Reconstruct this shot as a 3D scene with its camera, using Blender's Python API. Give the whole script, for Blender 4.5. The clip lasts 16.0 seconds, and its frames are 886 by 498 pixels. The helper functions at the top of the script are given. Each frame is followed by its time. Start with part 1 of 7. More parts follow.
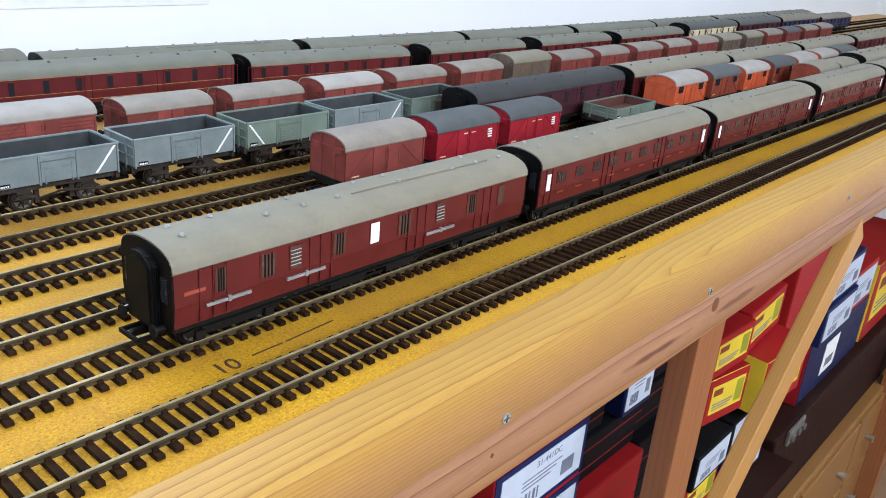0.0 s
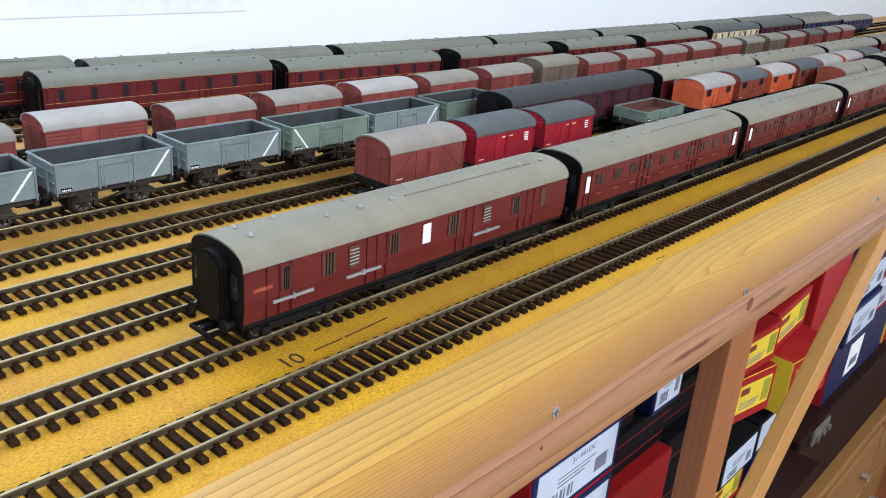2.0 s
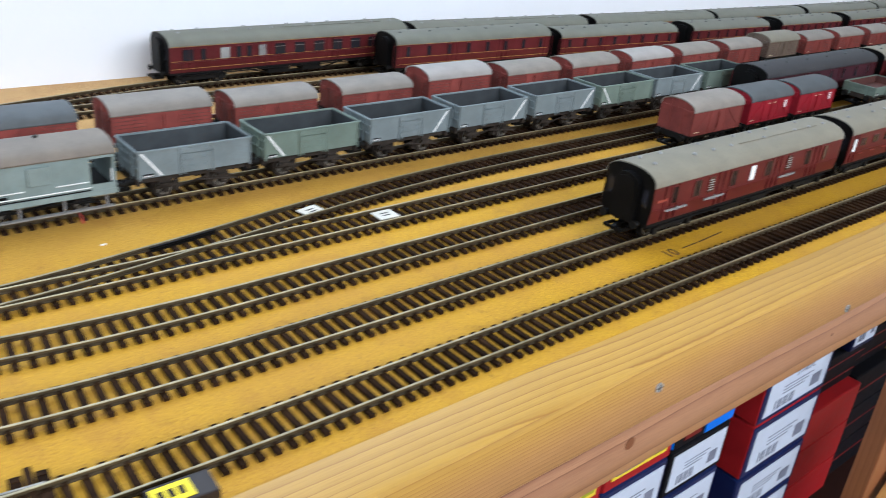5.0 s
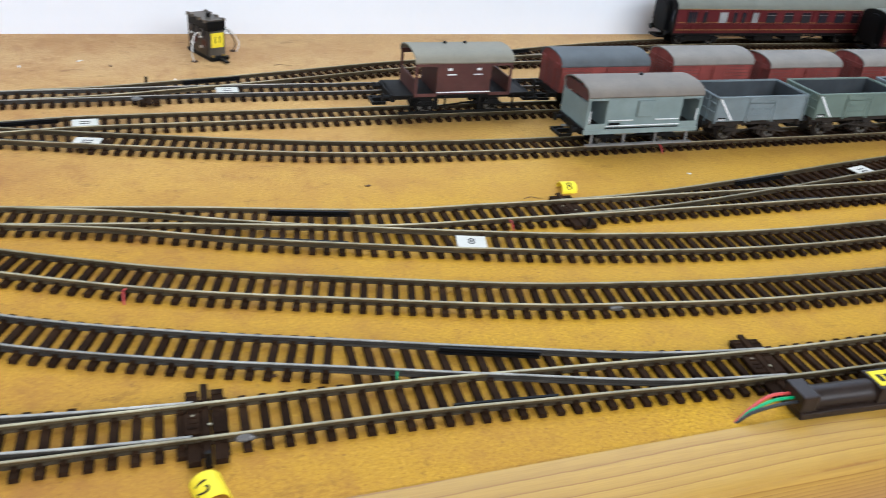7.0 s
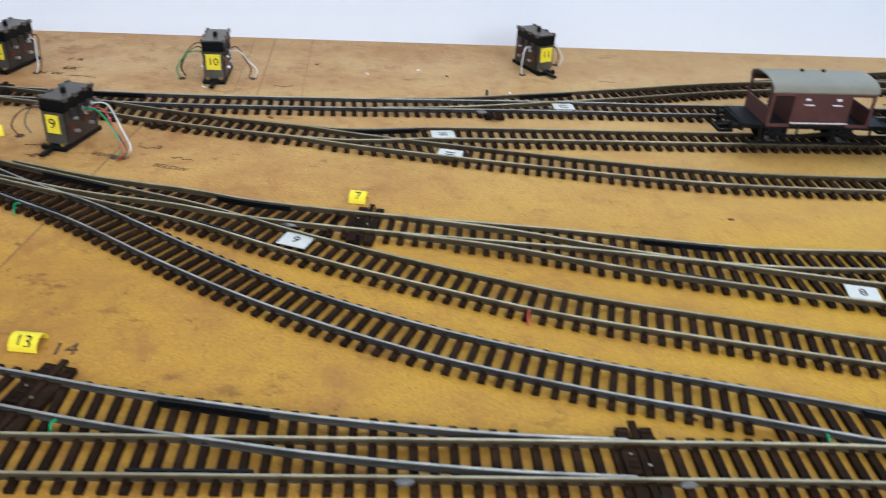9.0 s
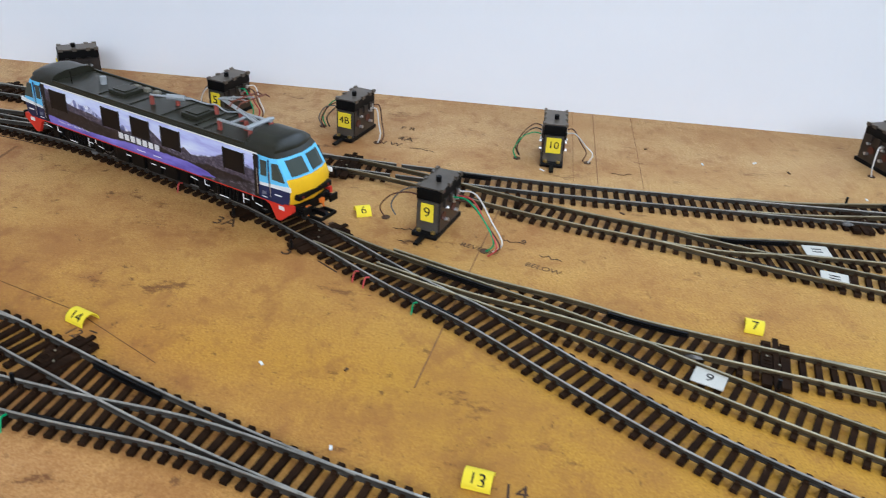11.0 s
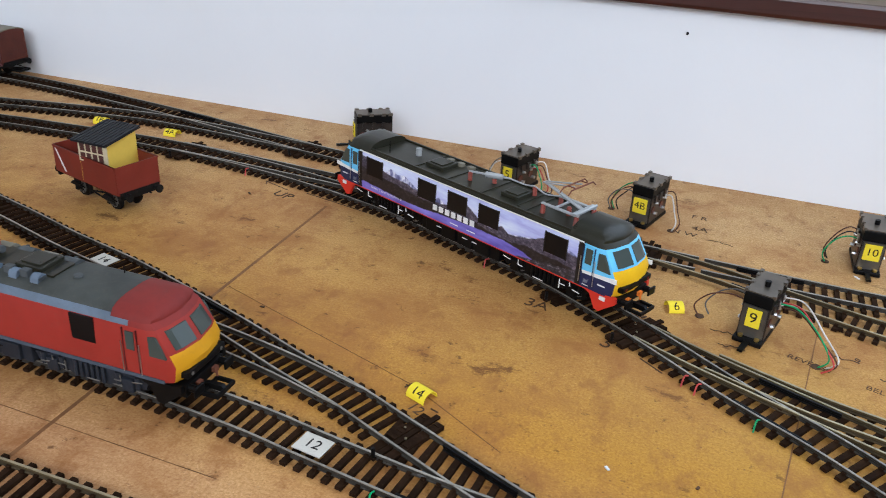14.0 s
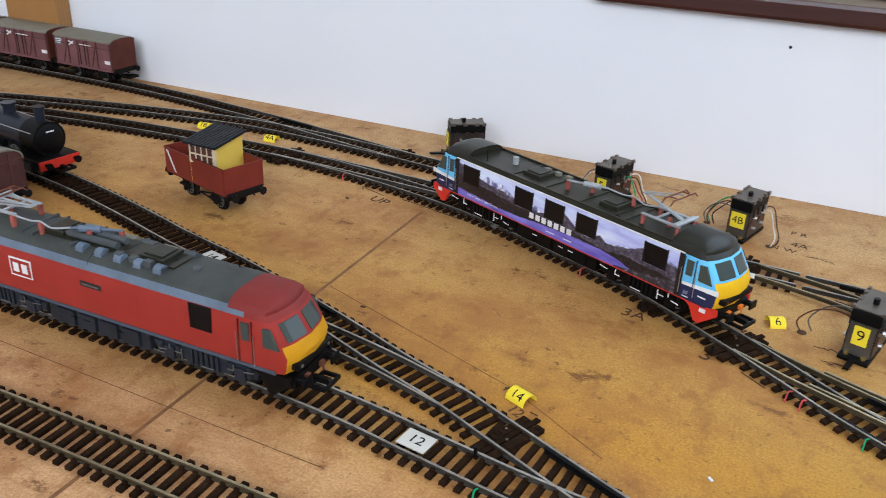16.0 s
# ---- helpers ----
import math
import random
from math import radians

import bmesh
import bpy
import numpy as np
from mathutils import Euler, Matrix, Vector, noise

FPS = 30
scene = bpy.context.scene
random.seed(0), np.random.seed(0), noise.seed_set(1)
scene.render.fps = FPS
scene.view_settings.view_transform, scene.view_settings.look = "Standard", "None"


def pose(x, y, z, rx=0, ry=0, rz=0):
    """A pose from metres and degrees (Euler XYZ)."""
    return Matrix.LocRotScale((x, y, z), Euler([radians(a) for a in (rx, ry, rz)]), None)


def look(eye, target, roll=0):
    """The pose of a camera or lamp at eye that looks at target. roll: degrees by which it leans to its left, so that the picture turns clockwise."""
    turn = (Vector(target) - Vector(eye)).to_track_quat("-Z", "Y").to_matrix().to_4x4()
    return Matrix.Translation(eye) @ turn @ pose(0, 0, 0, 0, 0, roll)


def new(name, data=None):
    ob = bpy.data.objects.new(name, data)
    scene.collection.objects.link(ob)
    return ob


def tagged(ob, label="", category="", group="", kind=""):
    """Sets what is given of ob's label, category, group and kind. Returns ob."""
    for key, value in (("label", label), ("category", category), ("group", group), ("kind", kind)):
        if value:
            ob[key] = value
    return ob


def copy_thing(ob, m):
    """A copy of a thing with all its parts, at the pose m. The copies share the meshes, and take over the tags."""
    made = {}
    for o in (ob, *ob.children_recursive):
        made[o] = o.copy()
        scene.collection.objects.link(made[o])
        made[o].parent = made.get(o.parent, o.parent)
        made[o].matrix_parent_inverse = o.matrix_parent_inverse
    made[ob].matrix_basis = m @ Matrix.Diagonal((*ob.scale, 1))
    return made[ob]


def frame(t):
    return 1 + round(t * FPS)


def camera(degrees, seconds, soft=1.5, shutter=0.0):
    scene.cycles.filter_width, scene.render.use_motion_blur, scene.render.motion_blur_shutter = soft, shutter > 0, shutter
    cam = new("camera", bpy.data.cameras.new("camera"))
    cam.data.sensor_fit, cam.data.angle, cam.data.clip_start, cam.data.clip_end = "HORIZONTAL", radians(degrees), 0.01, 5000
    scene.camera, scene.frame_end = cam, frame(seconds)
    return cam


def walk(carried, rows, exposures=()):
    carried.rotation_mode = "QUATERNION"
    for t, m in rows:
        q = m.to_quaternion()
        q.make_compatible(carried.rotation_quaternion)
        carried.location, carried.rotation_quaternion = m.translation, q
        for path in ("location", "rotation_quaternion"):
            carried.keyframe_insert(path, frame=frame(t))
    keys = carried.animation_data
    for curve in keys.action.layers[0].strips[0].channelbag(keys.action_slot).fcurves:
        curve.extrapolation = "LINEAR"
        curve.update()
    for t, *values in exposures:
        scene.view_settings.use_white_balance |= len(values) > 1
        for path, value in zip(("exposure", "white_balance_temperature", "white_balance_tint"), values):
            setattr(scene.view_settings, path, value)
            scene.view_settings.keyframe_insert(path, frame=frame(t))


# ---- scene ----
# Model railway yard on a baseboard. Metres; x along the tracks, y towards the back wall, z = 0 is the board's top.
EXPOSURES = [(0.0, 0.20, 5400, 8), (3.2, 0.14, 5400, 8), (5.5, -0.01, 5380, 8), (7.0, -0.13, 5350, 8), (8.0, -0.30, 5100, 7), (9.7, -0.30, 5120, 7), (12.0, -0.47, 5280, 8), (16.0, -0.36, 5410, 9)]
cam = camera(56.2, 16.0, soft=0.95, shutter=0.4)
PATH = [
    (0, (0.2797, 0.0696, 0.1750), (0.6368, 0.3652, -0.0121), 5.08),
    (0.5, (0.2785, 0.0695, 0.1745), (0.6340, 0.3670, -0.0128), 4.95),
    (1, (0.2747, 0.0706, 0.1751), (0.6288, 0.3700, -0.0118), 4.64),
    (1.5, (0.2687, 0.0735, 0.1768), (0.6215, 0.3743, -0.0105), 4.54),
    (2, (0.2577, 0.0734, 0.1779), (0.6096, 0.3757, -0.0085), 4.65),
    (2.5, (0.2442, 0.0776, 0.1783), (0.5951, 0.3799, -0.0100), 4.80),
    (3, (0.2382, 0.0768, 0.1801), (0.5872, 0.3800, -0.0104), 5.02),
    (3.2, (0.2325, 0.0747, 0.1797), (0.5796, 0.3793, -0.0121), 5.35),
    (5.3, (0.0081, 0.0654, 0.2075), (0.2924, 0.4131, -0.0124), 5.97),
    (5.5, (-0.0113, 0.0673, 0.2044), (0.2609, 0.4230, -0.0179), 6.07),
    (6, (-0.0521, 0.0738, 0.1962), (0.1876, 0.4481, -0.0327), 5.13),
    (6.5, (-0.0995, 0.0814, 0.1938), (0.0991, 0.4740, -0.0437), 5.15),
    (7, (-0.1395, 0.0890, 0.1931), (0.0186, 0.4972, -0.0485), 5.68),
    (7.5, (-0.1616, 0.0891, 0.1969), (-0.0329, 0.5055, -0.0482), 5.02),
    (8, (-0.1777, 0.0942, 0.1949), (-0.0730, 0.5157, -0.0528), 5.54),
    (8.5, (-0.1961, 0.0975, 0.1962), (-0.1162, 0.5221, -0.0555), 3.97),
    (9, (-0.2249, 0.1137, 0.2000), (-0.1787, 0.5435, -0.0513), 3.64),
    (9.5, (-0.2562, 0.1280, 0.2114), (-0.2369, 0.5613, -0.0373), 4.04),
    (9.7, (-0.2708, 0.1309, 0.2059), (-0.2696, 0.5638, -0.0443), 3.58),
    (11.8, (-0.3861, 0.1644, 0.2398), (-0.4445, 0.5984, -0.0015), 3.78),
    (12, (-0.3953, 0.1657, 0.2407), (-0.4624, 0.5992, 0.0007), 3.78),
    (12.5, (-0.4179, 0.1587, 0.2426), (-0.5267, 0.5874, 0.0095), 2.52),
    (13, (-0.4353, 0.1580, 0.2419), (-0.5574, 0.5847, 0.0116), 2.55),
    (13.5, (-0.4390, 0.1545, 0.2391), (-0.5683, 0.5804, 0.0113), 3.17),
    (14, (-0.4373, 0.1486, 0.2370), (-0.5789, 0.5729, 0.0137), 3.18),
    (14.5, (-0.4377, 0.1431, 0.2373), (-0.5947, 0.5633, 0.0163), 2.63),
    (15, (-0.4426, 0.1390, 0.2368), (-0.6043, 0.5580, 0.0169), 3.07),
    (15.5, (-0.4439, 0.1369, 0.2355), (-0.6132, 0.5540, 0.0181), 3.15),
    (16, (-0.4493, 0.1352, 0.2340), (-0.6315, 0.5472, 0.0170), 2.58),
]
walk(cam, [(t, look(eye, target, roll)) for t, eye, target, roll in PATH], EXPOSURES)

# ---- world and lights ----
world = bpy.data.worlds.new("sky")
scene.world = world
world.use_nodes = True
wn = world.node_tree.nodes
sky = wn.new("ShaderNodeTexSky")
sky.sky_type, sky.sun_disc = "NISHITA", False
sky.sun_elevation, sky.sun_rotation = radians(38), radians(150)
sky.dust_density, sky.ozone_density, sky.air_density = 4.0, 0.4, 0.8
wn["Background"].inputs["Strength"].default_value = 0.12
world.node_tree.links.new(sky.outputs["Color"], wn["Background"].inputs["Color"])


def window_light(name, at, target, sx, sy, watts, colour):
    d = bpy.data.lights.new(name, "AREA")
    d.shape, d.size, d.size_y, d.energy, d.color = "RECTANGLE", sx, sy, watts, colour
    ob = new(name, d)
    ob.matrix_world = look(at, target)
    return ob


window_light("window_light_front", (0.45, -1.74, 1.20), (0.45, 0.6, 0.0), 3.3, 0.95, 68, (1.0, 0.97, 0.92))
window_light("window_light_back", (0.25, 0.93, 0.72), (0.25, 0.2, 0.0), 1.5, 0.85, 12, (0.93, 0.97, 1.0))

# ---- materials ----
def node_mat(name):
    m = bpy.data.materials.new(name)
    m.use_nodes = True
    nt = m.node_tree
    return m, nt, nt.nodes["Principled BSDF"]


def coords(nt, scale=(1, 1, 1), kind="Object"):
    tc, mp = nt.nodes.new("ShaderNodeTexCoord"), nt.nodes.new("ShaderNodeMapping")
    mp.inputs["Scale"].default_value = scale
    nt.links.new(tc.outputs[kind], mp.inputs["Vector"])
    return mp.outputs["Vector"]


def noise_tex(nt, vec, scale, detail=4, rough=0.6):
    n = nt.nodes.new("ShaderNodeTexNoise")
    n.inputs["Scale"].default_value, n.inputs["Detail"].default_value, n.inputs["Roughness"].default_value = scale, detail, rough
    nt.links.new(vec, n.inputs["Vector"])
    return n.outputs["Fac"]


def ramp(nt, fac, stops):
    r = nt.nodes.new("ShaderNodeValToRGB")
    el = r.color_ramp.elements
    while len(el) < len(stops):
        el.new(0.5)
    for e, (p, c) in zip(el, stops):
        e.position, e.color = p, (*c, 1)
    nt.links.new(fac, r.inputs["Fac"])
    return r.outputs["Color"]


def mix(nt, fac, a, b, mode="MIX"):
    n = nt.nodes.new("ShaderNodeMix")
    n.data_type, n.blend_type = "RGBA", mode
    for sock, v in ((n.inputs[0], fac), (n.inputs[6], a), (n.inputs[7], b)):
        if isinstance(v, (int, float)):
            sock.default_value = v
        elif isinstance(v, tuple):
            sock.default_value = (*v, 1) if len(v) == 3 else v
        else:
            nt.links.new(v, sock)
    return n.outputs[2]


def bump(nt, bsdf, fac, strength, dist=0.0005):
    b = nt.nodes.new("ShaderNodeBump")
    b.inputs["Strength"].default_value, b.inputs["Distance"].default_value = strength, dist
    nt.links.new(fac, b.inputs["Height"])
    nt.links.new(b.outputs["Normal"], bsdf.inputs["Normal"])


def paint(name, c, rough=0.5, metal=0.0, vary=0.18, dirt=0.25, dirt_c=(0.10, 0.08, 0.06), scale=60, spec=0.25):
    """Painted plastic or metal with faint blotches, settled dust and a per-piece shift of tone."""
    m, nt, b = node_mat(name)
    v = coords(nt)
    big, fine = noise_tex(nt, v, scale), noise_tex(nt, v, scale * 9, 3)
    dark = tuple(x * (1 - vary) for x in c)
    lite = tuple(min(1, x * (1 + vary)) for x in c)
    col = ramp(nt, big, [(0.3, dark), (0.7, lite)])
    spots = ramp(nt, fine, [(0.52, (0, 0, 0)), (0.78, (1, 1, 1))])
    mul = nt.nodes.new("ShaderNodeMath")
    mul.operation = "MULTIPLY"
    mul.inputs[1].default_value = dirt
    nt.links.new(spots, mul.inputs[0])
    col = mix(nt, mul.outputs[0], col, dirt_c)
    oi, hv = nt.nodes.new("ShaderNodeObjectInfo"), nt.nodes.new("ShaderNodeHueSaturation")
    mr = nt.nodes.new("ShaderNodeMapRange")
    mr.inputs["To Min"].default_value, mr.inputs["To Max"].default_value = 1 - vary * 0.6, 1 + vary * 0.6
    nt.links.new(oi.outputs["Random"], mr.inputs["Value"])
    nt.links.new(mr.outputs["Result"], hv.inputs["Value"])
    nt.links.new(col, hv.inputs["Color"])
    nt.links.new(hv.outputs["Color"], b.inputs["Base Color"])
    rr = nt.nodes.new("ShaderNodeMapRange")
    rr.inputs["To Min"].default_value, rr.inputs["To Max"].default_value = max(0.05, rough - 0.1), min(1, rough + 0.12)
    nt.links.new(big, rr.inputs["Value"])
    nt.links.new(rr.outputs["Result"], b.inputs["Roughness"])
    b.inputs["Metallic"].default_value = metal
    b.inputs["Specular IOR Level"].default_value = spec
    bump(nt, b, fine, 0.12, 0.0002)
    return m


def board_material():
    """Bare fibreboard: tan, granular, dark flecks, broad stains; yellower towards the sidings, browner at the yard throat."""
    m, nt, b = node_mat("fibreboard")
    v = coords(nt)
    fine, mid, broad = noise_tex(nt, v, 760, 3, 0.85), noise_tex(nt, v, 210, 5, 0.8), noise_tex(nt, v, 5, 3)
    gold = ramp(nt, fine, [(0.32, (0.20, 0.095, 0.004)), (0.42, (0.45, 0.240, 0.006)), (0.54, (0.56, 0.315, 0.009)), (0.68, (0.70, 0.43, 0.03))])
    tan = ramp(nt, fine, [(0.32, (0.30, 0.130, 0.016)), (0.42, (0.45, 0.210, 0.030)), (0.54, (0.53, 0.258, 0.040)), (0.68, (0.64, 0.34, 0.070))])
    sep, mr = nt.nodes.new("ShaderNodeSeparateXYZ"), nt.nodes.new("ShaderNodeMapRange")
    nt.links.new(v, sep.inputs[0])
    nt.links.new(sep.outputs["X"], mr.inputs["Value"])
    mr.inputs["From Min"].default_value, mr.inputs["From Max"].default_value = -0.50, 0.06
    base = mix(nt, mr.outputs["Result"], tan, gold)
    base = mix(nt, ramp(nt, mid, [(0.34, (0.22, 0.22, 0.22)), (0.50, (0, 0, 0))]), base, (0.33, 0.165, 0.020))
    base = mix(nt, ramp(nt, broad, [(0.40, (0.5, 0.5, 0.5)), (0.66, (0, 0, 0))]), base, (0.46, 0.250, 0.030))
    vo = nt.nodes.new("ShaderNodeTexVoronoi")
    vo.inputs["Scale"].default_value = 190
    nt.links.new(v, vo.inputs["Vector"])
    base = mix(nt, ramp(nt, vo.outputs["Distance"], [(0.05, (0.60, 0.60, 0.60)), (0.12, (0, 0, 0))]), base, (0.12, 0.06, 0.025))
    grit = noise_tex(nt, v, 460, 4, 0.8)
    base = mix(nt, ramp(nt, grit, [(0.38, (0.20, 0.20, 0.20)), (0.50, (0, 0, 0))]), base, (0.26, 0.120, 0.034))
    old = nt.nodes.new("ShaderNodeMapRange")
    nt.links.new(mr.outputs["Result"], old.inputs["Value"])
    old.inputs["To Min"].default_value, old.inputs["To Max"].default_value = 1.0, 0.35

    def stained(col, fac, lo, hi, top, tone):
        k = nt.nodes.new("ShaderNodeMath")
        k.operation = "MULTIPLY"
        nt.links.new(ramp(nt, fac, [(lo, (0, 0, 0)), (hi, (top, top, top))]), k.inputs[0])
        nt.links.new(old.outputs["Result"], k.inputs[1])
        return mix(nt, k.outputs[0], col, tone)

    # paler towards the wall: the wall's sheen on the board, put into the colour
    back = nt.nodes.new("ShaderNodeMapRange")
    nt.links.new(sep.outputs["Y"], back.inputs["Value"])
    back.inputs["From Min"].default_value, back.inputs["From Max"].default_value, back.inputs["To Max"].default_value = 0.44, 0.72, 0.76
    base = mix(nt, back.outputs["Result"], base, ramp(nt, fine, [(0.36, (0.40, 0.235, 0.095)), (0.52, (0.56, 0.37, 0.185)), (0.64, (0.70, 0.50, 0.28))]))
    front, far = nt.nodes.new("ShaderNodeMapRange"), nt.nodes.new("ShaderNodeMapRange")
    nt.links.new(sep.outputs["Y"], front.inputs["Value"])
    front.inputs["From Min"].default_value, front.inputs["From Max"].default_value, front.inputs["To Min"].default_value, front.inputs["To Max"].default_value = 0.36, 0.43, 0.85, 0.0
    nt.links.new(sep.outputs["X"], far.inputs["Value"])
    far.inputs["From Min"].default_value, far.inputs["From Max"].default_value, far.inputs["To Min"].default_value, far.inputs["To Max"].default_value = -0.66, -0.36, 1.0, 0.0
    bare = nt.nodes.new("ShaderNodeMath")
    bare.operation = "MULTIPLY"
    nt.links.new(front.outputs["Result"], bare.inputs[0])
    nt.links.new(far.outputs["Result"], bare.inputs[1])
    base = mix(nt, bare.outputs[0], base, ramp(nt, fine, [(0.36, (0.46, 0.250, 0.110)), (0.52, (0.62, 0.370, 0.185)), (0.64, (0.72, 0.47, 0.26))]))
    base = stained(base, noise_tex(nt, coords(nt, (1, 1.4, 1)), 9, 7, 0.75), 0.44, 0.62, 0.70, (0.31, 0.128, 0.036))
    base = stained(base, noise_tex(nt, coords(nt, (1.5, 1, 1)), 38, 6, 0.7), 0.51, 0.65, 0.60, (0.27, 0.105, 0.032))
    base = stained(base, noise_tex(nt, coords(nt, (1, 1.7, 1)), 24, 8, 0.78), 0.585, 0.65, 0.80, (0.13, 0.050, 0.018))
    base = stained(base, noise_tex(nt, coords(nt, (1.2, 1, 1)), 95, 5, 0.7), 0.62, 0.69, 0.75, (0.10, 0.042, 0.016))
    nt.links.new(base, b.inputs["Base Color"])
    b.inputs["Roughness"].default_value = 0.55
    b.inputs["Specular IOR Level"].default_value = 0.11
    bump(nt, b, fine, 0.22, 0.0006)
    return m


def pine(name, light=(0.72, 0.43, 0.17), dark=(0.50, 0.24, 0.075), along=(1.0, 14, 14), rough=0.42, ring=0.0023, pith=(0.275, -0.046), band=None):
    """Planed softwood: growth rings round a slowly wandering pith that runs along the timber, with fine pores."""
    m, nt, b = node_mat(name)
    tc = nt.nodes.new("ShaderNodeTexCoord")
    upright = along[0] > along[2]
    wob = nt.nodes.new("ShaderNodeTexNoise")
    wob.inputs["Scale"].default_value, wob.inputs["Detail"].default_value = 1.0, 2.0
    mp = nt.nodes.new("ShaderNodeMapping")
    mp.inputs["Scale"].default_value = (6, 6, 2.6) if upright else (2.6, 6, 6)
    nt.links.new(tc.outputs["Object"], mp.inputs["Vector"])
    nt.links.new(mp.outputs["Vector"], wob.inputs["Vector"])
    off = nt.nodes.new("ShaderNodeVectorMath")
    off.operation = "MULTIPLY_ADD"
    nt.links.new(wob.outputs["Color"], off.inputs[0])
    off.inputs[1].default_value = (0.014, 0.014, 0.0) if upright else (0.0, 0.014, 0.014)
    nt.links.new(tc.outputs["Object"], off.inputs[2])
    mv = nt.nodes.new("ShaderNodeMapping")
    mv.inputs["Location"].default_value = (-0.02, 0.03, 0) if upright else (0, -pith[0] - 0.007, -pith[1] - 0.007)
    nt.links.new(off.outputs[0], mv.inputs["Vector"])
    w = nt.nodes.new("ShaderNodeTexWave")
    w.wave_type, w.wave_profile = "RINGS", "SAW"
    w.rings_direction = "Z" if upright else "X"
    for k, x in (("Scale", math.tau / (20 * ring)), ("Distortion", 0.35), ("Detail", 2.0), ("Detail Scale", 1.0)):
        w.inputs[k].default_value = x
    nt.links.new(mv.outputs["Vector"], w.inputs["Vector"])
    midc = tuple(0.6 * p + 0.4 * q for p, q in zip(light, dark))
    col = ramp(nt, w.outputs["Fac"], [(0.0, light), (0.50, tuple(0.85 * p + 0.15 * q for p, q in zip(light, dark))), (0.84, midc), (0.93, dark), (1.0, light)])
    fine = noise_tex(nt, coords(nt, (160, 160, 6) if upright else (6, 160, 160)), 9, 4, 0.7)
    col = mix(nt, ramp(nt, fine, [(0.42, (0.0, 0.0, 0.0)), (0.75, (0.45, 0.45, 0.45))]), col, dark)
    broad = noise_tex(nt, coords(nt, (3, 3, 1) if upright else (1, 3, 3)), 4, 3)
    col = mix(nt, ramp(nt, broad, [(0.35, (0.45, 0.45, 0.45)), (0.7, (0, 0, 0))]), col, tuple(p * 0.86 for p in midc))
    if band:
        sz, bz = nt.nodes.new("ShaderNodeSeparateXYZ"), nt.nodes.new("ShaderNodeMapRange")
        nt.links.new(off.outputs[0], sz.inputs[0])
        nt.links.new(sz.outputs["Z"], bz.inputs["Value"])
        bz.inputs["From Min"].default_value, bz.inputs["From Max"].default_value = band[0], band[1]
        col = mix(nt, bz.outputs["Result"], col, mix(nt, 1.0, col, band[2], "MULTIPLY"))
    nt.links.new(col, b.inputs["Base Color"])
    b.inputs["Roughness"].default_value = rough
    bump(nt, b, fine, 0.1, 0.0004)
    return m


def plaster(name, c):
    m, nt, b = node_mat(name)
    v = coords(nt)
    n, f2 = noise_tex(nt, v, 3, 5), noise_tex(nt, v, 160, 3)
    nt.links.new(ramp(nt, n, [(0.3, tuple(x * 0.95 for x in c)), (0.7, c)]), b.inputs["Base Color"])
    b.inputs["Roughness"].default_value = 0.85
    bump(nt, b, f2, 0.12, 0.0008)
    return m


def glass_dark(name, c=(0.02, 0.02, 0.025), rough=0.08):
    m, nt, b = node_mat(name)
    b.inputs["Base Color"].default_value = (*c, 1)
    b.inputs["Roughness"].default_value = rough
    b.inputs["Specular IOR Level"].default_value = 0.28
    return m


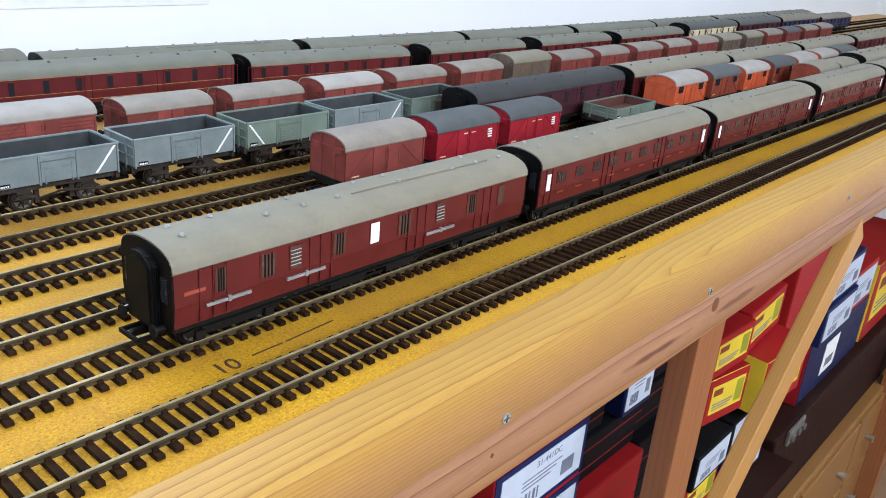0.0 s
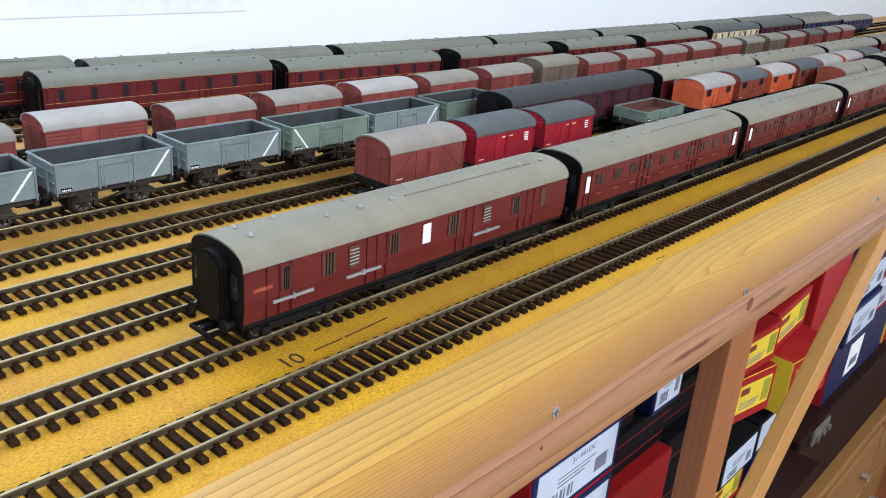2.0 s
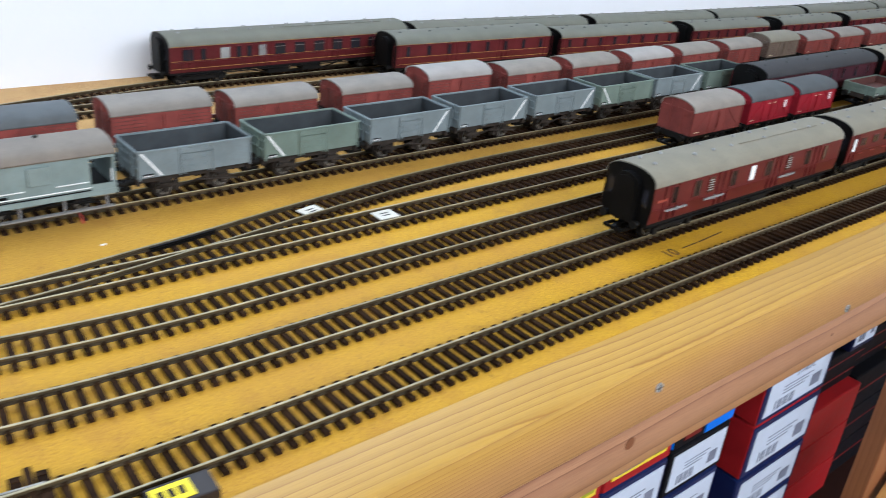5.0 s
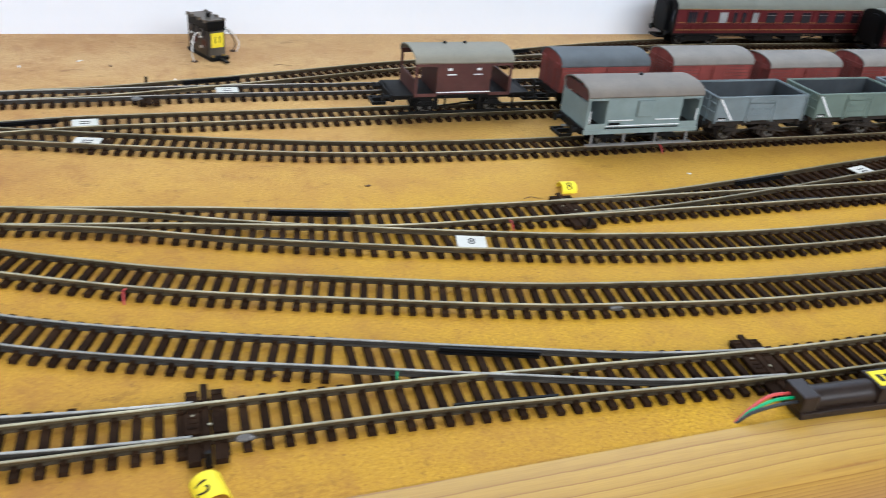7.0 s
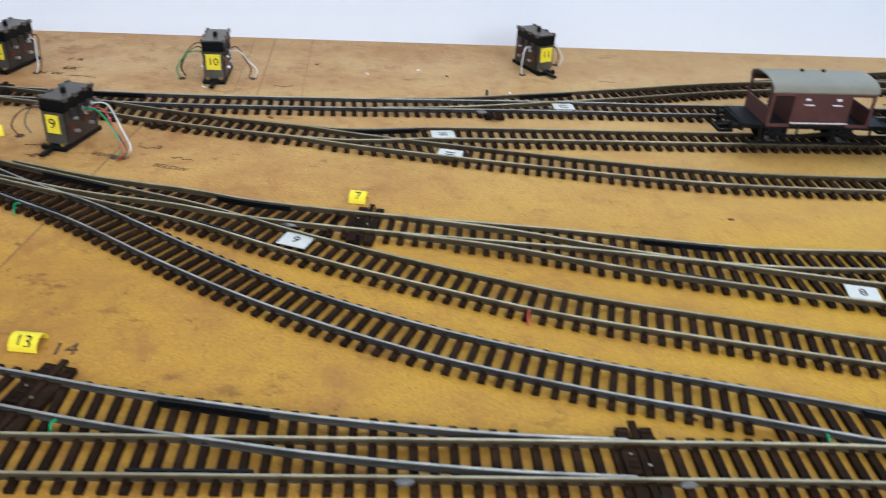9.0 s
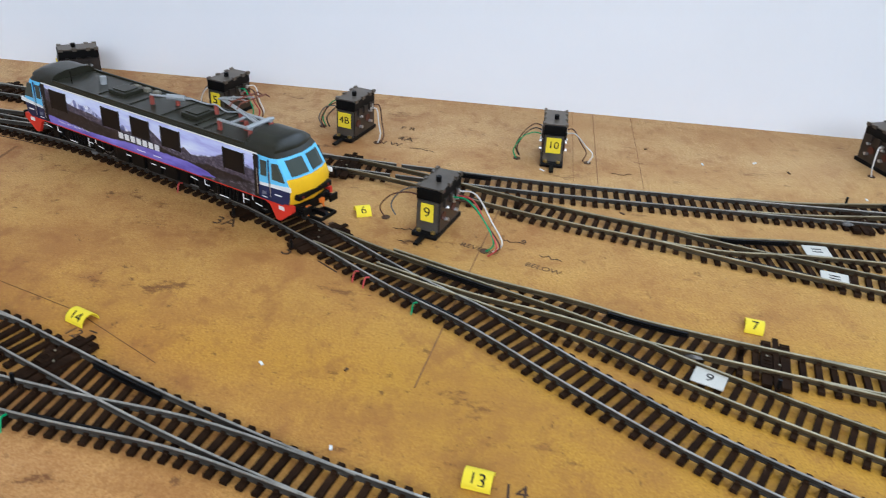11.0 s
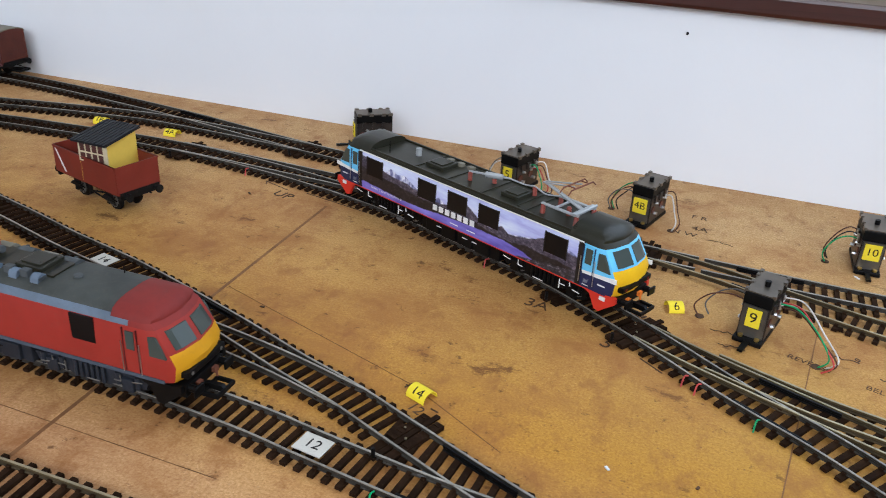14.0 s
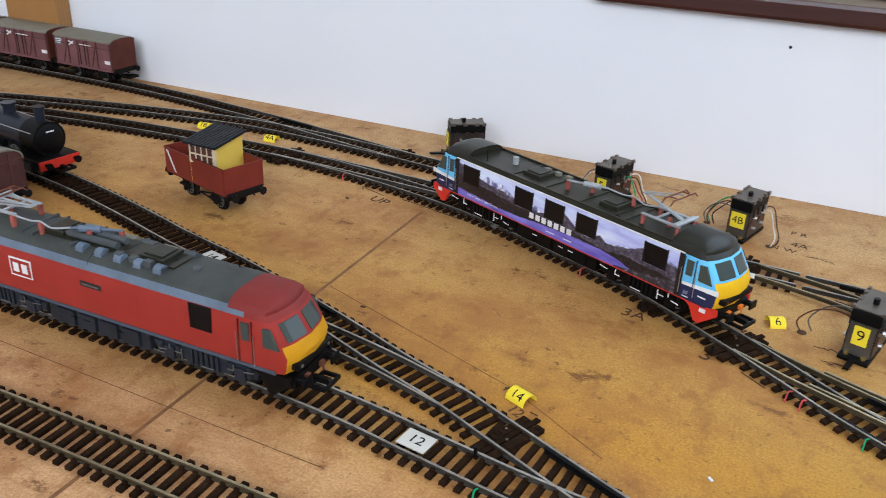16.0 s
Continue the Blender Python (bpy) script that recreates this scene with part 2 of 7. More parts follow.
def landscape_livery():
    """A printed mountain view along the side: pale violet sky, snowy peaks, dark slopes, a violet lake and a near shore."""
    m, nt, b = node_mat("landscape_print")
    tc, sep, mr = nt.nodes.new("ShaderNodeTexCoord"), nt.nodes.new("ShaderNodeSeparateXYZ"), nt.nodes.new("ShaderNodeMapRange")
    nt.links.new(tc.outputs["Object"], sep.inputs[0])
    nt.links.new(sep.outputs["X"], mr.inputs["Value"])
    mr.inputs["From Min"].default_value, mr.inputs["From Max"].default_value = -0.092, 0.092

    def math_node(op, a, c, d=0.0):
        n = nt.nodes.new("ShaderNodeMath")
        n.operation = op
        for sock, v in zip(n.inputs, (a, c, d)):
            if isinstance(v, (int, float)):
                sock.default_value = v
            else:
                nt.links.new(v, sock)
        return n.outputs[0]

    def under(stops, rough, scale, soft=0.0006):
        """One below an outline given as (share of the length, height in mm), roughened; zero above it."""
        h = ramp(nt, mr.outputs["Result"], [(u, (z / 50, z / 50, z / 50)) for u, z in stops])
        n = noise_tex(nt, coords(nt, (1, 0, 0.15)), scale, 5, 0.65)
        h = math_node("MULTIPLY_ADD", h, 0.05, math_node("MULTIPLY_ADD", n, rough, -rough / 2))
        d = math_node("DIVIDE", math_node("SUBTRACT", h, sep.outputs["Z"]), soft)
        return math_node("MINIMUM", math_node("MAXIMUM", d, 0.0), 1.0)

    tex = noise_tex(nt, coords(nt, (1, 1, 1.4)), 380, 6, 0.78)
    slant = noise_tex(nt, coords(nt, (1.6, 1, 0.7)), 190, 5, 0.7)
    big = noise_tex(nt, coords(nt, (0.6, 1, 2.6)), 40, 4)
    sky_c = ramp(nt, big, [(0.30, (0.30, 0.28, 0.66)), (0.46, (0.52, 0.55, 0.86)), (0.64, (0.74, 0.80, 0.97))])
    snow = ramp(nt, slant, [(0.38, (0.09, 0.10, 0.24)), (0.50, (0.30, 0.32, 0.56)), (0.62, (0.84, 0.86, 0.96))])
    slope = ramp(nt, tex, [(0.36, (0.018, 0.016, 0.030)), (0.52, (0.075, 0.065, 0.095)), (0.70, (0.25, 0.22, 0.27))])
    wood = ramp(nt, tex, [(0.38, (0.006, 0.006, 0.008)), (0.56, (0.022, 0.018, 0.022)), (0.76, (0.10, 0.085, 0.09))])
    lake = ramp(nt, big, [(0.35, (0.10, 0.075, 0.42)), (0.65, (0.30, 0.27, 0.80))])
    shore = ramp(nt, tex, [(0.36, (0.010, 0.010, 0.016)), (0.54, (0.045, 0.040, 0.050)), (0.68, (0.30, 0.28, 0.34))])
    col = mix(nt, under([(0.0, 30), (0.13, 30), (0.17, 35.5), (0.20, 34), (0.24, 34.5), (0.30, 30), (0.38, 27), (0.41, 30.5), (0.45, 27), (0.70, 26), (0.85, 31), (0.93, 33), (1.0, 30)], 0.004, 60), sky_c, snow)
    col = mix(nt, under([(0.0, 37.5), (0.07, 36.5), (0.14, 32), (0.18, 31), (0.26, 30.2), (0.34, 27.5), (0.42, 26.8), (0.50, 31), (0.53, 34.5), (0.60, 26.5), (0.645, 25), (0.69, 29.5), (0.72, 26), (0.80, 29), (0.87, 34), (0.93, 31), (1.0, 30)], 0.0035, 80), col, slope)
    col = mix(nt, under([(0.0, 30), (0.08, 27.5), (0.20, 27), (0.32, 24.5), (0.45, 25.5), (0.56, 25), (0.64, 22.5), (0.72, 22), (0.80, 24), (1.0, 22)], 0.004, 110), col, wood)
    col = mix(nt, under([(0.0, 20), (0.10, 19.2), (0.22, 17.8), (0.34, 18.5), (0.46, 20.3), (0.58, 21), (0.70, 21.3), (0.76, 20), (0.86, 15), (1.0, 12)], 0.0022, 160), col, lake)
    col = mix(nt, under([(0.0, 0), (0.66, 0), (0.76, 15.5), (0.86, 18.5), (0.94, 20.5), (1.0, 22)], 0.002, 120), col, shore)
    nt.links.new(col, b.inputs["Base Color"])
    b.inputs["Roughness"].default_value = 0.32
    return m


M = {}
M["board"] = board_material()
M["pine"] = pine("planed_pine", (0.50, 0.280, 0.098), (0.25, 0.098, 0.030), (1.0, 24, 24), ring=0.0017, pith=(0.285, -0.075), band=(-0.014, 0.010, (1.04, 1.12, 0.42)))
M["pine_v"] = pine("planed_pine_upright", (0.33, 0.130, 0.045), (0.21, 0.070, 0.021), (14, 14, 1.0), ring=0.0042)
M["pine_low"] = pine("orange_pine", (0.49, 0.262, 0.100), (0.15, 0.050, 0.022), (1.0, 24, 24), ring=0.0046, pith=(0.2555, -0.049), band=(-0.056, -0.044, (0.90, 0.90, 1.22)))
M["wall"] = plaster("white_plaster", (0.84, 0.85, 0.87))
M["ceiling"] = plaster("ceiling_paint", (0.8, 0.8, 0.78))
M["sleeper"] = paint("brown_plastic", (0.0225, 0.0118, 0.0062), 0.75, vary=0.45, dirt=0.22, dirt_c=(0.080, 0.048, 0.024), spec=0.03)
M["rail"] = paint("nickel_silver", (0.295, 0.252, 0.155), 0.40, 0.6, 0.3, 0.6, (0.14, 0.10, 0.06), 70)
M["railgrey"] = paint("grey_rail_side", (0.052, 0.045, 0.036), 0.55, 0.2, 0.3, 0.45, (0.05, 0.04, 0.03), 70)
M["rail_web"] = paint("brassy_rail_head_side", (0.085, 0.060, 0.026), 0.5, 0.2, 0.3, 0.4, (0.06, 0.04, 0.02), 70)
M["rail_grey_top"] = paint("worn_grey_rail", (0.33, 0.305, 0.255), 0.42, 0.5, 0.35, 0.65, (0.10, 0.085, 0.06), 70)
M["railside"] = paint("tarnished_rail_side", (0.050, 0.036, 0.018), 0.55, 0.1, 0.3, 0.4, (0.05, 0.03, 0.016), 70)
M["window_black"] = paint("black_window_print", (0.004, 0.004, 0.005), 0.35, vary=0.2, dirt=0.05, spec=0.25)
M["black"] = paint("black_plastic", (0.0040, 0.0038, 0.0038), 0.45, vary=0.3, dirt=0.10, dirt_c=(0.030, 0.025, 0.020), spec=0.12)
M["under"] = paint("underframe_black", (0.006, 0.0055, 0.005), 0.6, vary=0.3, dirt=0.25, dirt_c=(0.06, 0.045, 0.03), spec=0.15)
M["steel"] = paint("bright_steel", (0.55, 0.55, 0.54), 0.3, 0.9, 0.1, 0.15)
M["maroon"] = paint("maroon_paint", (0.098, 0.0135, 0.0115), 0.35, vary=0.16, dirt=0.12)
M["maroon_b"] = paint("deep_maroon_paint", (0.088, 0.012, 0.014), 0.35, vary=0.2, dirt=0.15)
M["roofgrey"] = paint("roof_grey", (0.200, 0.182, 0.135), 0.55, vary=0.1, dirt=0.25, dirt_c=(0.11, 0.10, 0.085))
M["roofpale"] = paint("pale_roof_grey", (0.215, 0.190, 0.160), 0.6, vary=0.15, dirt=0.25)
M["roofdark"] = paint("dark_roof_grey", (0.072, 0.078, 0.080), 0.6, vary=0.2, dirt=0.3)
M["wagongrey"] = paint("wagon_grey", (0.172, 0.202, 0.205), 0.6, vary=0.14, dirt=0.3, dirt_c=(0.14, 0.11, 0.09))
M["wagongreen"] = paint("grey_green", (0.145, 0.185, 0.150), 0.6, vary=0.14, dirt=0.35, dirt_c=(0.14, 0.12, 0.08))
M["bauxite"] = paint("bauxite_brown", (0.178, 0.038, 0.030), 0.65, vary=0.22, dirt=0.3, dirt_c=(0.11, 0.045, 0.038))
M["crimson"] = paint("crimson_paint", (0.26, 0.012, 0.022), 0.45, vary=0.18, dirt=0.15)
M["orange"] = paint("orange_red_paint", (0.42, 0.075, 0.024), 0.55, vary=0.2, dirt=0.2)
M["brown"] = paint("dark_brown_paint", (0.085, 0.032, 0.026), 0.55, vary=0.2, dirt=0.25)
M["cream"] = paint("cream_paint", (0.62, 0.53, 0.34), 0.5, dirt=0.2)
M["white"] = paint("white_paint", (0.78, 0.78, 0.76), 0.5, vary=0.06, dirt=0.1)
M["paper"] = paint("white_card", (0.80, 0.79, 0.76), 0.7, vary=0.05, dirt=0.06)
M["yellow"] = paint("warning_yellow", (0.80, 0.47, 0.004), 0.4, vary=0.06, dirt=0.08, spec=0.15)
M["yellow_dull"] = paint("dull_warning_yellow", (0.62, 0.30, 0.006), 0.45, vary=0.06, dirt=0.10, spec=0.15)
M["sole_blue"] = paint("dark_slate_blue", (0.065, 0.080, 0.105), 0.5, vary=0.12, dirt=0.2)
M["tag"] = paint("yellow_card", (0.86, 0.68, 0.02), 0.6, vary=0.06, dirt=0.05)
M["skyblue"] = paint("sky_blue_paint", (0.17, 0.52, 0.80), 0.35, vary=0.1, dirt=0.05)
M["navy"] = paint("navy_paint", (0.02, 0.025, 0.075), 0.4, vary=0.15, dirt=0.05)
M["locored"] = paint("bright_red_paint", (0.60, 0.035, 0.018), 0.4, vary=0.1, dirt=0.06)
M["dbred"] = paint("freight_red_paint", (0.30, 0.030, 0.020), 0.45, vary=0.1, dirt=0.12, spec=0.18)
M["locoroof"] = paint("olive_roof", (0.021, 0.020, 0.012), 0.30, vary=0.14, dirt=0.15)
M["bluegrey"] = paint("blue_grey_paint", (0.13, 0.165, 0.215), 0.5, dirt=0.2)
M["print"] = landscape_livery()
M["glass"] = glass_dark("dark_glass")
M["oldglass"] = glass_dark("brown_tinted_glass", (0.075, 0.042, 0.032), 0.2)
M["screen"] = glass_dark("cab_glass", (0.060, 0.072, 0.062), 0.10)
M["insul"] = paint("red_brown_insulator", (0.26, 0.055, 0.035), 0.35)
M["panto"] = paint("pale_grey_metal", (0.40, 0.41, 0.41), 0.4, 0.3, 0.08, 0.1)
M["ink"] = paint("black_ink", (0.02, 0.015, 0.012), 0.7, vary=0.2, dirt=0)
M["orange_p"] = paint("orange_plastic", (0.80, 0.20, 0.02), 0.45)
M["red_box"] = paint("red_card", (0.31, 0.010, 0.012), 0.45, vary=0.1, dirt=0.06)
M["blue_box"] = paint("navy_card", (0.007, 0.014, 0.065), 0.42, vary=0.1, dirt=0.06)
M["yellow_box"] = paint("yellow_card_box", (0.70, 0.52, 0.03), 0.5, vary=0.06, dirt=0.05)
M["black_box"] = paint("black_card", (0.006, 0.006, 0.008), 0.6, vary=0.1, dirt=0.05, spec=0.1)
M["darkwood"] = pine("dark_varnished_wood", (0.060, 0.016, 0.010), (0.034, 0.009, 0.006), rough=0.3)
M["cupboard"] = pine("cupboard_wood", (0.30, 0.150, 0.040), (0.21, 0.092, 0.024), (14, 14, 1.0))
M["copper"] = paint("copper_coil", (0.10, 0.034, 0.022), 0.4, 0.4, 0.2, 0.15)
M["wire_red"] = paint("red_wire", (0.48, 0.06, 0.05), 0.4)
M["wire_green"] = paint("green_wire", (0.02, 0.30, 0.10), 0.4)
M["wire_white"] = paint("white_wire", (0.7, 0.66, 0.6), 0.4)
M["wire_black"] = paint("black_wire", (0.02, 0.02, 0.02), 0.4)
M["floor"] = pine("floor_boards", (0.30, 0.17, 0.08), (0.2, 0.1, 0.04))
M["knot"] = pine("dark_knot", (0.20, 0.075, 0.03), (0.10, 0.035, 0.015), (1, 30, 30), ring=0.0012)
M["under_w"] = paint("weathered_underframe", (0.030, 0.024, 0.019), 0.7, vary=0.35, dirt=0.5, dirt_c=(0.10, 0.07, 0.05), spec=0.12)
M["dark_red"] = paint("dark_red_print", (0.16, 0.008, 0.008), 0.5)
M["greyprint"] = paint("grey_print", (0.16, 0.17, 0.22), 0.6)
M["joint"] = paint("joint_shadow", (0.19, 0.092, 0.035), 0.8, vary=0.3, dirt=0.2)
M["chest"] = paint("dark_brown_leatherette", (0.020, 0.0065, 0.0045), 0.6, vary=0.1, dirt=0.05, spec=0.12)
M["loco_black"] = paint("blue_black_paint", (0.012, 0.016, 0.024), 0.3, vary=0.15, dirt=0.08)
M["wagonbrown"] = paint("red_brown_plastic", (0.17, 0.026, 0.016), 0.4, vary=0.12, dirt=0.08)
M["hutyellow"] = paint("pale_yellow_plastic", (0.76, 0.52, 0.075), 0.5, vary=0.06, dirt=0.05)
M["steelgrey"] = paint("dull_grey_metal", (0.17, 0.16, 0.14), 0.45, 0.4, 0.15, 0.25)
M["pencil"] = paint("brown_black_ink", (0.085, 0.045, 0.022), 0.8, vary=0.3, dirt=0)
M["pine_v2"] = pine("brace_pine", (0.54, 0.29, 0.080), (0.40, 0.185, 0.045), (14, 14, 1.0))
M["bright_blue"] = paint("bright_blue_card", (0.01, 0.14, 0.62), 0.45, vary=0.08, dirt=0.04)
M["green_ink"] = paint("olive_print", (0.30, 0.30, 0.02), 0.5, vary=0.1, dirt=0.1)
M["framegrey"] = paint("zinc_frame", (0.15, 0.138, 0.120), 0.36, 0.65, 0.25, 0.4)
M["contbrown"] = paint("container_brown", (0.155, 0.066, 0.068), 0.6, vary=0.18, dirt=0.25, dirt_c=(0.13, 0.09, 0.08))
M["hutroof"] = paint("black_slat_paint", (0.012, 0.013, 0.016), 0.5, vary=0.2, dirt=0.2)
M["rust_pipe"] = paint("rusty_brown_paint", (0.16, 0.055, 0.03), 0.6)
M["plate"] = paint("dark_nameplate", (0.03, 0.03, 0.03), 0.4)
M["solder"] = paint("dull_solder", (0.17, 0.165, 0.155), 0.45, 0.5, 0.3, 0.6, (0.14, 0.06, 0.03), 400)
M["stepgrey"] = paint("grey_step_paint", (0.26, 0.26, 0.25), 0.5, dirt=0.4)
M["label"] = paint("cream_card", (0.60, 0.57, 0.49), 0.7, vary=0.06, dirt=0.15)
M["framedark"] = paint("tarnished_frame_metal", (0.060, 0.050, 0.044), 0.32, 0.6, 0.3, 0.4)
M["motortop"] = paint("brown_grey_plate", (0.13, 0.108, 0.082), 0.34, 0.5, 0.3, 0.4)
# dark wagon lining: the shade inside the open body is put into its colour
M["wagoninside"] = paint("shaded_wagon_inside", (0.040, 0.045, 0.048), 0.75, vary=0.3, dirt=0.35, dirt_c=(0.07, 0.045, 0.03))
M["roofwhite"] = paint("chalky_roof", (0.30, 0.275, 0.25), 0.65, vary=0.12, dirt=0.2, dirt_c=(0.25, 0.23, 0.20))
M["roofgreen"] = paint("grey_green_roof", (0.150, 0.150, 0.118), 0.55, vary=0.1, dirt=0.2, dirt_c=(0.09, 0.09, 0.08))
M["roofslate"] = paint("slate_roof", (0.070, 0.076, 0.072), 0.55, vary=0.12, dirt=0.2)
M["weathered"] = paint("weathered_van_paint", (0.115, 0.085, 0.062), 0.65, vary=0.25, dirt=0.4)
M["brakegrey"] = paint("pale_blue_grey", (0.205, 0.250, 0.235), 0.6, vary=0.12, dirt=0.25, dirt_c=(0.14, 0.13, 0.11))
M["roofwarm"] = paint("brown_grey_roof", (0.165, 0.140, 0.112), 0.6, vary=0.15, dirt=0.3)
M["planklit"] = paint("pale_grey_board", (0.21, 0.20, 0.185), 0.65, vary=0.15, dirt=0.3)
M["soot_roof"] = paint("sooty_roof", (0.036, 0.036, 0.038), 0.6, vary=0.25, dirt=0.3)
M["maroon_d"] = paint("sooty_maroon", (0.050, 0.012, 0.019), 0.5, vary=0.25, dirt=0.3)
M["orange_b"] = paint("rust_brown_paint", (0.20, 0.040, 0.020), 0.55, vary=0.2, dirt=0.25)
M["frame_cream"] = paint("cream_window_paint", (0.72, 0.68, 0.50), 0.45, vary=0.05, dirt=0.08)
M["label_blue"] = paint("cool_white_label", (0.50, 0.545, 0.63), 0.5, vary=0.05, dirt=0.06)
M["end_brown"] = paint("end_brown_paint", (0.105, 0.026, 0.016), 0.6, vary=0.2, dirt=0.2)
M["motorbrown"] = paint("brown_black_plastic", (0.020, 0.0115, 0.0075), 0.4, vary=0.2, dirt=0.1, spec=0.3)
M["brass"] = paint("brass_screw", (0.60, 0.42, 0.12), 0.3, 0.9, 0.1, 0.1)
M["wire_brown"] = paint("brown_wire", (0.09, 0.035, 0.02), 0.45)
M["wire_grey"] = paint("grey_wire", (0.12, 0.115, 0.11), 0.45)
M["post_dark"] = pine("varnished_post", (0.42, 0.21, 0.055), (0.28, 0.125, 0.028), (14, 14, 1.0))
M["lining"] = paint("gold_lining", (0.42, 0.25, 0.06), 0.5)
M["cabroofred"] = paint("matt_dark_red", (0.215, 0.026, 0.020), 0.6, vary=0.15, dirt=0.25, dirt_c=(0.10, 0.03, 0.025))
M["redroof"] = paint("grimy_roof_grey", (0.050, 0.053, 0.047), 0.55, vary=0.3, dirt=0.4, dirt_c=(0.09, 0.085, 0.06))
M["bogiegrey"] = paint("blue_black_bogie", (0.018, 0.021, 0.028), 0.5, vary=0.3, dirt=0.2, dirt_c=(0.07, 0.07, 0.075))


# ---- mesh helpers ----
def box(bm, x0, x1, y0, y1, z0, z1, mi=0, bev=0.0):
    m = Matrix.Translation(((x0 + x1) / 2, (y0 + y1) / 2, (z0 + z1) / 2)) @ Matrix.Diagonal((abs(x1 - x0), abs(y1 - y0), abs(z1 - z0), 1))
    vs = bmesh.ops.create_cube(bm, size=1, matrix=m)["verts"]
    if bev:
        bmesh.ops.bevel(bm, geom=list({e for v in vs for e in v.link_edges}), offset=bev, segments=2, affect="EDGES", profile=0.6, material=mi)
    elif mi:
        for fc in {fc for v in vs for fc in v.link_faces}:
            fc.material_index = mi
    return vs


def rod(bm, a, b, r, seg=8, mi=0, r2=None):
    a, b = Vector(a), Vector(b)
    d = b - a
    m = Matrix.Translation((a + b) / 2) @ d.to_track_quat("Z", "Y").to_matrix().to_4x4()
    vs = bmesh.ops.create_cone(bm, cap_ends=True, segments=seg, radius1=r, radius2=r if r2 is None else r2, depth=d.length, matrix=m)["verts"]
    if mi:
        for fc in {fc for v in vs for fc in v.link_faces}:
            fc.material_index = mi
    return vs


def prism(bm, prof, x0, x1, mi=0, cap=True):
    """A closed profile of (y, z) drawn out along x."""
    a = [bm.verts.new((x0, y, z)) for y, z in prof]
    b = [bm.verts.new((x1, y, z)) for y, z in prof]
    n, fs = len(prof), []
    for i in range(n):
        j = (i + 1) % n
        fs.append(bm.faces.new((a[i], a[j], b[j], b[i])))
    if cap:
        fs += [bm.faces.new(a[::-1]), bm.faces.new(b)]
    for fc in fs:
        fc.material_index = mi
    return fs


def prism_y(bm, prof, y0, y1, mi=0):
    """A closed profile of (x, z) drawn out along y."""
    a = [bm.verts.new((x, y0, z)) for x, z in prof]
    b = [bm.verts.new((x, y1, z)) for x, z in prof]
    n = len(prof)
    fs = [bm.faces.new((a[i], a[(i + 1) % n], b[(i + 1) % n], b[i])) for i in range(n)] + [bm.faces.new(a[::-1]), bm.faces.new(b)]
    for fc in fs:
        fc.material_index = mi


def arc(half, z0, rise, n=12):
    """Points of an arched roof line from +half to -half."""
    return [(half * math.cos(math.pi * i / n), z0 + rise * math.sin(math.pi * i / n) ** 0.8) for i in range(n + 1)]


def link(name, bm, mats, smooth=False):
    bmesh.ops.recalc_face_normals(bm, faces=bm.faces)
    me = bpy.data.meshes.new(name)
    bm.to_mesh(me)
    bm.free()
    for m in mats if isinstance(mats, (list, tuple)) else [mats]:
        me.materials.append(m)
    if smooth:
        for p in me.polygons:
            p.use_smooth = True
        me.set_sharp_from_angle(angle=radians(35))
    return new(name, me)


def part(name, bm, mats, parent, label="", smooth=False):
    ob = link(name, bm, mats, smooth)
    ob.parent = parent
    return tagged(ob, label)


def thing(name, label, category, group="", kind=""):
    return tagged(new(name), label, category, group, kind)


def B():
    return bmesh.new()


def boxpart(name, parent, mat, dims, bev=0.0, label=""):
    bm = B()
    box(bm, *dims, bev=bev)
    return part(name, bm, mat, parent, label)


def glyphs(text):
    """Flat raised characters of the built-in font, one unit high, as mesh data."""
    cu = bpy.data.curves.new("glyphs", "FONT")
    cu.body, cu.size, cu.extrude, cu.align_x, cu.align_y = text, 1, 0.008, "CENTER", "CENTER"
    tmp = bpy.data.objects.new("glyphs", cu)
    scene.collection.objects.link(tmp)
    me = bpy.data.meshes.new_from_object(tmp.evaluated_get(bpy.context.evaluated_depsgraph_get()))
    bpy.data.objects.remove(tmp)
    bpy.data.curves.remove(cu)
    me.materials.clear()
    return me


GLYPHS = {text: glyphs(text) for text in ("1B", "2", "3A", "4A", "4B", "5", "6", "7", "8", "9", "10", "11", "12", "13", "14", "UP", "31-441DC", "REVERSE", "BELOW", "F R", "N W", "Greener Cleaner Logistics Services")}


def writing(name, text, size, mat, parent, m, label=""):
    """Characters as a mesh part of that size."""
    me = GLYPHS[text].copy()
    me.transform(Matrix.Scale(size, 4))
    me.materials.append(mat)
    ob = new(name, me)
    if parent:
        ob.parent = parent
    ob.matrix_basis = m
    return tagged(ob, label)


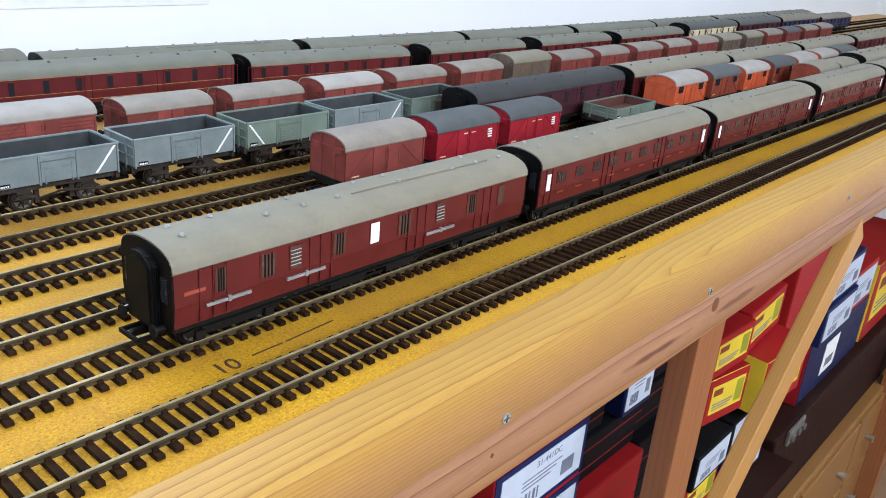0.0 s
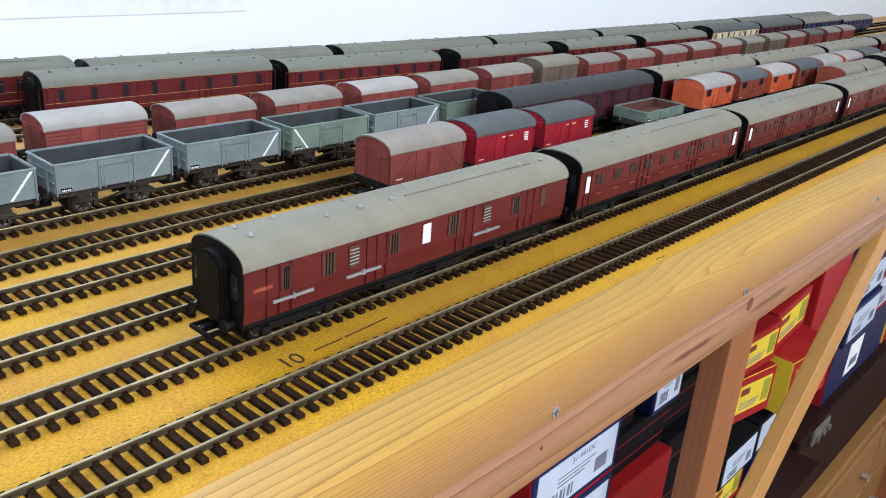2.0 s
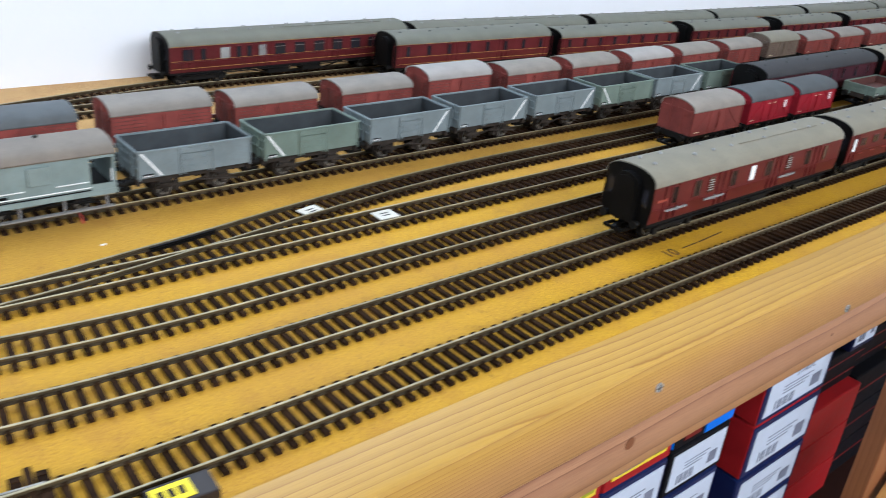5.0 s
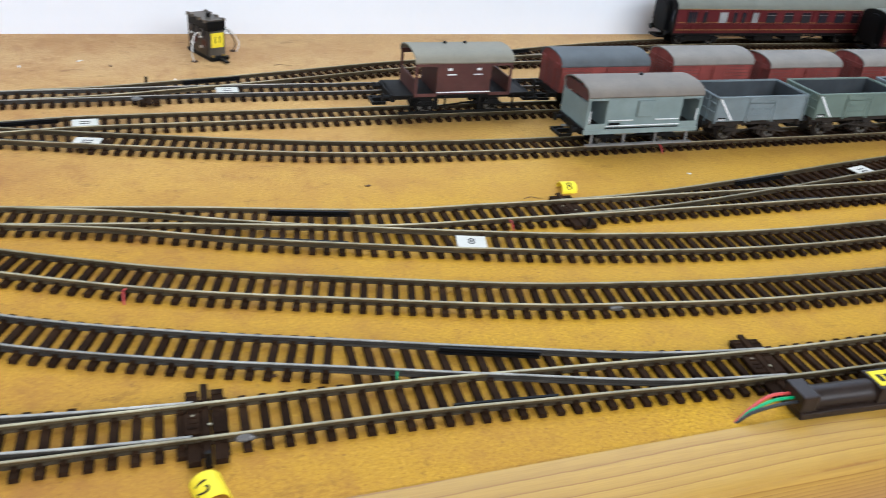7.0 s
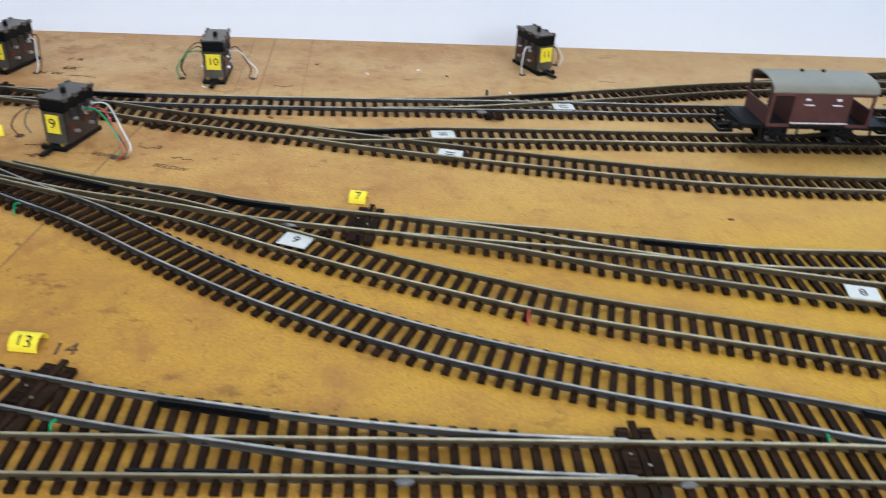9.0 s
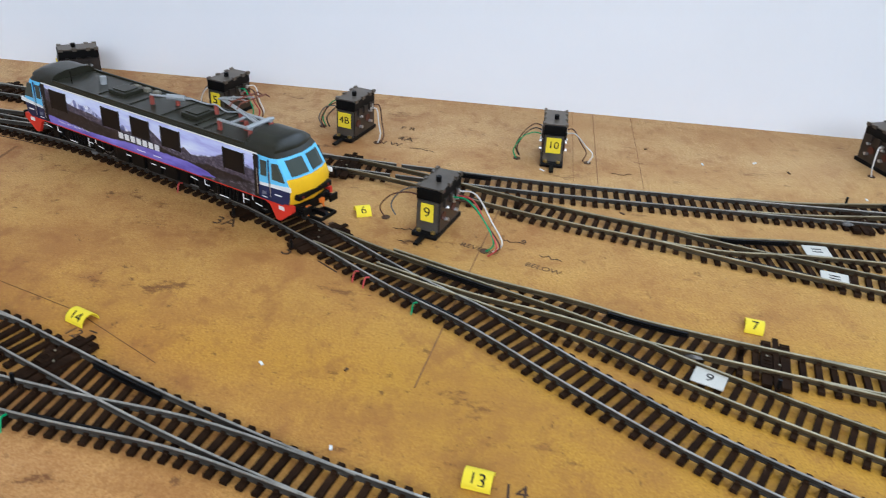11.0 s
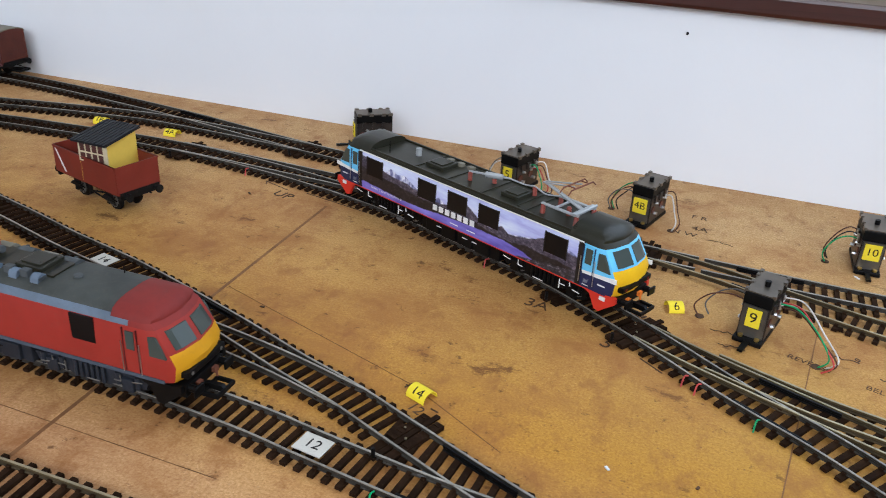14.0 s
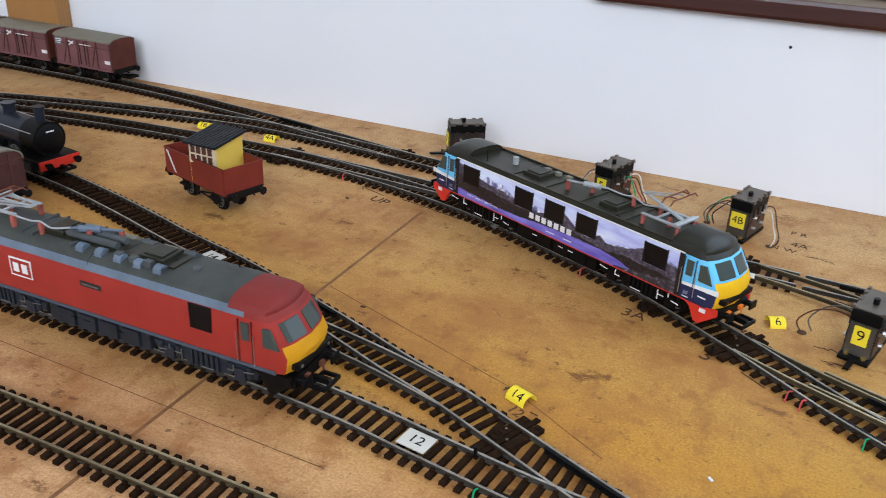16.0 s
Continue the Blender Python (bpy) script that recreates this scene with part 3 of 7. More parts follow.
def cable(name, pts, r, mat, parent, seg=6, per=5):
    """A round wire through points."""
    p = [Vector(q) for q in pts]
    p = [2 * p[0] - p[1]] + p + [2 * p[-1] - p[-2]]
    line = []
    for a, b, c, d in zip(p, p[1:], p[2:], p[3:]):
        line += [0.5 * (2 * b + (c - a) * t + (2 * a - 5 * b + 4 * c - d) * t * t + (3 * b - a - 3 * c + d) * t ** 3) for t in (i / per for i in range(per))]
    line.append(p[-2])
    verts, faces = [], []
    for i, q in enumerate(line):
        t = (line[min(i + 1, len(line) - 1)] - line[max(i - 1, 0)]).normalized()
        u = t.orthogonal().normalized() if i == 0 else (u - t * u.dot(t)).normalized()
        w = t.cross(u)
        verts += [q + (u * math.cos(k * math.tau / seg) + w * math.sin(k * math.tau / seg)) * r for k in range(seg)]
        if i:
            b0 = (i - 1) * seg
            faces += [(b0 + k, b0 + (k + 1) % seg, b0 + seg + (k + 1) % seg, b0 + seg + k) for k in range(seg)]
    me = bpy.data.meshes.new(name)
    me.from_pydata(verts, [], faces)
    me.materials.append(mat)
    ob = new(name, me)
    ob.parent = parent
    return ob


# ---- the room and the baseboard ----
WALL_Y, BOARD_Y, FASCIA_Y, LEFT_X, RIGHT_X = 0.795, 0.270, 0.244, -1.62, 3.1
SILL_Z, FLOOR_Z, CEIL_Z = 0.133, -0.92, 1.75


def setting(name, dims, mat, label, category, bev=0.0):
    bm = B()
    box(bm, *dims, bev=bev)
    return tagged(link(name, bm, mat), label, category, kind="structure")


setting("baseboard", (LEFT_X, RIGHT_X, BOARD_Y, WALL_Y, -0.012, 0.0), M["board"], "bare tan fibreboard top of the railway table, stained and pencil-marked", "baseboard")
setting("wall_north", (LEFT_X - 0.1, RIGHT_X + 0.1, WALL_Y, WALL_Y + 0.12, FLOOR_Z, SILL_Z), M["wall"], "plain white painted plaster wall behind the tracks", "wall")
for nm, d in (("wall_north_left", (LEFT_X - 0.1, -0.66, WALL_Y, WALL_Y + 0.12, SILL_Z, CEIL_Z)), ("wall_north_right", (1.30, RIGHT_X + 0.1, WALL_Y, WALL_Y + 0.12, SILL_Z, CEIL_Z)),
              ("wall_north_top", (-0.66, 1.30, WALL_Y, WALL_Y + 0.12, 1.15, CEIL_Z))):
    setting(nm, d, M["wall"], "white painted plaster wall round the window", "wall")
setting("window_sill", (-0.62, 1.34, WALL_Y - 0.012, WALL_Y + 0.10, SILL_Z + 0.0005, SILL_Z + 0.016), M["darkwood"], "dark varnished wooden window sill above the wall", "window sill", 0.003)
setting("wall_west", (LEFT_X - 0.1, LEFT_X, -1.9, WALL_Y, FLOOR_Z, CEIL_Z), M["wall"], "plain white end wall", "wall")
setting("wall_east", (RIGHT_X, RIGHT_X + 0.1, -1.9, WALL_Y, FLOOR_Z, CEIL_Z), M["wall"], "plain white end wall", "wall")
for nm, d in (("wall_south_low", (LEFT_X, RIGHT_X, -1.9, -1.8, FLOOR_Z, 0.68)), ("wall_south_top", (LEFT_X, RIGHT_X, -1.9, -1.8, 1.70, CEIL_Z)),
              ("wall_south_left", (LEFT_X, -1.25, -1.9, -1.8, 0.68, 1.70)), ("wall_south_right", (2.15, RIGHT_X, -1.9, -1.8, 0.68, 1.70))):
    setting(nm, d, M["wall"], "plain white wall round the room's window", "wall")
setting("floor", (LEFT_X, RIGHT_X, -1.9, WALL_Y, FLOOR_Z - 0.05, FLOOR_Z), M["floor"], "brown boarded floor", "floor")
setting("ceiling", (LEFT_X - 0.1, RIGHT_X + 0.1, -1.9, WALL_Y + 0.12, CEIL_Z, CEIL_Z + 0.05), M["ceiling"], "plain white ceiling", "ceiling")
setting("corner_post", (-1.262, -1.188, WALL_Y - 0.02, WALL_Y - 0.0005, 0.0005, 0.60), M["post_dark"], "varnished pine post against the white wall", "post", 0.002)
for nm, d in (("window_frame", (-0.66, 1.30, WALL_Y + 0.030, WALL_Y + 0.075, SILL_Z + 0.0165, SILL_Z + 0.060)), ("window_frame", (-0.66, -0.610, WALL_Y + 0.030, WALL_Y + 0.075, SILL_Z + 0.0605, 1.149)), ("window_frame", (1.250, 1.30, WALL_Y + 0.030, WALL_Y + 0.075, SILL_Z + 0.0605, 1.149))):
    setting(nm, d, M["frame_cream"], "cream painted wooden window frame", "window frame", 0.003)
# front timber: a stout planed rail along the board's edge, rounded above and cut back below
def edge_rail():
    bm = B()
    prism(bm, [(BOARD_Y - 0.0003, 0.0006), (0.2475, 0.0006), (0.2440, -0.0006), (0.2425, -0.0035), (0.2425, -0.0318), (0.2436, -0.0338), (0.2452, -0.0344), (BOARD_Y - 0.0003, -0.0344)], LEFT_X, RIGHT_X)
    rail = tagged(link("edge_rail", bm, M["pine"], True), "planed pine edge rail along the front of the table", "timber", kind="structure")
    for x, z in ((0.5420, -0.0285), (0.7510, -0.0285), (0.3460, -0.0150), (1.02, -0.02), (0.02, -0.02)):
        bm = B()
        rod(bm, (x, 0.2427, z), (x, 0.2417, z), 0.0026, 14)
        for d in ((0.0016, 0), (0, 0.0016)):
            box(bm, x - 0.0004 - d[0], x + 0.0004 + d[0], 0.2414, 0.2418, z - 0.0004 - d[1], z + 0.0004 + d[1], 1)
        part("screw_head", bm, [M["panto"], M["steelgrey"]], rail, "bright countersunk screw")
    bm = B()
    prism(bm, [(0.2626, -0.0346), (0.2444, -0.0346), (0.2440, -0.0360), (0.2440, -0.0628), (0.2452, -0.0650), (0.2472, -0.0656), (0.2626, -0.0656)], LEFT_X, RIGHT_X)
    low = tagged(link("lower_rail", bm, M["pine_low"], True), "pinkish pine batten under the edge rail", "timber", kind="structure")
    for x, z, r in ((0.2400, -0.0480, 0.0042), (0.7700, -0.0440, 0.0050), (0.3350, -0.0450, 0.0036), (0.5374, -0.0470, 0.0012)):
        bm = B()
        rod(bm, (x, 0.2450, z), (x, 0.24385, z), r, 14)
        part("knot", bm, M["knot"], low, "dark knot in the pine")


edge_rail()


# ---- tracks ----
GAUGE, PITCH, RAIL_TOP = 0.0165, 0.0069, 0.0048


def smooth_line(pts, step=0.004):
    """A centre line through control points, at even steps of length."""
    p = [Vector((x / 10, y / 10)) for x, y in pts]
    p = [2 * p[0] - p[1]] + p + [2 * p[-1] - p[-2]]
    out = []
    for a, b, c, d in zip(p, p[1:], p[2:], p[3:]):
        n = max(2, int((c - b).length / 0.002))
        for i in range(n):
            t = i / n
            out.append(0.5 * ((2 * b) + (c - a) * t + (2 * a - 5 * b + 4 * c - d) * t * t + (3 * b - a - 3 * c + d) * t ** 3))
    out.append(p[-2])
    even, left = [out[0]], step
    for a, b in zip(out, out[1:]):
        seg = (b - a).length
        while left <= seg:
            even.append(a + (b - a) * (left / seg))
            left += step
        left -= seg
    return even


LINES = {}


def tangents(line):
    return [((line[min(i + 1, len(line) - 1)] - line[max(i - 1, 0)]).normalized()) for i in range(len(line))]


def at_track(name, x):
    """Place and heading of the track where it passes x."""
    line = LINES[name]
    i = min(range(len(line)), key=lambda k: abs(line[k].x - x))
    t = tangents(line)[i]
    return line[i], math.atan2(t.y, t.x)


def standing(name, x, flip=False, reach=0):
    """A vehicle's place on a track; with a reach, both bogies stand on the line and the body follows the chord."""
    p, a = at_track(name, x)
    if reach:
        line = LINES[name]
        i = min(range(len(line)), key=lambda k: abs(line[k].x - x))
        u, v = line[max(i - round(reach / 0.004), 0)], line[min(i + round(reach / 0.004), len(line) - 1)]
        p, a = (u + v) / 2, math.atan2(v.y - u.y, v.x - u.x)
    if abs(a) > math.pi / 2:
        a -= math.copysign(math.pi, a)
    return pose(p.x, p.y, RAIL_TOP, 0, 0, math.degrees(a) + (180 if flip else 0))


RAIL_PROF = [(-0.0009, 0.0020), (0.0009, 0.0020), (0.0009, 0.0023), (0.0003, 0.0026), (0.0003, 0.0034), (0.00056, 0.0037), (0.00056, 0.0045), (0.00046, 0.0048), (-0.00046, 0.0048), (-0.00056, 0.0045), (-0.00056, 0.0037), (-0.0003, 0.0034), (-0.0003, 0.0026), (-0.0009, 0.0023)]


def rail_mesh(line, tans, side, skip, dz, flank):
    verts, faces, n = [], [], len(RAIL_PROF)
    prev = None
    for i, (p, t) in enumerate(zip(line, tans)):
        if i in skip:
            prev = None
            continue
        nrm = Vector((-t.y, t.x))
        base = len(verts)
        for o, z in RAIL_PROF:
            q = p + nrm * (side * GAUGE / 2 * 1.04 + o)
            verts.append((q.x, q.y, z + dz))
        if prev is not None:
            for k in range(n):
                j = (k + 1) % n
                faces.append((prev + k, prev + j, base + j, base + k))
        prev = base
    me = bpy.data.meshes.new("rail")
    me.from_pydata(verts, [], faces)
    me.materials.append(M[flank])
    me.materials.append(M["rail_grey_top" if flank == "railgrey" else "rail"])
    me.materials.append(M["railgrey" if flank == "railgrey" else "rail_web"])
    for i, poly in enumerate(me.polygons):
        poly.material_index = 1 if i % n in (6, 7, 8) else 2 if i % n in (5, 9) else 0
    return me


def sleeper_mesh():
    bm = B()
    prism_y(bm, [(-0.00158, 0.0002), (0.00158, 0.0002), (0.00142, 0.0020), (-0.00142, 0.0020)], -0.0135, 0.0135)
    for s in (-1, 1):
        for k in (-1, 1):
            y = s * GAUGE / 2 * 1.04 + k * 0.00125
            box(bm, -0.0010, 0.0010, y - 0.0006, y + 0.0006, 0.0019, 0.0032)
    bmesh.ops.recalc_face_normals(bm, faces=bm.faces)
    me = bpy.data.meshes.new("sleeper")
    bm.to_mesh(me)
    bm.free()
    me.materials.append(M["sleeper"])
    return me


SLEEPER = sleeper_mesh()


SPOTS = {}


def track(name, pts, label, parent_line=None, near=(-0.95, 0.62)):
    """Flexible track: two rails, sleepers picked out one by one along the near stretch, the rest as one piece.
    Where it leaves a parent track, the parent's sleepers are lengthened to carry both."""
    line = smooth_line(pts)
    tans = tangents(line)
    LINES[name] = line
    t = thing("railway_track", label, "railway track", "railway tracks on the baseboard", "structure")
    gap, owner = [1.0] * len(line), [None] * len(line)
    for k in parent_line or ():
        for i, p in enumerate(line):
            g = min((p - q).length for q in LINES[k][::2])
            if g < gap[i]:
                gap[i], owner[i] = g, k
    skip = {i for i, g in enumerate(gap) if g < 0.0008}
    dz = 0.00004 * (len(LINES) % 7)
    for s in (1, -1):
        ob = new("rail", rail_mesh(line, tans, s, skip, dz, "railgrey" if name in "LKUSNPY" else "railside"))
        ob.parent = t
    for key in parent_line or ():
        near_frog = [i for i in range(5, len(line) - 5) if owner[i] == key and abs(gap[i] - GAUGE) < 0.002]
        if near_frog:
            i = min(near_frog, key=lambda q: abs(gap[q] - GAUGE))
            j = min(range(len(LINES[key])), key=lambda q: (LINES[key][q] - line[i]).length)
            for own_line, k, other in ((line, i, LINES[key][j]), (LINES[key], j, line[i])):
                tk = tangents(own_line)
                outer = -1 if (other - own_line[k]).dot(Vector((-tk[k].y, tk[k].x))) > 0 else 1
                ob = new("check_rail", rail_mesh(own_line, tk, outer * 0.78, {q for q in range(len(own_line)) if abs(q - k) > 5}, dz - 0.0003, "railside"))
                ob.data.materials.clear()
                ob.data.materials.append(M["black"])
                ob.parent = t
    every, verts, faces = PITCH / 0.004, [], []
    k, count = 1.0, 0
    rng = random.Random(len(LINES))
    SPOTS[name] = []

    def lay(m, size):
        nonlocal count
        x = m.translation.x
        if near[0] < x < near[1] and count < 300:
            ob = new("sleeper", SLEEPER if size == 1 else long_sleeper(size))
            ob.parent, ob.matrix_basis = t, m
            count += 1
        else:
            me = SLEEPER if size == 1 else long_sleeper(size)
            b0 = len(verts)
            verts.extend(m @ v.co for v in me.vertices)
            faces.extend(tuple(b0 + q for q in p.vertices) for p in me.polygons)

    while k < len(line) - 1:
        i = int(k)
        at = k - i
        k += every
        if gap[i] < 0.0285:
            continue
        p, a = line[i].lerp(line[i + 1], at), math.atan2(tans[i].y, tans[i].x) + rng.uniform(-0.015, 0.015)
        lay(pose(p.x, p.y, dz, 0, 0, math.degrees(a)), 1)
        SPOTS[name].append((p, a))
    for key in {o for o, g in zip(owner, gap) if o and g < 0.0285}:
        for p, a in SPOTS[key]:
            i = min(range(len(line)), key=lambda q: (line[q] - p).length)
            d = line[i] - p
            if 0.0025 < d.length < 0.0285 and owner[i] == key and 0 < i < len(line) - 1:
                n = Vector((-math.sin(a), math.cos(a)))
                side = 1 if d.dot(n) > 0 else -1
                c = p + n * side * (0.0135 + d.length / 2 - 0.0002)
                lay(pose(c.x, c.y, dz, 0, 0, math.degrees(a)), round(d.length, 4))
                SPOTS[name].append((c, a))
    if faces:
        me = bpy.data.meshes.new("sleepers")
        me.from_pydata(verts, [], faces)
        me.materials.append(M["sleeper"])
        ob = tagged(new("far_sleepers", me), kind="stuff")
        ob.parent = t
    return t


LONG = {}


def long_sleeper(size):
    size = max(0.001, round(size, 3))
    if size not in LONG:
        bm = B()
        prism_y(bm, [(-0.00158, 0.0002), (0.00158, 0.0002), (0.00142, 0.0020), (-0.00142, 0.0020)], -size / 2, size / 2)
        bmesh.ops.recalc_face_normals(bm, faces=bm.faces)
        me = bpy.data.meshes.new("long_sleeper")
        bm.to_mesh(me)
        bm.free()
        me.materials.append(M["sleeper"])
        LONG[size] = me
    return LONG[size]


WORN = "brown-sleepered model track with tarnished nickel rails"
track("A", [(31, 2.93), (16, 2.93), (8, 2.93), (3, 2.935), (1.2, 2.95), (0, 3.03), (-0.7, 3.08), (-1.8, 3.12), (-3.2, 3.17), (-5, 3.25), (-6.5, 3.28), (-8, 3.28), (-11, 3.25), (-16, 3.1)], WORN + " along the front edge")
track("L", [(1.0, 2.955), (0.4, 3.04), (-0.2, 3.20), (-0.8, 3.375), (-1.4, 3.55), (-2.0, 3.77), (-2.6, 4.08), (-3.1, 4.42), (-3.6, 4.80), (-4.05, 5.08), (-4.55, 5.44), (-5.1, 5.80), (-5.75, 6.10), (-6.5, 6.41), (-7.4, 6.62), (-8.4, 6.715), (-9.4, 6.67), (-10.5, 6.55), (-12, 6.25), (-16, 5.3)], WORN + " curving across the yard throat", ("A",))
track("B", [(31, 3.43), (16, 3.43), (8, 3.43), (3, 3.43), (1.4, 3.46), (0.5, 3.56), (0.0, 3.65), (-0.7, 3.83), (-1.4, 4.03), (-2.05, 4.29), (-2.6, 4.55), (-3.1, 4.82), (-3.7, 5.07), (-4.2, 5.28), (-4.55, 5.45)], WORN + " under the coaches", ("L",))
track("D", [(31, 4.36), (16, 4.36), (8, 4.36), (4, 4.36), (2.5, 4.36), (1.2, 4.38), (0.3, 4.41), (-0.4, 4.44), (-1.3, 4.60), (-2.1, 4.72), (-2.8, 4.86), (-3.2, 4.99), (-3.7, 5.12), (-4.2, 5.31)], WORN + " under the vans", ("B", "L"))
track("C", [(31, 3.89), (16, 3.89), (8, 3.89), (3, 3.89), (1.6, 3.90), (0.7, 4.0), (0.1, 4.12), (-0.4, 4.24), (-1.0, 4.40), (-1.6, 4.60), (-2.1, 4.715)], WORN + ", empty", ("D", "B"))
track("E", [(31, 4.80), (16, 4.80), (8, 4.80), (5, 4.80), (3.8, 4.76), (2.9, 4.66), (2.0, 4.52), (1.2, 4.42), (0.6, 4.40)], WORN + ", empty, leading off a point", ("D",))
track("K", [(-8.4, 6.73), (-7.5, 6.69), (-6.5, 6.62), (-5.6, 6.535), (-4.8, 6.45), (-4.3, 6.415)], WORN + " forming a crossover", ("L",))
track("U", [(5.5, 6.52), (4, 6.50), (2, 6.46), (0, 6.42), (-1, 6.42), (-2, 6.39), (-3.2, 6.37), (-4.0, 6.395), (-4.8, 6.46), (-5.4, 6.60), (-6.0, 6.83), (-6.9, 7.08), (-7.8, 7.19), (-8.7, 7.235), (-9.3, 7.20), (-10.4, 6.99), (-11.6, 6.65), (-14, 5.9), (-16, 5.3)], WORN + " along the back of the yard", ("K", "L"))
track("G", [(31, 5.95), (8, 5.95), (3, 5.95), (0, 5.92), (-1, 5.91), (-1.8, 5.90), (-2.4, 5.85), (-3.1, 5.98), (-3.7, 6.15), (-4.2, 6.325), (-4.6, 6.425)], WORN + " under the goods vans", ("U", "K"))
track("F", [(31, 5.27), (8, 5.27), (2, 5.27), (0.5, 5.28), (-0.4, 5.35), (-1.3, 5.53), (-2.2, 5.74), (-2.7, 5.89), (-3.1, 5.975)], WORN + " under the mineral wagons", ("G",))
track("H", [(31, 6.62), (19, 6.62), (13, 6.66), (10, 6.78), (7.5, 6.95), (5, 7.06), (3, 7.07), (1.6, 7.05), (0.5, 6.93), (-0.4, 6.72), (-1.1, 6.56), (-1.7, 6.44), (-2.2, 6.395)], WORN + " under the back coaches", ("U",))
track("I", [(31, 7.12), (19, 7.12), (13, 7.17), (10, 7.28), (7.5, 7.43), (5.5, 7.53), (4, 7.53), (3, 7.50), (2.0, 7.32), (1.2, 7.12), (0.7, 6.99)], WORN + " against the wall", ("H",))
track("S", [(-1.2, 3.10), (-1.8, 3.15), (-2.35, 3.23), (-2.75, 3.31), (-3.15, 3.40), (-3.55, 3.51), (-4.1, 3.66), (-4.65, 3.80), (-5.2, 3.86), (-5.7, 3.93), (-6.1, 3.99), (-6.7, 4.035), (-7.4, 4.04), (-8.2, 4.035), (-9.5, 4.02), (-12, 3.9)], WORN + " under the red locomotive", ("A",))
track("N", [(-4.0, 3.63), (-4.5, 3.80), (-4.9, 3.95), (-5.4, 4.16), (-5.75, 4.31), (-6.1, 4.43), (-6.6, 4.62), (-7.4, 4.89), (-8.0, 5.045), (-8.6, 5.22), (-9.3, 5.39), (-10.2, 5.53), (-12, 5.76)], WORN + " leading to the engine siding", ("S",))
track("P", [(-5.7, 4.29), (-6.2, 4.42), (-6.8, 4.53), (-7.6, 4.64), (-8.8, 4.72), (-10.5, 4.75), (-12, 4.7)], WORN + " behind the red locomotive", ("N",))
track("Y", [(-7.4, 7.155), (-8.0, 7.26), (-8.8, 7.41), (-9.5, 7.505), (-10.2, 7.59), (-11, 7.64), (-12, 7.65), (-13, 7.64), (-16, 7.6)], WORN + " with bright rails beside the wall", ("U",))


# ---- rolling stock, built at the origin: x along the vehicle, z = 0 at the rail top ----
def wheelset(parent, x, r=0.0062, mat="under"):
    bm = B()
    for s in (-1, 1):
        rod(bm, (x, s * 0.0070, r), (x, s * 0.0090, r), r, 20)
        rod(bm, (x, s * 0.0062, r), (x, s * 0.0071, r), r * 1.13, 20)
        rod(bm, (x, s * 0.0089, r), (x, s * 0.0096, r), r * 0.75, 20, 1)
        for k in range(4):
            a = math.pi / 4 * k
            d = r * 0.7
            rod(bm, (x - d * math.cos(a), s * 0.0098, r - d * math.sin(a)), (x + d * math.cos(a), s * 0.0098, r + d * math.sin(a)), 0.0004, 4, 2)
    rod(bm, (x, -0.0135, r), (x, 0.0135, r), 0.0012, 8)
    return part("wheelset", bm, [M[mat], M["steelgrey"], M["under"]], parent, "", True)


def buffers(parent, x, z=0.0138, gap=0.0115, mat="under"):
    for s in (-1, 1):
        bm = B()
        d = math.copysign(1, x)
        rod(bm, (x, s * gap, z), (x + d * 0.0042, s * gap, z), 0.0014, 10)
        rod(bm, (x + d * 0.0042, s * gap, z), (x + d * 0.0052, s * gap, z), 0.0027, 14)
        part("buffer", bm, M[mat], parent, "", True)


def coupling(parent, x, z=0.0078):
    bm, d = B(), math.copysign(1, x)
    prism_y(bm, [(x - d * 0.006, z - 0.0007), (x + d * 0.0106, z - 0.0007), (x + d * 0.0106, z + 0.0007), (x + d * 0.0090, z + 0.0022), (x + d * 0.0030, z + 0.0022), (x - d * 0.006, z + 0.0007)], -0.0012, 0.0012)
    a = [(x + d * 0.0015, -0.0068), (x + d * 0.0110, -0.0068), (x + d * 0.0110, 0.0068), (x + d * 0.0015, 0.0068)]
    b = [(x + d * 0.0027, -0.0056), (x + d * 0.0098, -0.0056), (x + d * 0.0098, 0.0056), (x + d * 0.0027, 0.0056)]
    lo = [bm.verts.new((p, q, z - 0.0009)) for p, q in a], [bm.verts.new((p, q, z - 0.0009)) for p, q in b]
    hi = [bm.verts.new((p, q, z + 0.0010)) for p, q in a], [bm.verts.new((p, q, z + 0.0010)) for p, q in b]
    for n in range(4):
        m = (n + 1) % 4
        for f4 in ((lo[0][n], lo[0][m], hi[0][m], hi[0][n]), (lo[1][n], lo[1][m], hi[1][m], hi[1][n]), (hi[0][n], hi[0][m], hi[1][m], hi[1][n]), (lo[0][n], lo[0][m], lo[1][m], lo[1][n])):
            bm.faces.new(f4)
    return part("coupling", bm, M["black"], parent, "black hook coupling")


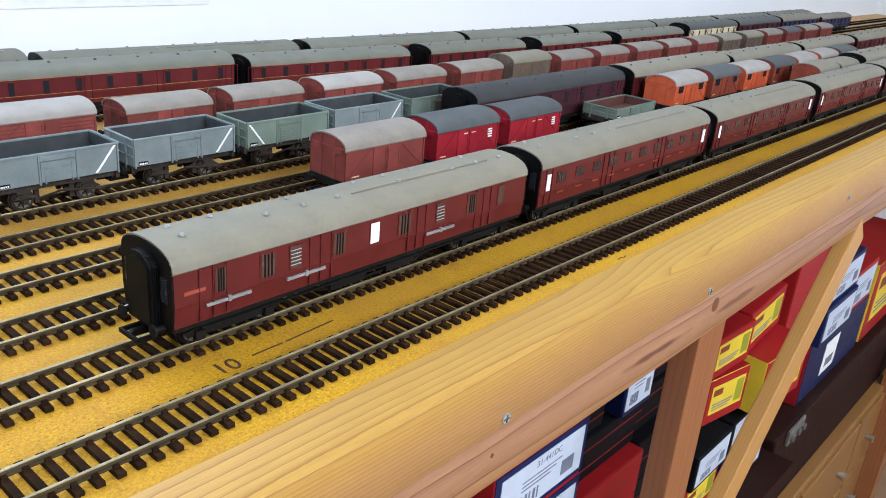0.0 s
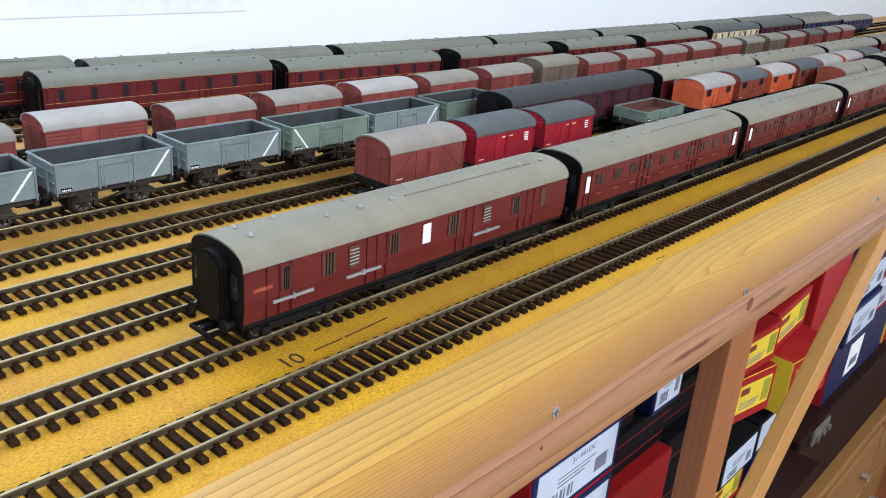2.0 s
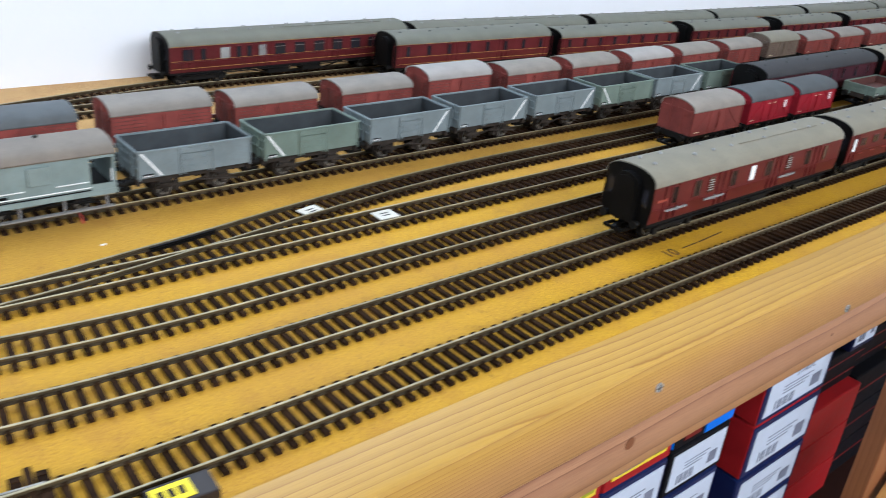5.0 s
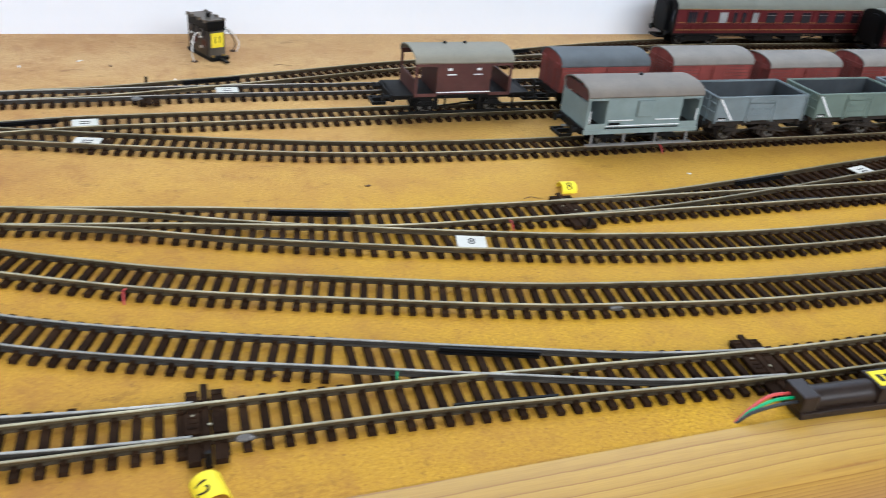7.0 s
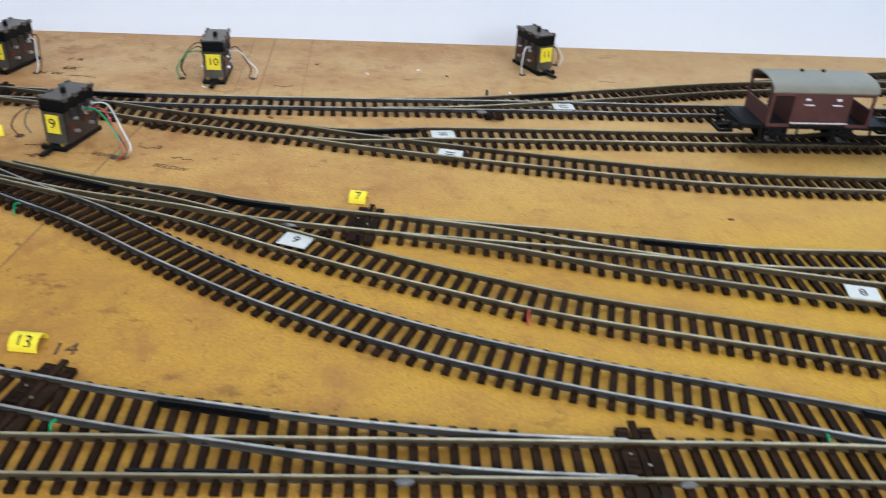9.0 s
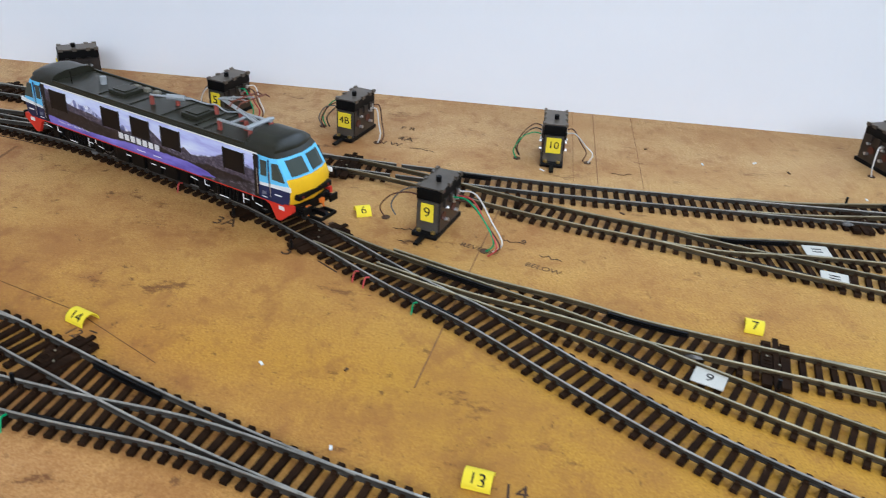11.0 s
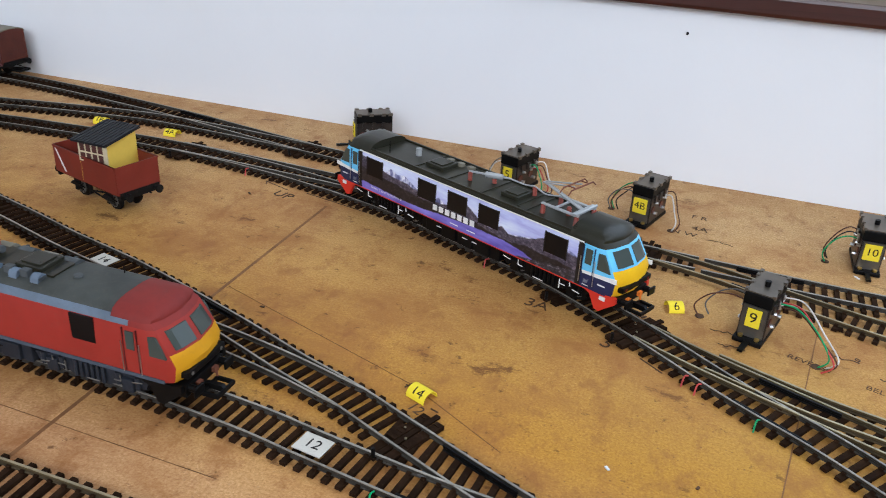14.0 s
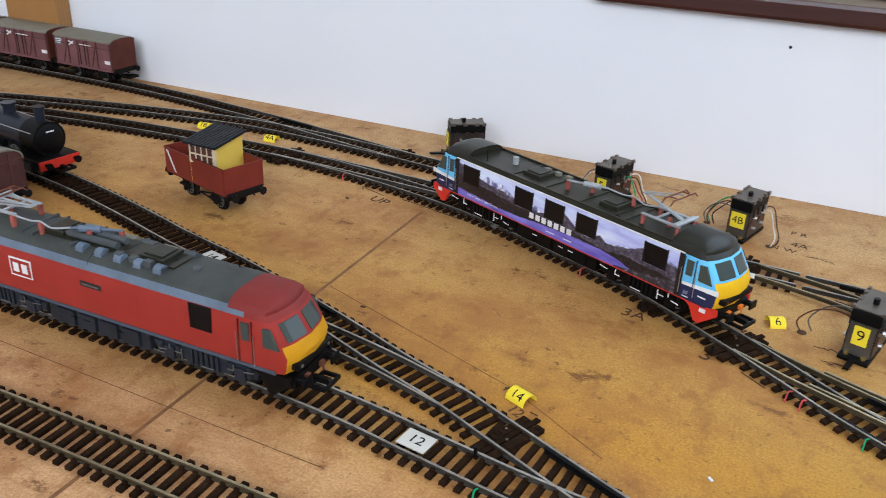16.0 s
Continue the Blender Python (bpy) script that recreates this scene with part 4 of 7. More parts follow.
def solebar_gear(parent, half, wheel_x, hw=0.0128, gear="under", hooks=True):
    """Underframe of a short wagon: solebars, headstocks, W-irons, springs, brake lever."""
    bm = B()
    box(bm, -half, half, -hw, hw, 0.0122, 0.0160)
    for s in (-1, 1):
        box(bm, s * half - 0.0012, s * half + 0.0012, -0.0150, 0.0150, 0.0115, 0.0162)
    part("underframe", bm, M[gear], parent)
    for x in (-wheel_x, wheel_x):
        for s in (-1, 1):
            bm = B()
            prism_y(bm, [(x - 0.0042, 0.0125), (x - 0.0016, 0.0048), (x + 0.0016, 0.0048), (x + 0.0042, 0.0125)], s * 0.0116, s * 0.0122)
            box(bm, x - 0.0018, x + 0.0018, s * 0.0120 - 0.0012, s * 0.0120 + 0.0018 * s + 0.0006, 0.0046, 0.0078)
            for k in range(3):
                box(bm, x - 0.0065 + k * 0.0012, x + 0.0065 - k * 0.0012, s * 0.0128 - 0.0007, s * 0.0128 + 0.0007, 0.0079 + k * 0.0008, 0.0086 + k * 0.0008)
            part("axle_guard", bm, M[gear], parent)
        wheelset(parent, x, 0.0062, gear)
    for s in (-1, 1):
        bm = B()
        rod(bm, (0, s * 0.0135, 0.0095), (half * 0.78, s * 0.0140, 0.0065), 0.0006, 5)
        box(bm, wheel_x - 0.0095, wheel_x - 0.0068, s * 0.008 - 0.001, s * 0.008 + 0.001, 0.003, 0.011)
        box(bm, -wheel_x + 0.0068, -wheel_x + 0.0095, s * 0.008 - 0.001, s * 0.008 + 0.001, 0.003, 0.011)
        rod(bm, (-wheel_x + 0.008, s * 0.0082, 0.005), (wheel_x - 0.008, s * 0.0082, 0.0085), 0.0006, 5)
        part("brake_gear", bm, M[gear], parent)
    for s in (-1, 1):
        buffers(parent, s * (half + 0.0010))
        if hooks:
            coupling(parent, s * half)


def mineral_wagon(body="wagongrey", stripe=1, label="", top=0.0330):
    t = thing("mineral_wagon", label, "wagon", "row of mineral wagons")
    L, W, z0, z1, th = 0.0350, 0.0160, 0.0162, top, 0.0008
    hi = (z1 - z0) / 0.0168
    lining = M["wagoninside"] if stripe else M["brown"]
    solebar_gear(t, L, 0.0180, gear="under_w")
    boxpart("wagon_floor", t, lining, (-L, L, -W, W, z0, z0 + 0.001))
    # thin panels that carry the inside colour
    for s in (-1, 1):
        boxpart("inner_side", t, lining, (-L + 0.0008, L - 0.0008, s * (W - 0.0006) - 0.0002, s * (W - 0.0006) + 0.0002, z0 + 0.001, z1 - 0.0009))
        boxpart("inner_end", t, lining, (s * (L - 0.0006) - 0.0002, s * (L - 0.0006) + 0.0002, -W + 0.0008, W - 0.0008, z0 + 0.001, z1 - 0.0009))
    for s in (-1, 1):
        bm = B()
        box(bm, -L, L, s * W - th / 2, s * W + th / 2, z0, z1)
        box(bm, -L - 0.0003, L + 0.0003, s * (W + 0.0004) - 0.0009, s * (W + 0.0004) + 0.0009, z1 - 0.0013, z1, bev=0.0003)
        for k in (-0.0346, -0.0104, 0.0104, 0.0346):
            box(bm, k - 0.00045, k + 0.00045, s * (W + 0.0006) - 0.0006, s * (W + 0.0006) + 0.0006, z0 - 0.001, z1 - 0.0012)
        part("side", bm, M[body], t)
        bm = B()
        y = s * (W + 0.0007)
        box(bm, -0.0096, 0.0096, y - 0.0003, y + 0.0003, z0 + 0.0005, z0 + 0.0112 * hi)
        box(bm, -0.0098, 0.0098, y - 0.0007, y + 0.0007, z0 + 0.0112 * hi, z0 + 0.0118 * hi)
        for k in (-0.0075, 0.0075):
            box(bm, k - 0.0004, k + 0.0004, y - 0.0006, y + 0.0006, z0 - 0.0006, z0 + 0.0102 * hi)
        for k in (0.0042, 0.0080):
            for q in (-0.0045, 0.0045):
                box(bm, q - 0.0022, q + 0.0022, y - 0.0007, y + 0.0007, z0 + k * hi, z0 + k * hi + 0.0004)
        box(bm, -0.0098, 0.0098, y - 0.0005, y + 0.0005, z0 + 0.0122 * hi, z1 - 0.0014, bev=0.0002)
        for q in (-0.0068, 0.0068):
            box(bm, q - 0.0010, q + 0.0010, y - 0.0009, y + 0.0009, z0 + 0.0126 * hi, z0 + 0.0138 * hi)
        part("side_door", bm, M[body], t)
        if stripe:
            bm = B()
            a, b = (0.0215 * stripe, z0 + 0.0008), (0.0330 * stripe, z1 - 0.0016)
            d = 0.0008
            prism_y(bm, [(a[0] - d, a[1]), (a[0] + d, a[1]), (b[0] + d, b[1]), (b[0] - d, b[1])], s * (W + 0.00055), s * (W + 0.00085))
            part("white_stripe", bm, M["white"], t, "painted white diagonal stripe")
        boxpart("number_panel", t, M["black"], (-0.0325, -0.0262, s * (W + 0.0003) - 0.0003, s * (W + 0.0003) + 0.0003, z0 + 0.0006, z0 + 0.0026))
        for k in range(5):
            boxpart("number_bar", t, M["white"], (-0.0320 + 0.0011 * k, -0.0313 + 0.0011 * k, s * (W + 0.0005) - 0.0003, s * (W + 0.0005) + 0.0003, z0 + 0.0009, z0 + 0.0018))
    for s in (-1, 1):
        bm = B()
        box(bm, s * L - th / 2, s * L + th / 2, -W, W, z0, z1)
        box(bm, s * (L + 0.0004) - 0.0009, s * (L + 0.0004) + 0.0009, -W, W, z1 - 0.0013, z1, bev=0.0003)
        for z in (z0 + 0.0062 * hi, z0 + 0.0118 * hi):
            box(bm, s * (L + 0.0004) - 0.0007, s * (L + 0.0004) + 0.0007, -W + 0.0004, W - 0.0004, z - 0.0004, z + 0.0004)
        for k in (-0.0085, 0.0085):
            box(bm, s * (L + 0.0007) - 0.0007, s * (L + 0.0007) + 0.0007, k - 0.0008, k + 0.0008, z0 - 0.003, z1)
        part("end", bm, M[body], t)
    return t


def goods_van(body="bauxite", roof="roofpale", label="", planks=False, cat="van", grp="row of goods vans", L=0.0345, letters=True, lights=False):
    t = thing("goods_van", label, cat, grp)
    W, z0, ze, rise = 0.0158, 0.0160, 0.0370, 0.0072
    solebar_gear(t, L, 0.0180)
    prof = [(-W, z0), (W, z0)] + arc(W, ze, rise * 0.93)
    bm = B()
    prism(bm, prof, -L, L)
    part("body", bm, M[body], t)
    ro = arc(W + 0.0009, ze - 0.0006, rise + 0.0012, 14)
    bm = B()
    prism(bm, ro + [(y * 0.97, z - 0.0009) for y, z in reversed(ro)], -L - 0.0008, L + 0.0008)
    part("roof", bm, M[roof], t, smooth=True)
    for s in (-1, 1):
        y = s * W
        bm = B()
        for k in (-L + 0.0006, -0.0110, 0.0110, L - 0.0006):
            box(bm, k - 0.0006, k + 0.0006, y - 0.0005, y + 0.0005, z0, ze - 0.0006)
        for k in (-1, 1):
            a, b = (k * (L - 0.001), z0 + 0.0008), (k * 0.0118, ze - 0.001)
            prism_y(bm, [(a[0] - 0.0006, a[1]), (a[0] + 0.0006, a[1]), (b[0] + 0.0006, b[1]), (b[0] - 0.0006, b[1])], y - 0.0004, y + 0.0004)
        box(bm, -L, L, y - 0.0005, y + 0.0005, z0, z0 + 0.0009)
        box(bm, -L, L, y - 0.0005, y + 0.0005, ze - 0.0014, ze - 0.0006)
        part("framing", bm, M[body], t)
        for k in (-1, 1):
            bm = B()
            box(bm, k * 0.0054 - 0.0050, k * 0.0054 + 0.0050, y - 0.0004, y + 0.0004, z0 + 0.0006, ze - 0.0012, bev=0.0002)
            box(bm, k * 0.0012 - 0.0003, k * 0.0012 + 0.0003, y - 0.0008, y + 0.0008, z0 + 0.004, ze - 0.004)
            part("door", bm, M[body], t)
        if planks:
            bm = B()
            for i in range(1, 8):
                z = z0 + i * (ze - z0) / 8
                box(bm, -L + 0.001, L - 0.001, y - 0.0003, y + 0.0003, z - 0.00015, z + 0.00015)
            part("plank_joints", bm, M["brown"], t)
        if letters:
            for i in range(2):
                boxpart("lettering_bar", t, M["cream"], (-0.0055 + 0.0080 * i, -0.0008 + 0.0080 * i, y - 0.0006, y + 0.0006, z0 + 0.0160, z0 + 0.0168))
        if body == "crimson":
            for i in range(4):
                boxpart("emblem_bar", t, M["paper"], (-s * 0.0235 - 0.0022, -s * 0.0235 + 0.0022, y - 0.0005, y + 0.0005, 0.0262 + 0.0018 * i, 0.0272 + 0.0018 * i))
        if lights:
            for x in (-0.022, 0.022):
                boxpart("window", t, M["glass"], (x - 0.0045, x + 0.0045, y - 0.0006, y + 0.0006, 0.0285, 0.0350))
        boxpart("number_bar", t, M["cream"], (-0.0290, -0.0230, y - 0.0003, y + 0.0003, z0 + 0.0022, z0 + 0.0030))
    for s in (-1, 1):
        bm = B()
        x = s * L
        for k in (-0.0062, 0.0062):
            box(bm, x - 0.0006, x + 0.0006, k - 0.0008, k + 0.0008, z0 - 0.002, ze + rise * 0.7)
        for k in (-1, 1):
            box(bm, x - 0.0009, x + 0.0009, k * 0.0098 - 0.0030, k * 0.0098 + 0.0030, ze - 0.0042, ze - 0.0002, bev=0.0003)
        box(bm, x - 0.0005, x + 0.0005, -W, W, ze - 0.0008, ze)
        part("end_framing", bm, M[body], t)
        if planks:
            bm = B()
            for i in range(1, 11):
                z = z0 + i * (ze - z0) / 10.5
                box(bm, x - 0.0004, x + 0.0004, -W + 0.0008, W - 0.0008, z - 0.00018, z + 0.00018)
            part("end_joints", bm, M["brown"], t)
    return t


def brake_van(body="wagongreen", roof="roofgrey", dark=False, label=""):
    t = thing("brake_van", label, "brake van")
    L, W, z0, ze, rise = (0.0470, 0.0160, 0.0150, 0.0385, 0.0060) if dark else (0.0430, 0.0165, 0.0150, 0.0380, 0.0062)
    solebar_gear(t, L, 0.0235)
    boxpart("deck", t, M["under"], (-L, L, -W, W, z0, z0 + 0.0012))
    cab = (-0.0185, 0.0185) if dark else (-0.0280, 0.0280)
    bm = B()
    prism(bm, [(-W, z0 + 0.001), (W, z0 + 0.001)] + arc(W, ze, rise * 0.9), *cab)
    part("cabin", bm, M[body], t)
    rl = 0.034 if dark else L
    ro = arc(W + 0.0012, ze - 0.0004, rise + 0.001, 14)
    bm = B()
    prism(bm, ro + [(y * 0.97, z - 0.0009) for y, z in reversed(ro)], -rl, rl)
    part("roof", bm, M[roof], t, smooth=True)
    for x in ((-0.008, 0.006) if dark else (0.006,)):
        bm = B()
        rod(bm, (x, 0.004, ze + rise - 0.001), (x, 0.004, ze + rise + 0.0018), 0.0012, 10)
        part("chimney", bm, M["under"], t)
    for e in (-1, 1):
        for s in (-1, 1):
            bm = B()
            box(bm, e * (rl - 0.0015) - 0.0008, e * (rl - 0.0015) + 0.0008, s * W - 0.0006, s * W + 0.0006, z0, ze)
            part("veranda_post", bm, M[body], t)
            bm = B()
            x0, x1 = sorted((e * cab[1], e * (rl - 0.0015)))
            box(bm, x0, x1, s * W - 0.0005, s * W + 0.0005, z0, z0 + (0.0020 if dark else 0.0040))
            box(bm, x0, x1, s * W - 0.0005, s * W + 0.0005, ze - 0.003, ze)
            part("veranda_side", bm, M[body], t)
        bm = B()
        box(bm, e * (rl - 0.0012) - 0.0006, e * (rl - 0.0012) + 0.0006, -W, W, z0, z0 + (0.0115 if dark else 0.0180))
        part("veranda_end", bm, M[body], t)
        if not dark:
            boxpart("end_board", t, M["brown"], (e * (rl - 0.0012) - 0.0006, e * (rl - 0.0012) + 0.0006, -W + 0.001, W - 0.001, ze - 0.0036, ze + 0.0034), 0.0002, "brown board under the roof end")
            for s in (-1, 1):
                boxpart("grab_rail", t, M["white"], (e * (rl - 0.0032) - 0.0003, e * (rl - 0.0032) + 0.0003, s * (W + 0.0007) - 0.0003, s * (W + 0.0007) + 0.0003, z0 + 0.0050, z0 + 0.0130), 0.0, "white grab rail")
    for s in (-1, 1):
        bm = B()
        box(bm, -L + 0.003, L - 0.003, s * 0.0172 - 0.002, s * 0.0172 + 0.0012, 0.0042, 0.0051, bev=0.0002)
        for k in (-0.036, -0.012, 0.012, 0.036):
            box(bm, k - 0.0005, k + 0.0005, s * 0.0165 - 0.0005, s * 0.0165 + 0.0005, 0.0048, 0.0150)
        part("footboard", bm, M["under"] if dark else M["planklit"], t)
        if not dark:
            boxpart("solebar", t, M[body], (-L, L, s * (W + 0.0002) - 0.0006, s * (W + 0.0002) + 0.0006, z0 - 0.0030, z0 + 0.0002), 0.0002)
        bm = B()
        y = s * (W + 0.0012)
        if dark:
            for x in (-0.009, 0.009):
                rod(bm, (x - 0.003, y, 0.030), (x + 0.003, y, 0.030), 0.0004, 5)
            rod(bm, (-0.0185, y, z0 + 0.003), (0.0185, y, z0 + 0.003), 0.0004, 5)
        else:
            rod(bm, (-0.0275, y, 0.0178), (0.0275, y, 0.0178), 0.00038, 5)
            for x in (-1, 1):
                rod(bm, (x * 0.0085, y, 0.0215), (x * 0.0260, y, 0.0215), 0.00038, 5)
        part("handrail", bm, M["white"], t, "white handrail")
        if dark:
            for x in (-0.010, 0.010):
                boxpart("lettering_bar", t, M["white"], (x - 0.0014, x + 0.0014, s * W - 0.0003, s * W + 0.0003, 0.0325, 0.0340))
        else:
            boxpart("side_ducket", t, M[body], (-0.006, 0.006, s * W - 0.0016, s * W + 0.0016, 0.0235, 0.0345), 0.0006)
            boxpart("number_panel", t, M["black"], (-0.0255, -0.017, s * W - 0.0003, s * W + 0.0003, 0.0165, 0.0195))
    return t


def coach(body="maroon", roof="roofgrey", style="van", length=0.2240, label="", grp="coaches", detail=True, lined=False):
    """A bogie coach: tumblehome sides, arched ribbed roof with vents, black gangway ends, windows, battery boxes and bogies."""
    t = thing("railway_coach", label, "coach", grp)
    L, W, z0, ze, rise = length / 2, 0.0182, 0.0140, 0.0390, 0.0092
    prof = [(-W * 0.94, z0), (W * 0.94, z0), (W, z0 + 0.009), (W * 0.985, ze)] + arc(W * 0.985, ze, rise * 0.95, 12)[1:-1] + [(-W * 0.985, ze), (-W, z0 + 0.009)]
    bm = B()
    prism(bm, prof, -L, L)
    part("body", bm, M[body], t)
    ro = arc(W + 0.0004, ze - 0.0003, rise + 0.0006, 16)
    bm = B()
    prism(bm, ro + [(y * 0.96, z - 0.0008) for y, z in reversed(ro)], -L - 0.0005, L + 0.0005)
    part("roof", bm, M[roof], t, "grey arched roof with ribs and vents", True)
    for i in range(11):
        x = -L + (i + 0.6) * 2 * L / 11.2
        for k in (-1, 1) if i % 3 == 0 and detail else ((1,) if i % 2 else (-1,)):
            bm = B()
            rod(bm, (x, k * 0.0056, ze + rise - 0.0020), (x, k * 0.0056, ze + rise + 0.0005), 0.0010, 8)
            rod(bm, (x, k * 0.0056, ze + rise + 0.0003), (x, k * 0.0056, ze + rise + 0.0012), 0.0015, 8, r2=0.0008)
            part("roof_vent", bm, M["stepgrey"] if detail else M["roofslate"], t)
    if detail:
        bm = B()
        rod(bm, (-L * 0.10, -0.0060, ze + rise * 1.02), (L * 0.80, -0.0060, ze + rise * 1.02), 0.0004, 6)
        part("roof_pipe", bm, M[roof], t)
        for i in range(14):
            x = -L + (i + 0.5) * 2 * L / 14
            bm = B()
            rod(bm, (x, -0.0166, ze + 0.0041), (x + 0.0004, -0.0140, ze + 0.0063), 0.00022, 5)
            part("rain_strip", bm, M["panto"], t)
    for e in (-1, 1):
        bm = B()
        pr = [(y * 1.0, z) for y, z in prof]
        prism(bm, pr, e * (L + 0.00005), e * (L + 0.0009))
        part("end_wall", bm, M["black"], t, "black coach end")
        bm = B()
        shape = [(-0.0095, 0.0125), (0.0095, 0.0125), (0.0095, 0.0340)] + arc(0.0095, 0.0360, 0.0078, 10)[1:-1] + [(-0.0095, 0.0340)]
        prism(bm, [(y * 0.94, z) for y, z in shape], e * L, e * (L + 0.0042))
        for k in range(2):
            prism(bm, shape, e * (L + 0.0012 + 0.0016 * k), e * (L + 0.0017 + 0.0016 * k))
        prism(bm, [(y * 0.80, 0.0275 + (z - 0.0275) * 0.86) for y, z in shape], e * (L + 0.0040), e * (L + 0.0048))
        part("gangway", bm, M["black"], t, "folded black gangway")
        for s in (-1, 1):
            if detail:
                boxpart("end_window", t, M["glass"], (e * L, e * (L + 0.0013), s * 0.0128 - 0.0022, s * 0.0128 + 0.0022, 0.025, 0.036))
        buffers(t, e * (L + 0.0008), 0.0132, 0.0115)
        coupling(t, e * (L - 0.001))
    wins = {"van": [(-0.0915, 0.0046, 1), (-0.0685, 0.0070, 1), (-0.0540, 0.0056, 2), (-0.0290, 0.0066, 1), (-0.0070, 0.0055, 3), (0.0130, 0.0080, 1), (0.0390, 0.0056, 2), (0.0640, 0.0066, 1), (0.0890, 0.0044, 1)],
            "seats": [(-0.0905 + 0.0201 * i, 0.0085, 0) for i in range(10)],
            "compartments": [(-0.108, 0.0095, 0), (-0.094, 0.0042, 0), (-0.074, 0.0085, 3), (-0.061, 0.0042, 0), (-0.051, 0.0042, 0), (-0.038, 0.0070, 3)] + [(-0.020 + 0.0205 * i, 0.0105, 0) for i in range(7)],
            "far": [(-0.095 + 0.0271 * i, 0.0045, 0) for i in range(8)]}[style]
    for s in (-1, 1):
        for x, w, kind in wins:
            bm = B()
            zl, zh = (0.0278, 0.0340) if style == "seats" else (0.0250, 0.0355) if style == "compartments" else (0.0258, 0.0362)
            y = s * W * 0.995
            box(bm, x - w / 2 - 0.0006, x + w / 2 + 0.0006, y - 0.0003, y + 0.0003, zl - 0.0006, zh + 0.0006, 1)
            box(bm, x - w / 2, x + w / 2, y - 0.00045, y + 0.00045, zl, zh, 0)
            if style == "seats":
                box(bm, x - 0.0003, x + 0.0003, y - 0.0006, y + 0.0006, zl, zh, 1)
            elif style == "compartments" and w > 0.01:
                box(bm, x - w / 2, x + w / 2, y - 0.0006, y + 0.0006, zh - 0.0030, zh - 0.0024, 2)
            pane = (M["white"] if style == "van" else M["stepgrey"]) if kind == 3 else (M["oldglass"] if style == "van" else M["glass"])
            win = part("window", bm, [pane, M[body], M["steelgrey"]], t)
            if kind == 2:
                for k in range(1, 6):
                    zz = zl + k * (zh - zl) / 6
                    boxpart("window_slat", win, M["panto"], (x - w / 2, x + w / 2, y - 0.0007, y + 0.0007, zz - 0.0002, zz + 0.0002))
            elif kind == 1 and w > 0.0045:
                for k in range(1, 4):
                    xx = x - w / 2 + k * w / 4
                    boxpart("window_bar", win, M["black"], (xx - 0.0003, xx + 0.0003, y - 0.0007, y + 0.0007, zl, zh))
            if style == "seats":
                boxpart("lettering_bar", t, M["insul"], (x - 0.0035, x + 0.0035, y - 0.0005, y + 0.0005, 0.0206, 0.0213))
        if style == "seats":
            for e in (-1, 1):
                boxpart("white_door", t, M["white"], (e * 0.1045 - 0.0020, e * 0.1045 + 0.0020, s * W - 0.0005, s * W + 0.0005, 0.0240, 0.0345), 0.0002, "white-painted end door")
        y = s * W
        for x in ((-0.0950, -0.0400, 0.0220, 0.0740) if style == "van" else (-0.107, -0.036, 0.036, 0.107)):
            bm = B()
            for q in (-0.0062, 0.0, 0.0062):
                box(bm, x + q - 0.00018, x + q + 0.00018, y - 0.0004, y + 0.0004, z0 + 0.001, ze - 0.0008)
            box(bm, x - 0.0062, x + 0.0062, y - 0.0004, y + 0.0004, ze - 0.0011, ze - 0.0008)
            part("door_seam", bm, M["maroon_b"], t)
        if detail:
            boxpart("waist_bead", t, M[body], (-L + 0.001, L - 0.001, y - 0.00035, y + 0.00035, 0.0232, 0.0235))
        if style == "van" and detail:
            for x in (-0.0877, -0.0480, 0.0400):
                for k in (-1, 1):
                    boxpart("door_rail", t, M["stepgrey"], (x + k * 0.0056 - 0.0050, x + k * 0.0056 + 0.0050, y - 0.0007, y + 0.0007, 0.0206, 0.0219))
                boxpart("door_bracket", t, M["stepgrey"], (x - 0.0007, x + 0.0007, y - 0.0010, y + 0.0010, 0.0202, 0.0228))
            boxpart("number_panel", t, M["insul"], (-0.1080, -0.0985, y - 0.0003, y + 0.0003, 0.0282, 0.0298))
        if lined:
            for z in (0.0175, 0.0248, 0.0383):
                boxpart("lining", t, M["lining"], (-L + 0.001, L - 0.001, y - 0.00032, y + 0.00032, z, z + 0.00028))
    bm = B()
    box(bm, -L, L, -0.0166, 0.0166, 0.0118, 0.0141)
    for s in (-1, 1):
        box(bm, -L + 0.012, L - 0.012, s * 0.0172 - 0.0008, s * 0.0172 + 0.0008, 0.0108, 0.0114)
        for k in range(6):
            xx = -L * 0.8 + k * L * 0.32
            box(bm, xx - 0.0004, xx + 0.0004, s * 0.0166 - 0.0004, s * 0.0166 + 0.0004, 0.0110, 0.0120)
    box(bm, -0.030, -0.008, -0.0145, 0.0145, 0.0052, 0.0118)
    box(bm, 0.006, 0.026, -0.0145, 0.0145, 0.0052, 0.0118)
    for s in (-1, 1):
        rod(bm, (-0.055, s * 0.012, 0.0118), (-0.028, s * 0.012, 0.0050), 0.0007, 5)
        rod(bm, (-0.028, s * 0.012, 0.0050), (0.028, s * 0.012, 0.0050), 0.0007, 5)
        rod(bm, (0.028, s * 0.012, 0.0050), (0.055, s * 0.012, 0.0118), 0.0007, 5)
    part("underframe", bm, M["under"], t)
